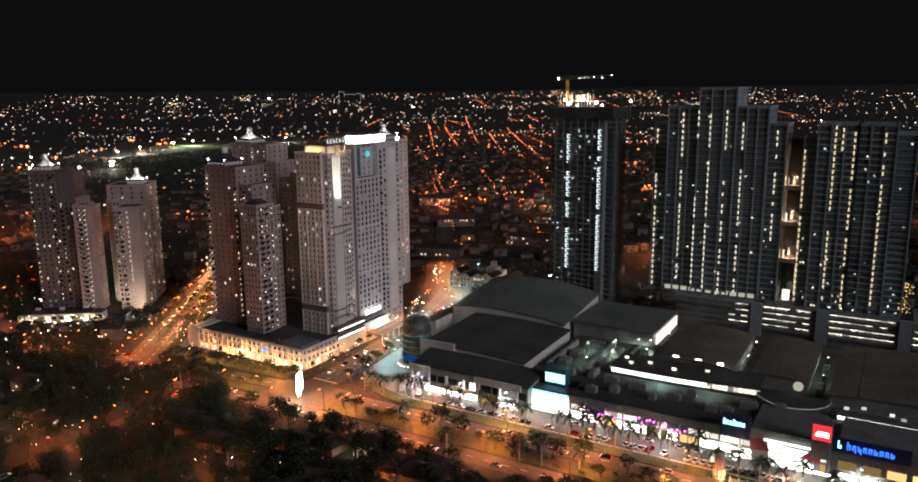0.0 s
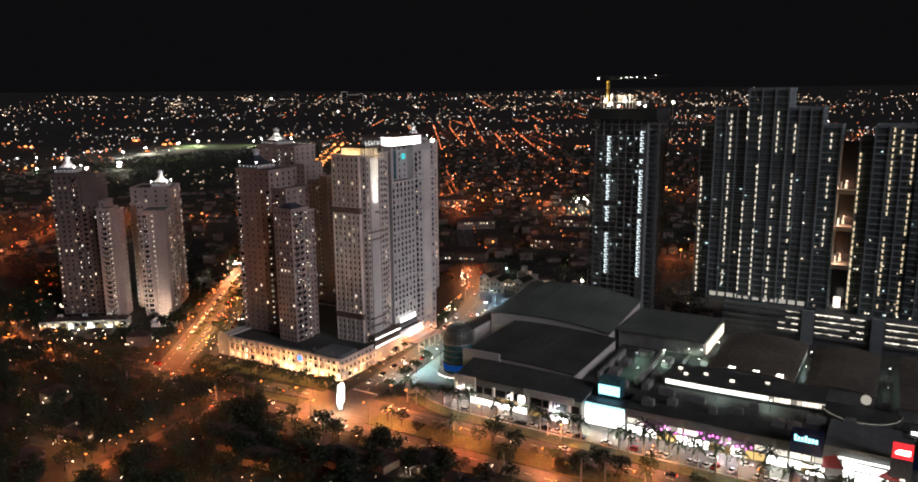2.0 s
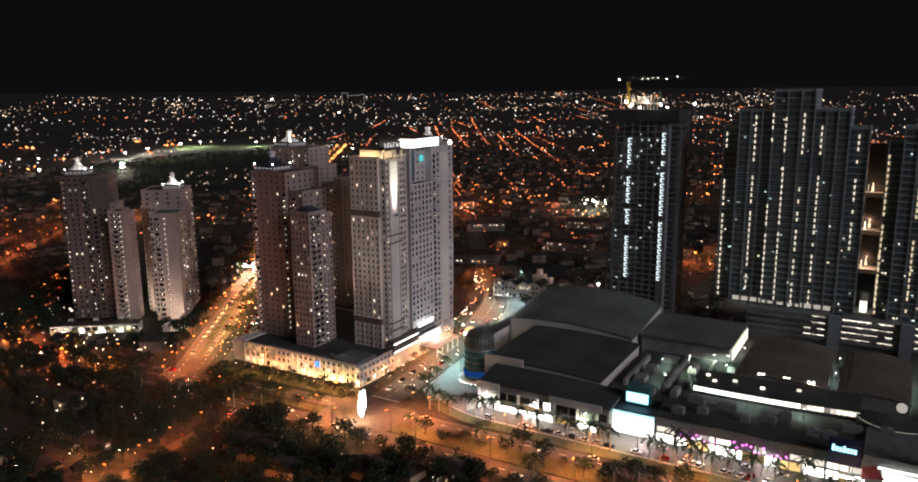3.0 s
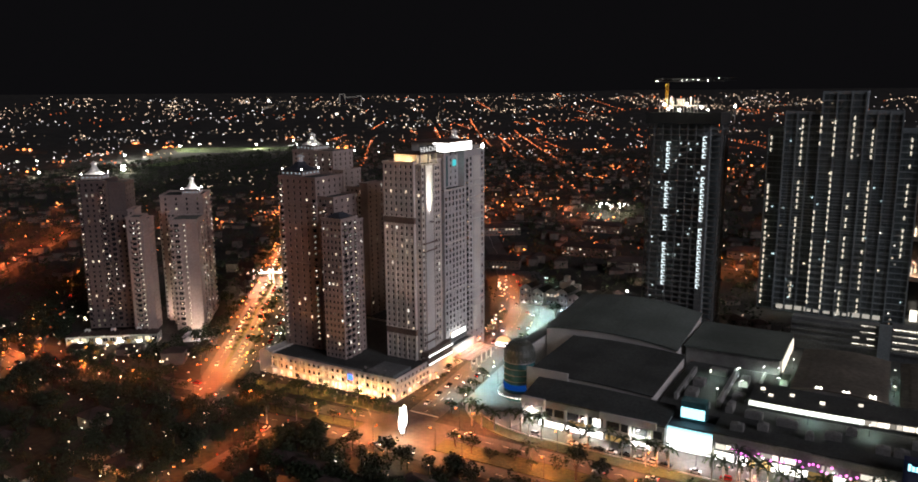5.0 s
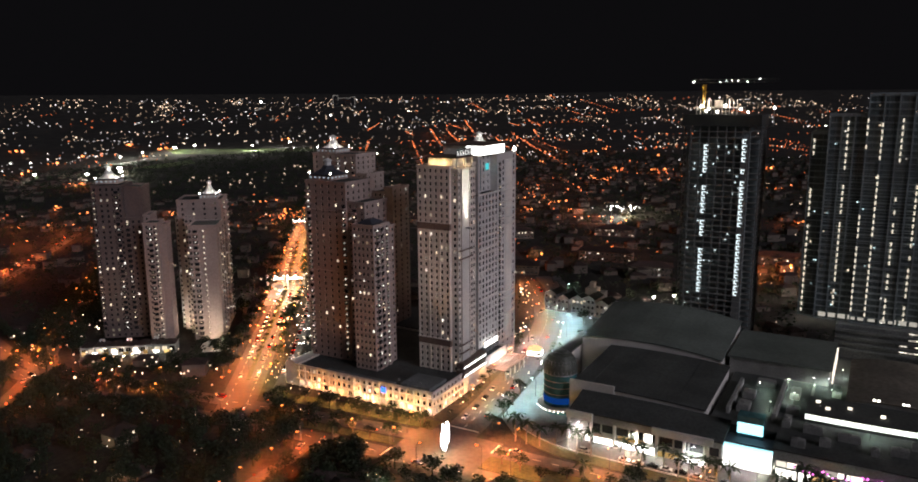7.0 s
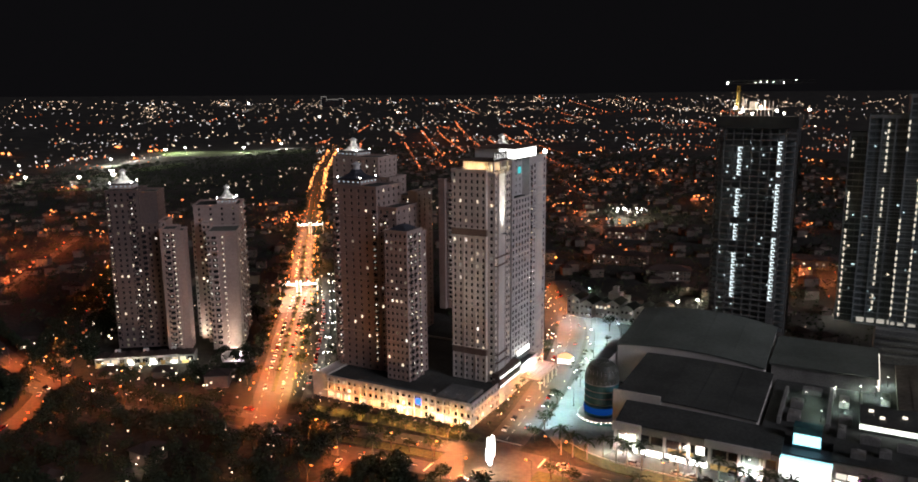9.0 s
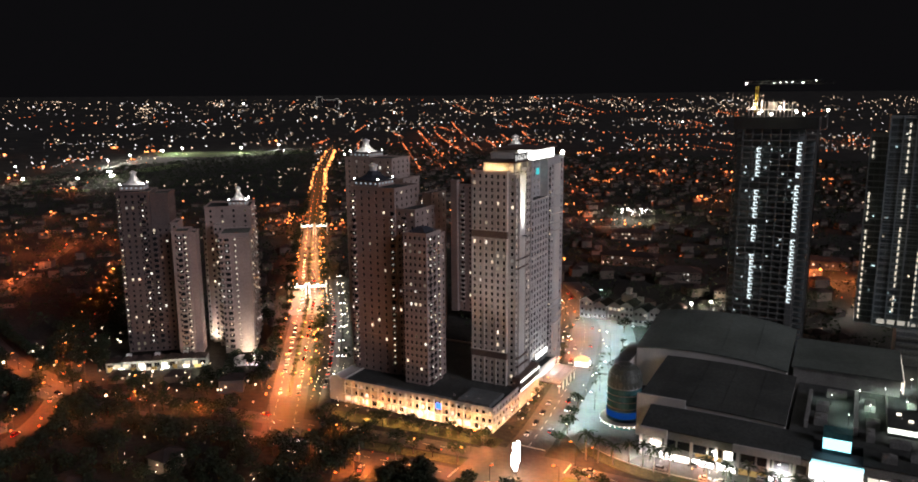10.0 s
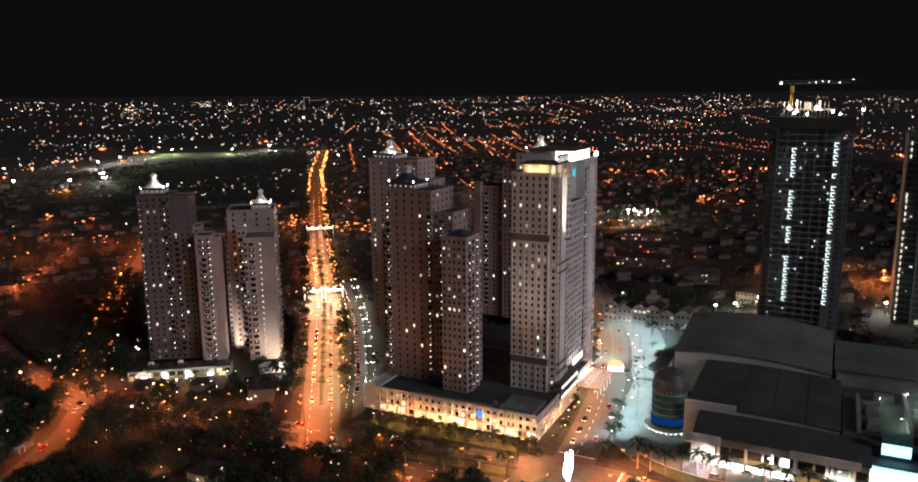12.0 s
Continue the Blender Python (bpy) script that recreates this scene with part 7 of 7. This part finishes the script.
places = []
for x, y, h in along(MEDIAN, 9, 0, 130):
    places.append((x, y + tr.uniform(-3.5, 3.5)))
for x, y, h in along(MEDIAN_WEST, 9, 0, 3) + along(BOUL, 9, 12.5, 45)[:80] + along(BOUL, 15, -12.0, 60)[:45]:
    places.append((x + tr.uniform(-1.5, 1.5), y + tr.uniform(-1.5, 1.5)))
for x, y, h in along([(-256, 270), (-300, 268.5), (-345, 261)], 5, 0, 2) + along([(-258, 275), (-300, 274), (-340, 268)], 7, 0, 5) + along([(-258, 272.5), (-300, 271.5), (-342, 265)], 6, 0, 3) + along(STREET, 10, 10.5, 40)[:16] + along(STREET, 14, -10.5, 34)[:4] + [(-232, 372, 0), (-236, 396, 0), (-244, 424, 0), (-228, 404, 0), (-250, 447, 0), (-236, 452, 0), (-226, 430, 0)]:
    places.append((x + tr.uniform(-1.2, 1.2), y + tr.uniform(-1.2, 1.2)))
for pts, off in ((FAR_LANE, 7.5), (FAR_LANE, -8.5), (NEAR_LANE, 7.5), (NEAR_LANE, -7.5), (WEST, 12), (WEST, -15), (LANE, 10), (LANE, -14), (FAR_LANE, 12), (NEAR_LANE, 12)):
    for x, y, h in along(pts, 6.0, off, tr.uniform(0, 8)):
        if -620 < x < (-300 if pts is not WEST and pts is not LANE else 0) and (pts is WEST or clear(x, y, 0.4)) and not (pts is LANE and tr.random() < 0.3):
            places.append((x + tr.uniform(-1.5, 1.5), y + tr.uniform(-1.5, 1.5)))
for x, y, h in along(WEST, 5.0, 5.2, 90) + along(WEST, 5.5, -5.6, 84) + along(WEST, 8, 0.5, 120):
    if 228 < y < 420 and tr.random() < 0.75:
        places.append((x + tr.uniform(-1.6, 1.6), y + tr.uniform(-1.6, 1.6)))
for i in range(5200):
    x, y = tr.uniform(-620, 20), tr.uniform(110, 236)
    if clear(x, y, 2.5):
        places.append((x, y))
    if len(places) > 1780:
        break
for i in range(60):
    x, y = tr.uniform(-280, -130), tr.uniform(186, 236)
    if clear(x, y, 2):
        places.append((x, y))
for i in range(420):
    a, r = tr.uniform(0, 2 * math.pi), tr.uniform(24, 75)
    x, y = -465 + r * math.cos(a), 300 + r * math.sin(a)
    if clear(x, y, 2) and len(places) < 2000:
        places.append((x, y))
def beside(x, y, a, b):
    """How far a place lies from a straight stretch."""
    dx, dy = b[0] - a[0], b[1] - a[1]
    k = max(0, min(1, ((x - a[0]) * dx + (y - a[1]) * dy) / (dx * dx + dy * dy)))
    return math.hypot(x - a[0] - k * dx, y - a[1] - k * dy)


places = [(x, y) for x, y in places if beside(x, y, (-475, 249), (-434, 280)) > 13 and not (-500 < x < -300 and beside(x, y, (-500, 240), (-300, 262)) < 16 and tr.random() < 0.45)]
for x, y in places[:230]:
    k = 0.62 if y > 262 and x < -255 and x > -350 else 1.0
    copy_thing(tr.choice(TREES), pose(x, y, 0, 0, 0, tr.uniform(0, 360)) @ Matrix.Diagonal((*[k * tr.uniform(0.75, 1.25)] * 3, 1)))
for x, y, h in along(BOUL, 7.5, 0, 70)[:46]:
    copy_thing(tr.choice(TREES), pose(x + tr.uniform(-0.4, 0.4), y + tr.uniform(-0.4, 0.4), 0.2, 0, 0, tr.uniform(0, 360)) @ Matrix.Diagonal((*[tr.uniform(0.35, 0.55)] * 3, 1)))["label"] = "small clipped tree on the boulevard median"
for m_ in TREES + PALMS:
    for o in (*m_.children_recursive, m_):
        bpy.data.objects.remove(o)
woods = Shape()
rest = Shape()
for x, y in places[230:]:
    h = tr.uniform(6, 11.5)
    for _ in range(5):
        leaf_clump(rest, x + tr.uniform(-1.8, 1.8), y + tr.uniform(-1.8, 1.8), h * tr.uniform(0.45, 0.8), h * 0.28, 40, tr)
    rest.tube((x, y, -0.2), (x, y, h * 0.6), 0.25, 0.12, 5)
solid("tree_belt", rest, [LEAF], "dark belt of leafy trees among the houses", "trees", kind="stuff")
wr = random.Random(12)
for i in range(19000):
    x, y = wr.uniform(-1500, 180), wr.uniform(240, 1800)
    if clear(x, y, 3) and math.hypot(x, y) > 400 and not (x > -560 and y < 300):
        h = wr.uniform(5, 11)
        leaf_clump(woods, x, y, h * 0.65 + rise(x, y), h * 0.5, 12, wr)
solid("far_woods", woods, [LEAF], "dark tree crowns between the far houses", "trees", kind="stuff")

# ---- monument on the verge, balustrade, shrubs ----
mon = thing("monument", -50.3, 274.9, 0.2, 10, "tiered pink stone monument lit orange on the verge", "monument")
s = Shape()
s.turned(0, 0, [(2.6, 0), (2.6, 0.6), (2.0, 0.7), (1.9, 3.4), (2.2, 3.5), (2.2, 3.9)], 8)
part("base", s, [ROSE], mon)
s = Shape()
s.turned(0, 0, [(1.7, 3.9), (1.5, 6.2), (2.0, 6.4), (2.1, 7.6), (1.6, 8.6), (0.8, 9.3), (0.2, 9.8)], 8)
part("shaft", s, [ROSE], mon)
for k in range(8):
    s = Shape()
    s.tube((2.0 * math.cos(k * 0.785), 2.0 * math.sin(k * 0.785), 0.7), (1.9 * math.cos(k * 0.785), 1.9 * math.sin(k * 0.785), 3.5), 0.28, 0.24, 6)
    part("pilaster", s, [PALE], mon)
ob = new("monument_lamp", lamp_light("monument_lamp", "POINT", (1.0, 0.4, 0.16), 2600, 0.3))
ob.parent, ob.matrix_basis = mon, pose(1.5, -4.5, 1.0)
bal = thing("balustrade", -46, 273.2, 0.2, 4, "low pale stone balustrade with posts along the verge", "balustrade")
s = Shape()
s.box(0, 18, -0.2, 0.2, 0, 0.5)
s.box(0, 18, -0.25, 0.25, 0.95, 1.15)
part("rail", s, [PALE], bal)
for k in range(7):
    s = Shape()
    s.box(k * 3 - 0.35, k * 3 + 0.35, -0.35, 0.35, 0, 1.5)
    s.turned(k * 3, 0, [(0.3, 1.5), (0.34, 1.75), (0.1, 2.1)], 8)
    part("post", s, [PALE], bal)
for k in range(34):
    x = -128 + k * 3.9 + tr.uniform(-1.4, 1.4)
    s = Shape()
    leaf_clump(s, 0, 0, 0.7, tr.uniform(0.9, 1.9), 60, tr)
    solid("shrub", s, [LEAF], "round dark shrub on the grass beside the road", "shrub", "shrubs", x=x, y=tr.choice((257.5, 256, 272.6, 250.8)) + tr.uniform(-0.8, 0.8), z=0.2)
lt = thing("tree", 6, 441, 27.8, 0, "tree wrapped in warm fairy lights on the deck", "tree", "lit trees")
s, c, f_ = Shape(), Shape(), Shape()
s.tube((0, 0, 0), (0, 0, 6), 0.4, 0.2, 7)
for k in range(9):
    q = (tr.uniform(-4.5, 4.5), tr.uniform(-3, 3), 4 + k * 1.6)
    s.tube((0, 0, 3 + k * 0.4), q, 0.14, 0.05, 5)
    leaf_clump(c, *q, 2.4, 60, tr)
    for _ in range(12):
        e = Vector(q) + Vector((tr.uniform(-2.4, 2.4), tr.uniform(-2.6, -1.6), tr.uniform(-1.8, 2.2)))
        f_.box(e.x - 0.16, e.x + 0.16, e.y - 0.16, e.y + 0.16, e.z - 0.16, e.z + 0.16)
part("trunk", s, [BARK], lt)
part("crown", c, [LEAF], lt)
part("fairy_lights", f_, [glow("fairy_light", (1.0, 0.66, 0.26), 2.2, 1, False, 1.2)], lt, "warm fairy lights")

# ---- cars ----
cr_ = random.Random(9)


def car_model(paint, van):
    t = thing("car", 0, 0, -110, 0, "", "car", "cars")
    s = Shape()
    L, W = (4.5, 1.75)
    h = 0.95 if not van else 1.1
    prof = [(-L / 2, 0.32), (L / 2, 0.32), (L / 2, 0.7), (L / 2 - 0.25, 0.86), (L * 0.22, h), (-L / 2 + 0.1, h), (-L / 2, 0.8)]
    for sd in (-1, 1):
        q = [(x, sd * W / 2, z) for x, z in prof]
        s.poly(q if sd < 0 else q[::-1])
    for (x0, z0), (x1, z1) in zip(prof, prof[1:] + prof[:1]):
        s.poly([(x1, -W / 2, z1), (x0, -W / 2, z0), (x0, W / 2, z0), (x1, W / 2, z1)])
    part("body", s, [paint], t)
    s = Shape()
    k = h
    top_ = h + 0.62
    b0, b1 = (-L * 0.46, L * 0.26) if van else (-L * 0.34, L * 0.22)
    c0, c1 = (-L * 0.44, L * 0.12) if van else (-L * 0.2, L * 0.05)
    a = [(b0, -W / 2 + 0.06, k), (b1, -W / 2 + 0.06, k), (b1, W / 2 - 0.06, k), (b0, W / 2 - 0.06, k)]
    b = [(c0, -W / 2 + 0.2, top_), (c1, -W / 2 + 0.2, top_), (c1, W / 2 - 0.2, top_), (c0, W / 2 - 0.2, top_)]
    for i in range(4):
        j = (i + 1) % 4
        s.poly([a[i], a[j], b[j], b[i]], 0)
    part("cabin_glass", s, [GLASS], t)
    s = Shape()
    s.box(c0, c1, -W / 2 + 0.18, W / 2 - 0.18, top_, top_ + 0.05)
    part("roof", s, [paint], t)
    for x in (-L * 0.31, L * 0.31):
        for sd in (-1, 1):
            s = Shape()
            s.tube((x, sd * (W / 2 - 0.2), 0.32), (x, sd * (W / 2 + 0.02), 0.32), 0.32, 0.32, 10)
            part("wheel", s, [RUBBER], t)
    return t


def lights_on(t):
    for sd in (-1, 1):
        s = Shape()
        s.box(2.22, 2.3, sd * 0.6 - 0.22, sd * 0.6 + 0.22, 0.5, 0.82)
        part("headlight", s, [G_HEAD], t)
        s = Shape()
        s.box(-2.32, -2.24, sd * 0.62 - 0.2, sd * 0.62 + 0.2, 0.6, 0.86)
        part("tail_light", s, [G_TAIL], t)


NAMES = ["white", "silver grey", "black", "dark red", "beige"]
PARKED = [(car_model(p, k % 2), "parked %s car with dark windows" % NAMES[k]) for k, p in enumerate(CARS)]
MOVING = [(car_model(p, k % 2), "%s car driving with its lights on" % NAMES[k]) for k, p in enumerate(CARS)]
for t, _ in MOVING:
    lights_on(t)


def put_car(models, x, y, z, turn):
    t, lab = cr_.choices(models, (4, 2, 2, 1, 2))[0]
    copy_thing(t, pose(x, y, z, 0, 0, turn))["label"] = lab


x = -104.0
while x < 20:
    if cr_.random() < 0.86:
        put_car(PARKED, x, 282.6, 0.12, 90 + cr_.choice((0, 180)) + cr_.uniform(-6, 6) - 25)
    x += 3.1
x = -190.0
while x < -108:
    if cr_.random() < 0.6:
        put_car(PARKED, x, 281.8, 0.12, cr_.choice((0, 180)) + cr_.uniform(-3, 3))
    x += 5.6
x = -186.0
while x < 10:
    if cr_.random() < 0.4:
        put_car(MOVING if cr_.random() < 0.3 else PARKED, x, 290.6, 0.12, cr_.choice((0, 180)) + cr_.uniform(-3, 3))
    x += 6.5
for x, y, h in along(FAR_LANE, 21, 0, 20):
    if -480 < x < 20 and cr_.random() < 0.5:
        put_car(MOVING, x + cr_.uniform(-6, 6), y + cr_.choice((-2.4, 2.2)), 0.15, h)
for x, y, h in along(NEAR_LANE, 23, 0, 20):
    if -480 < x < 20 and cr_.random() < 0.5:
        put_car(MOVING, x + cr_.uniform(-6, 6), y + cr_.choice((-2.4, 2.2)), 0.15, h + 180)
for k, (x, y, h) in enumerate(along(BOUL, 10, 4.4, 40)[:36]):
    if cr_.random() < 0.55:
        put_car(MOVING, x, y, 0.15, h + 180)
for k, (x, y, h) in enumerate(along(BOUL, 8.5, -4.4, 46)[:38]):
    if cr_.random() < 0.6:
        put_car(MOVING, x, y, 0.15, h)
for k, (x, y, h) in enumerate(along(STREET, 12, 4.2, 40)[:24]):
    if cr_.random() < 0.45:
        put_car(MOVING, x, y, 0.15, h + 180)
for k, (x, y, h) in enumerate(along(STREET, 12, -4.2, 46)[:24]):
    if cr_.random() < 0.4:
        put_car(MOVING, x, y, 0.15, h)
for k, (x, y, h) in enumerate(along(SERVICE, 6, 1.6, 30)[:30]):
    put_car(PARKED if k % 3 else MOVING, x, y, 0.15, h)
for k, (x, y, h) in enumerate(along(WEST, 40, 2, 30)[:8] + along(LANE, 45, 1.5, 20)):
    put_car(MOVING, x, y, 0.15, h)
for t, _ in PARKED + MOVING:
    for o in (*t.children_recursive, t):
        bpy.data.objects.remove(o)
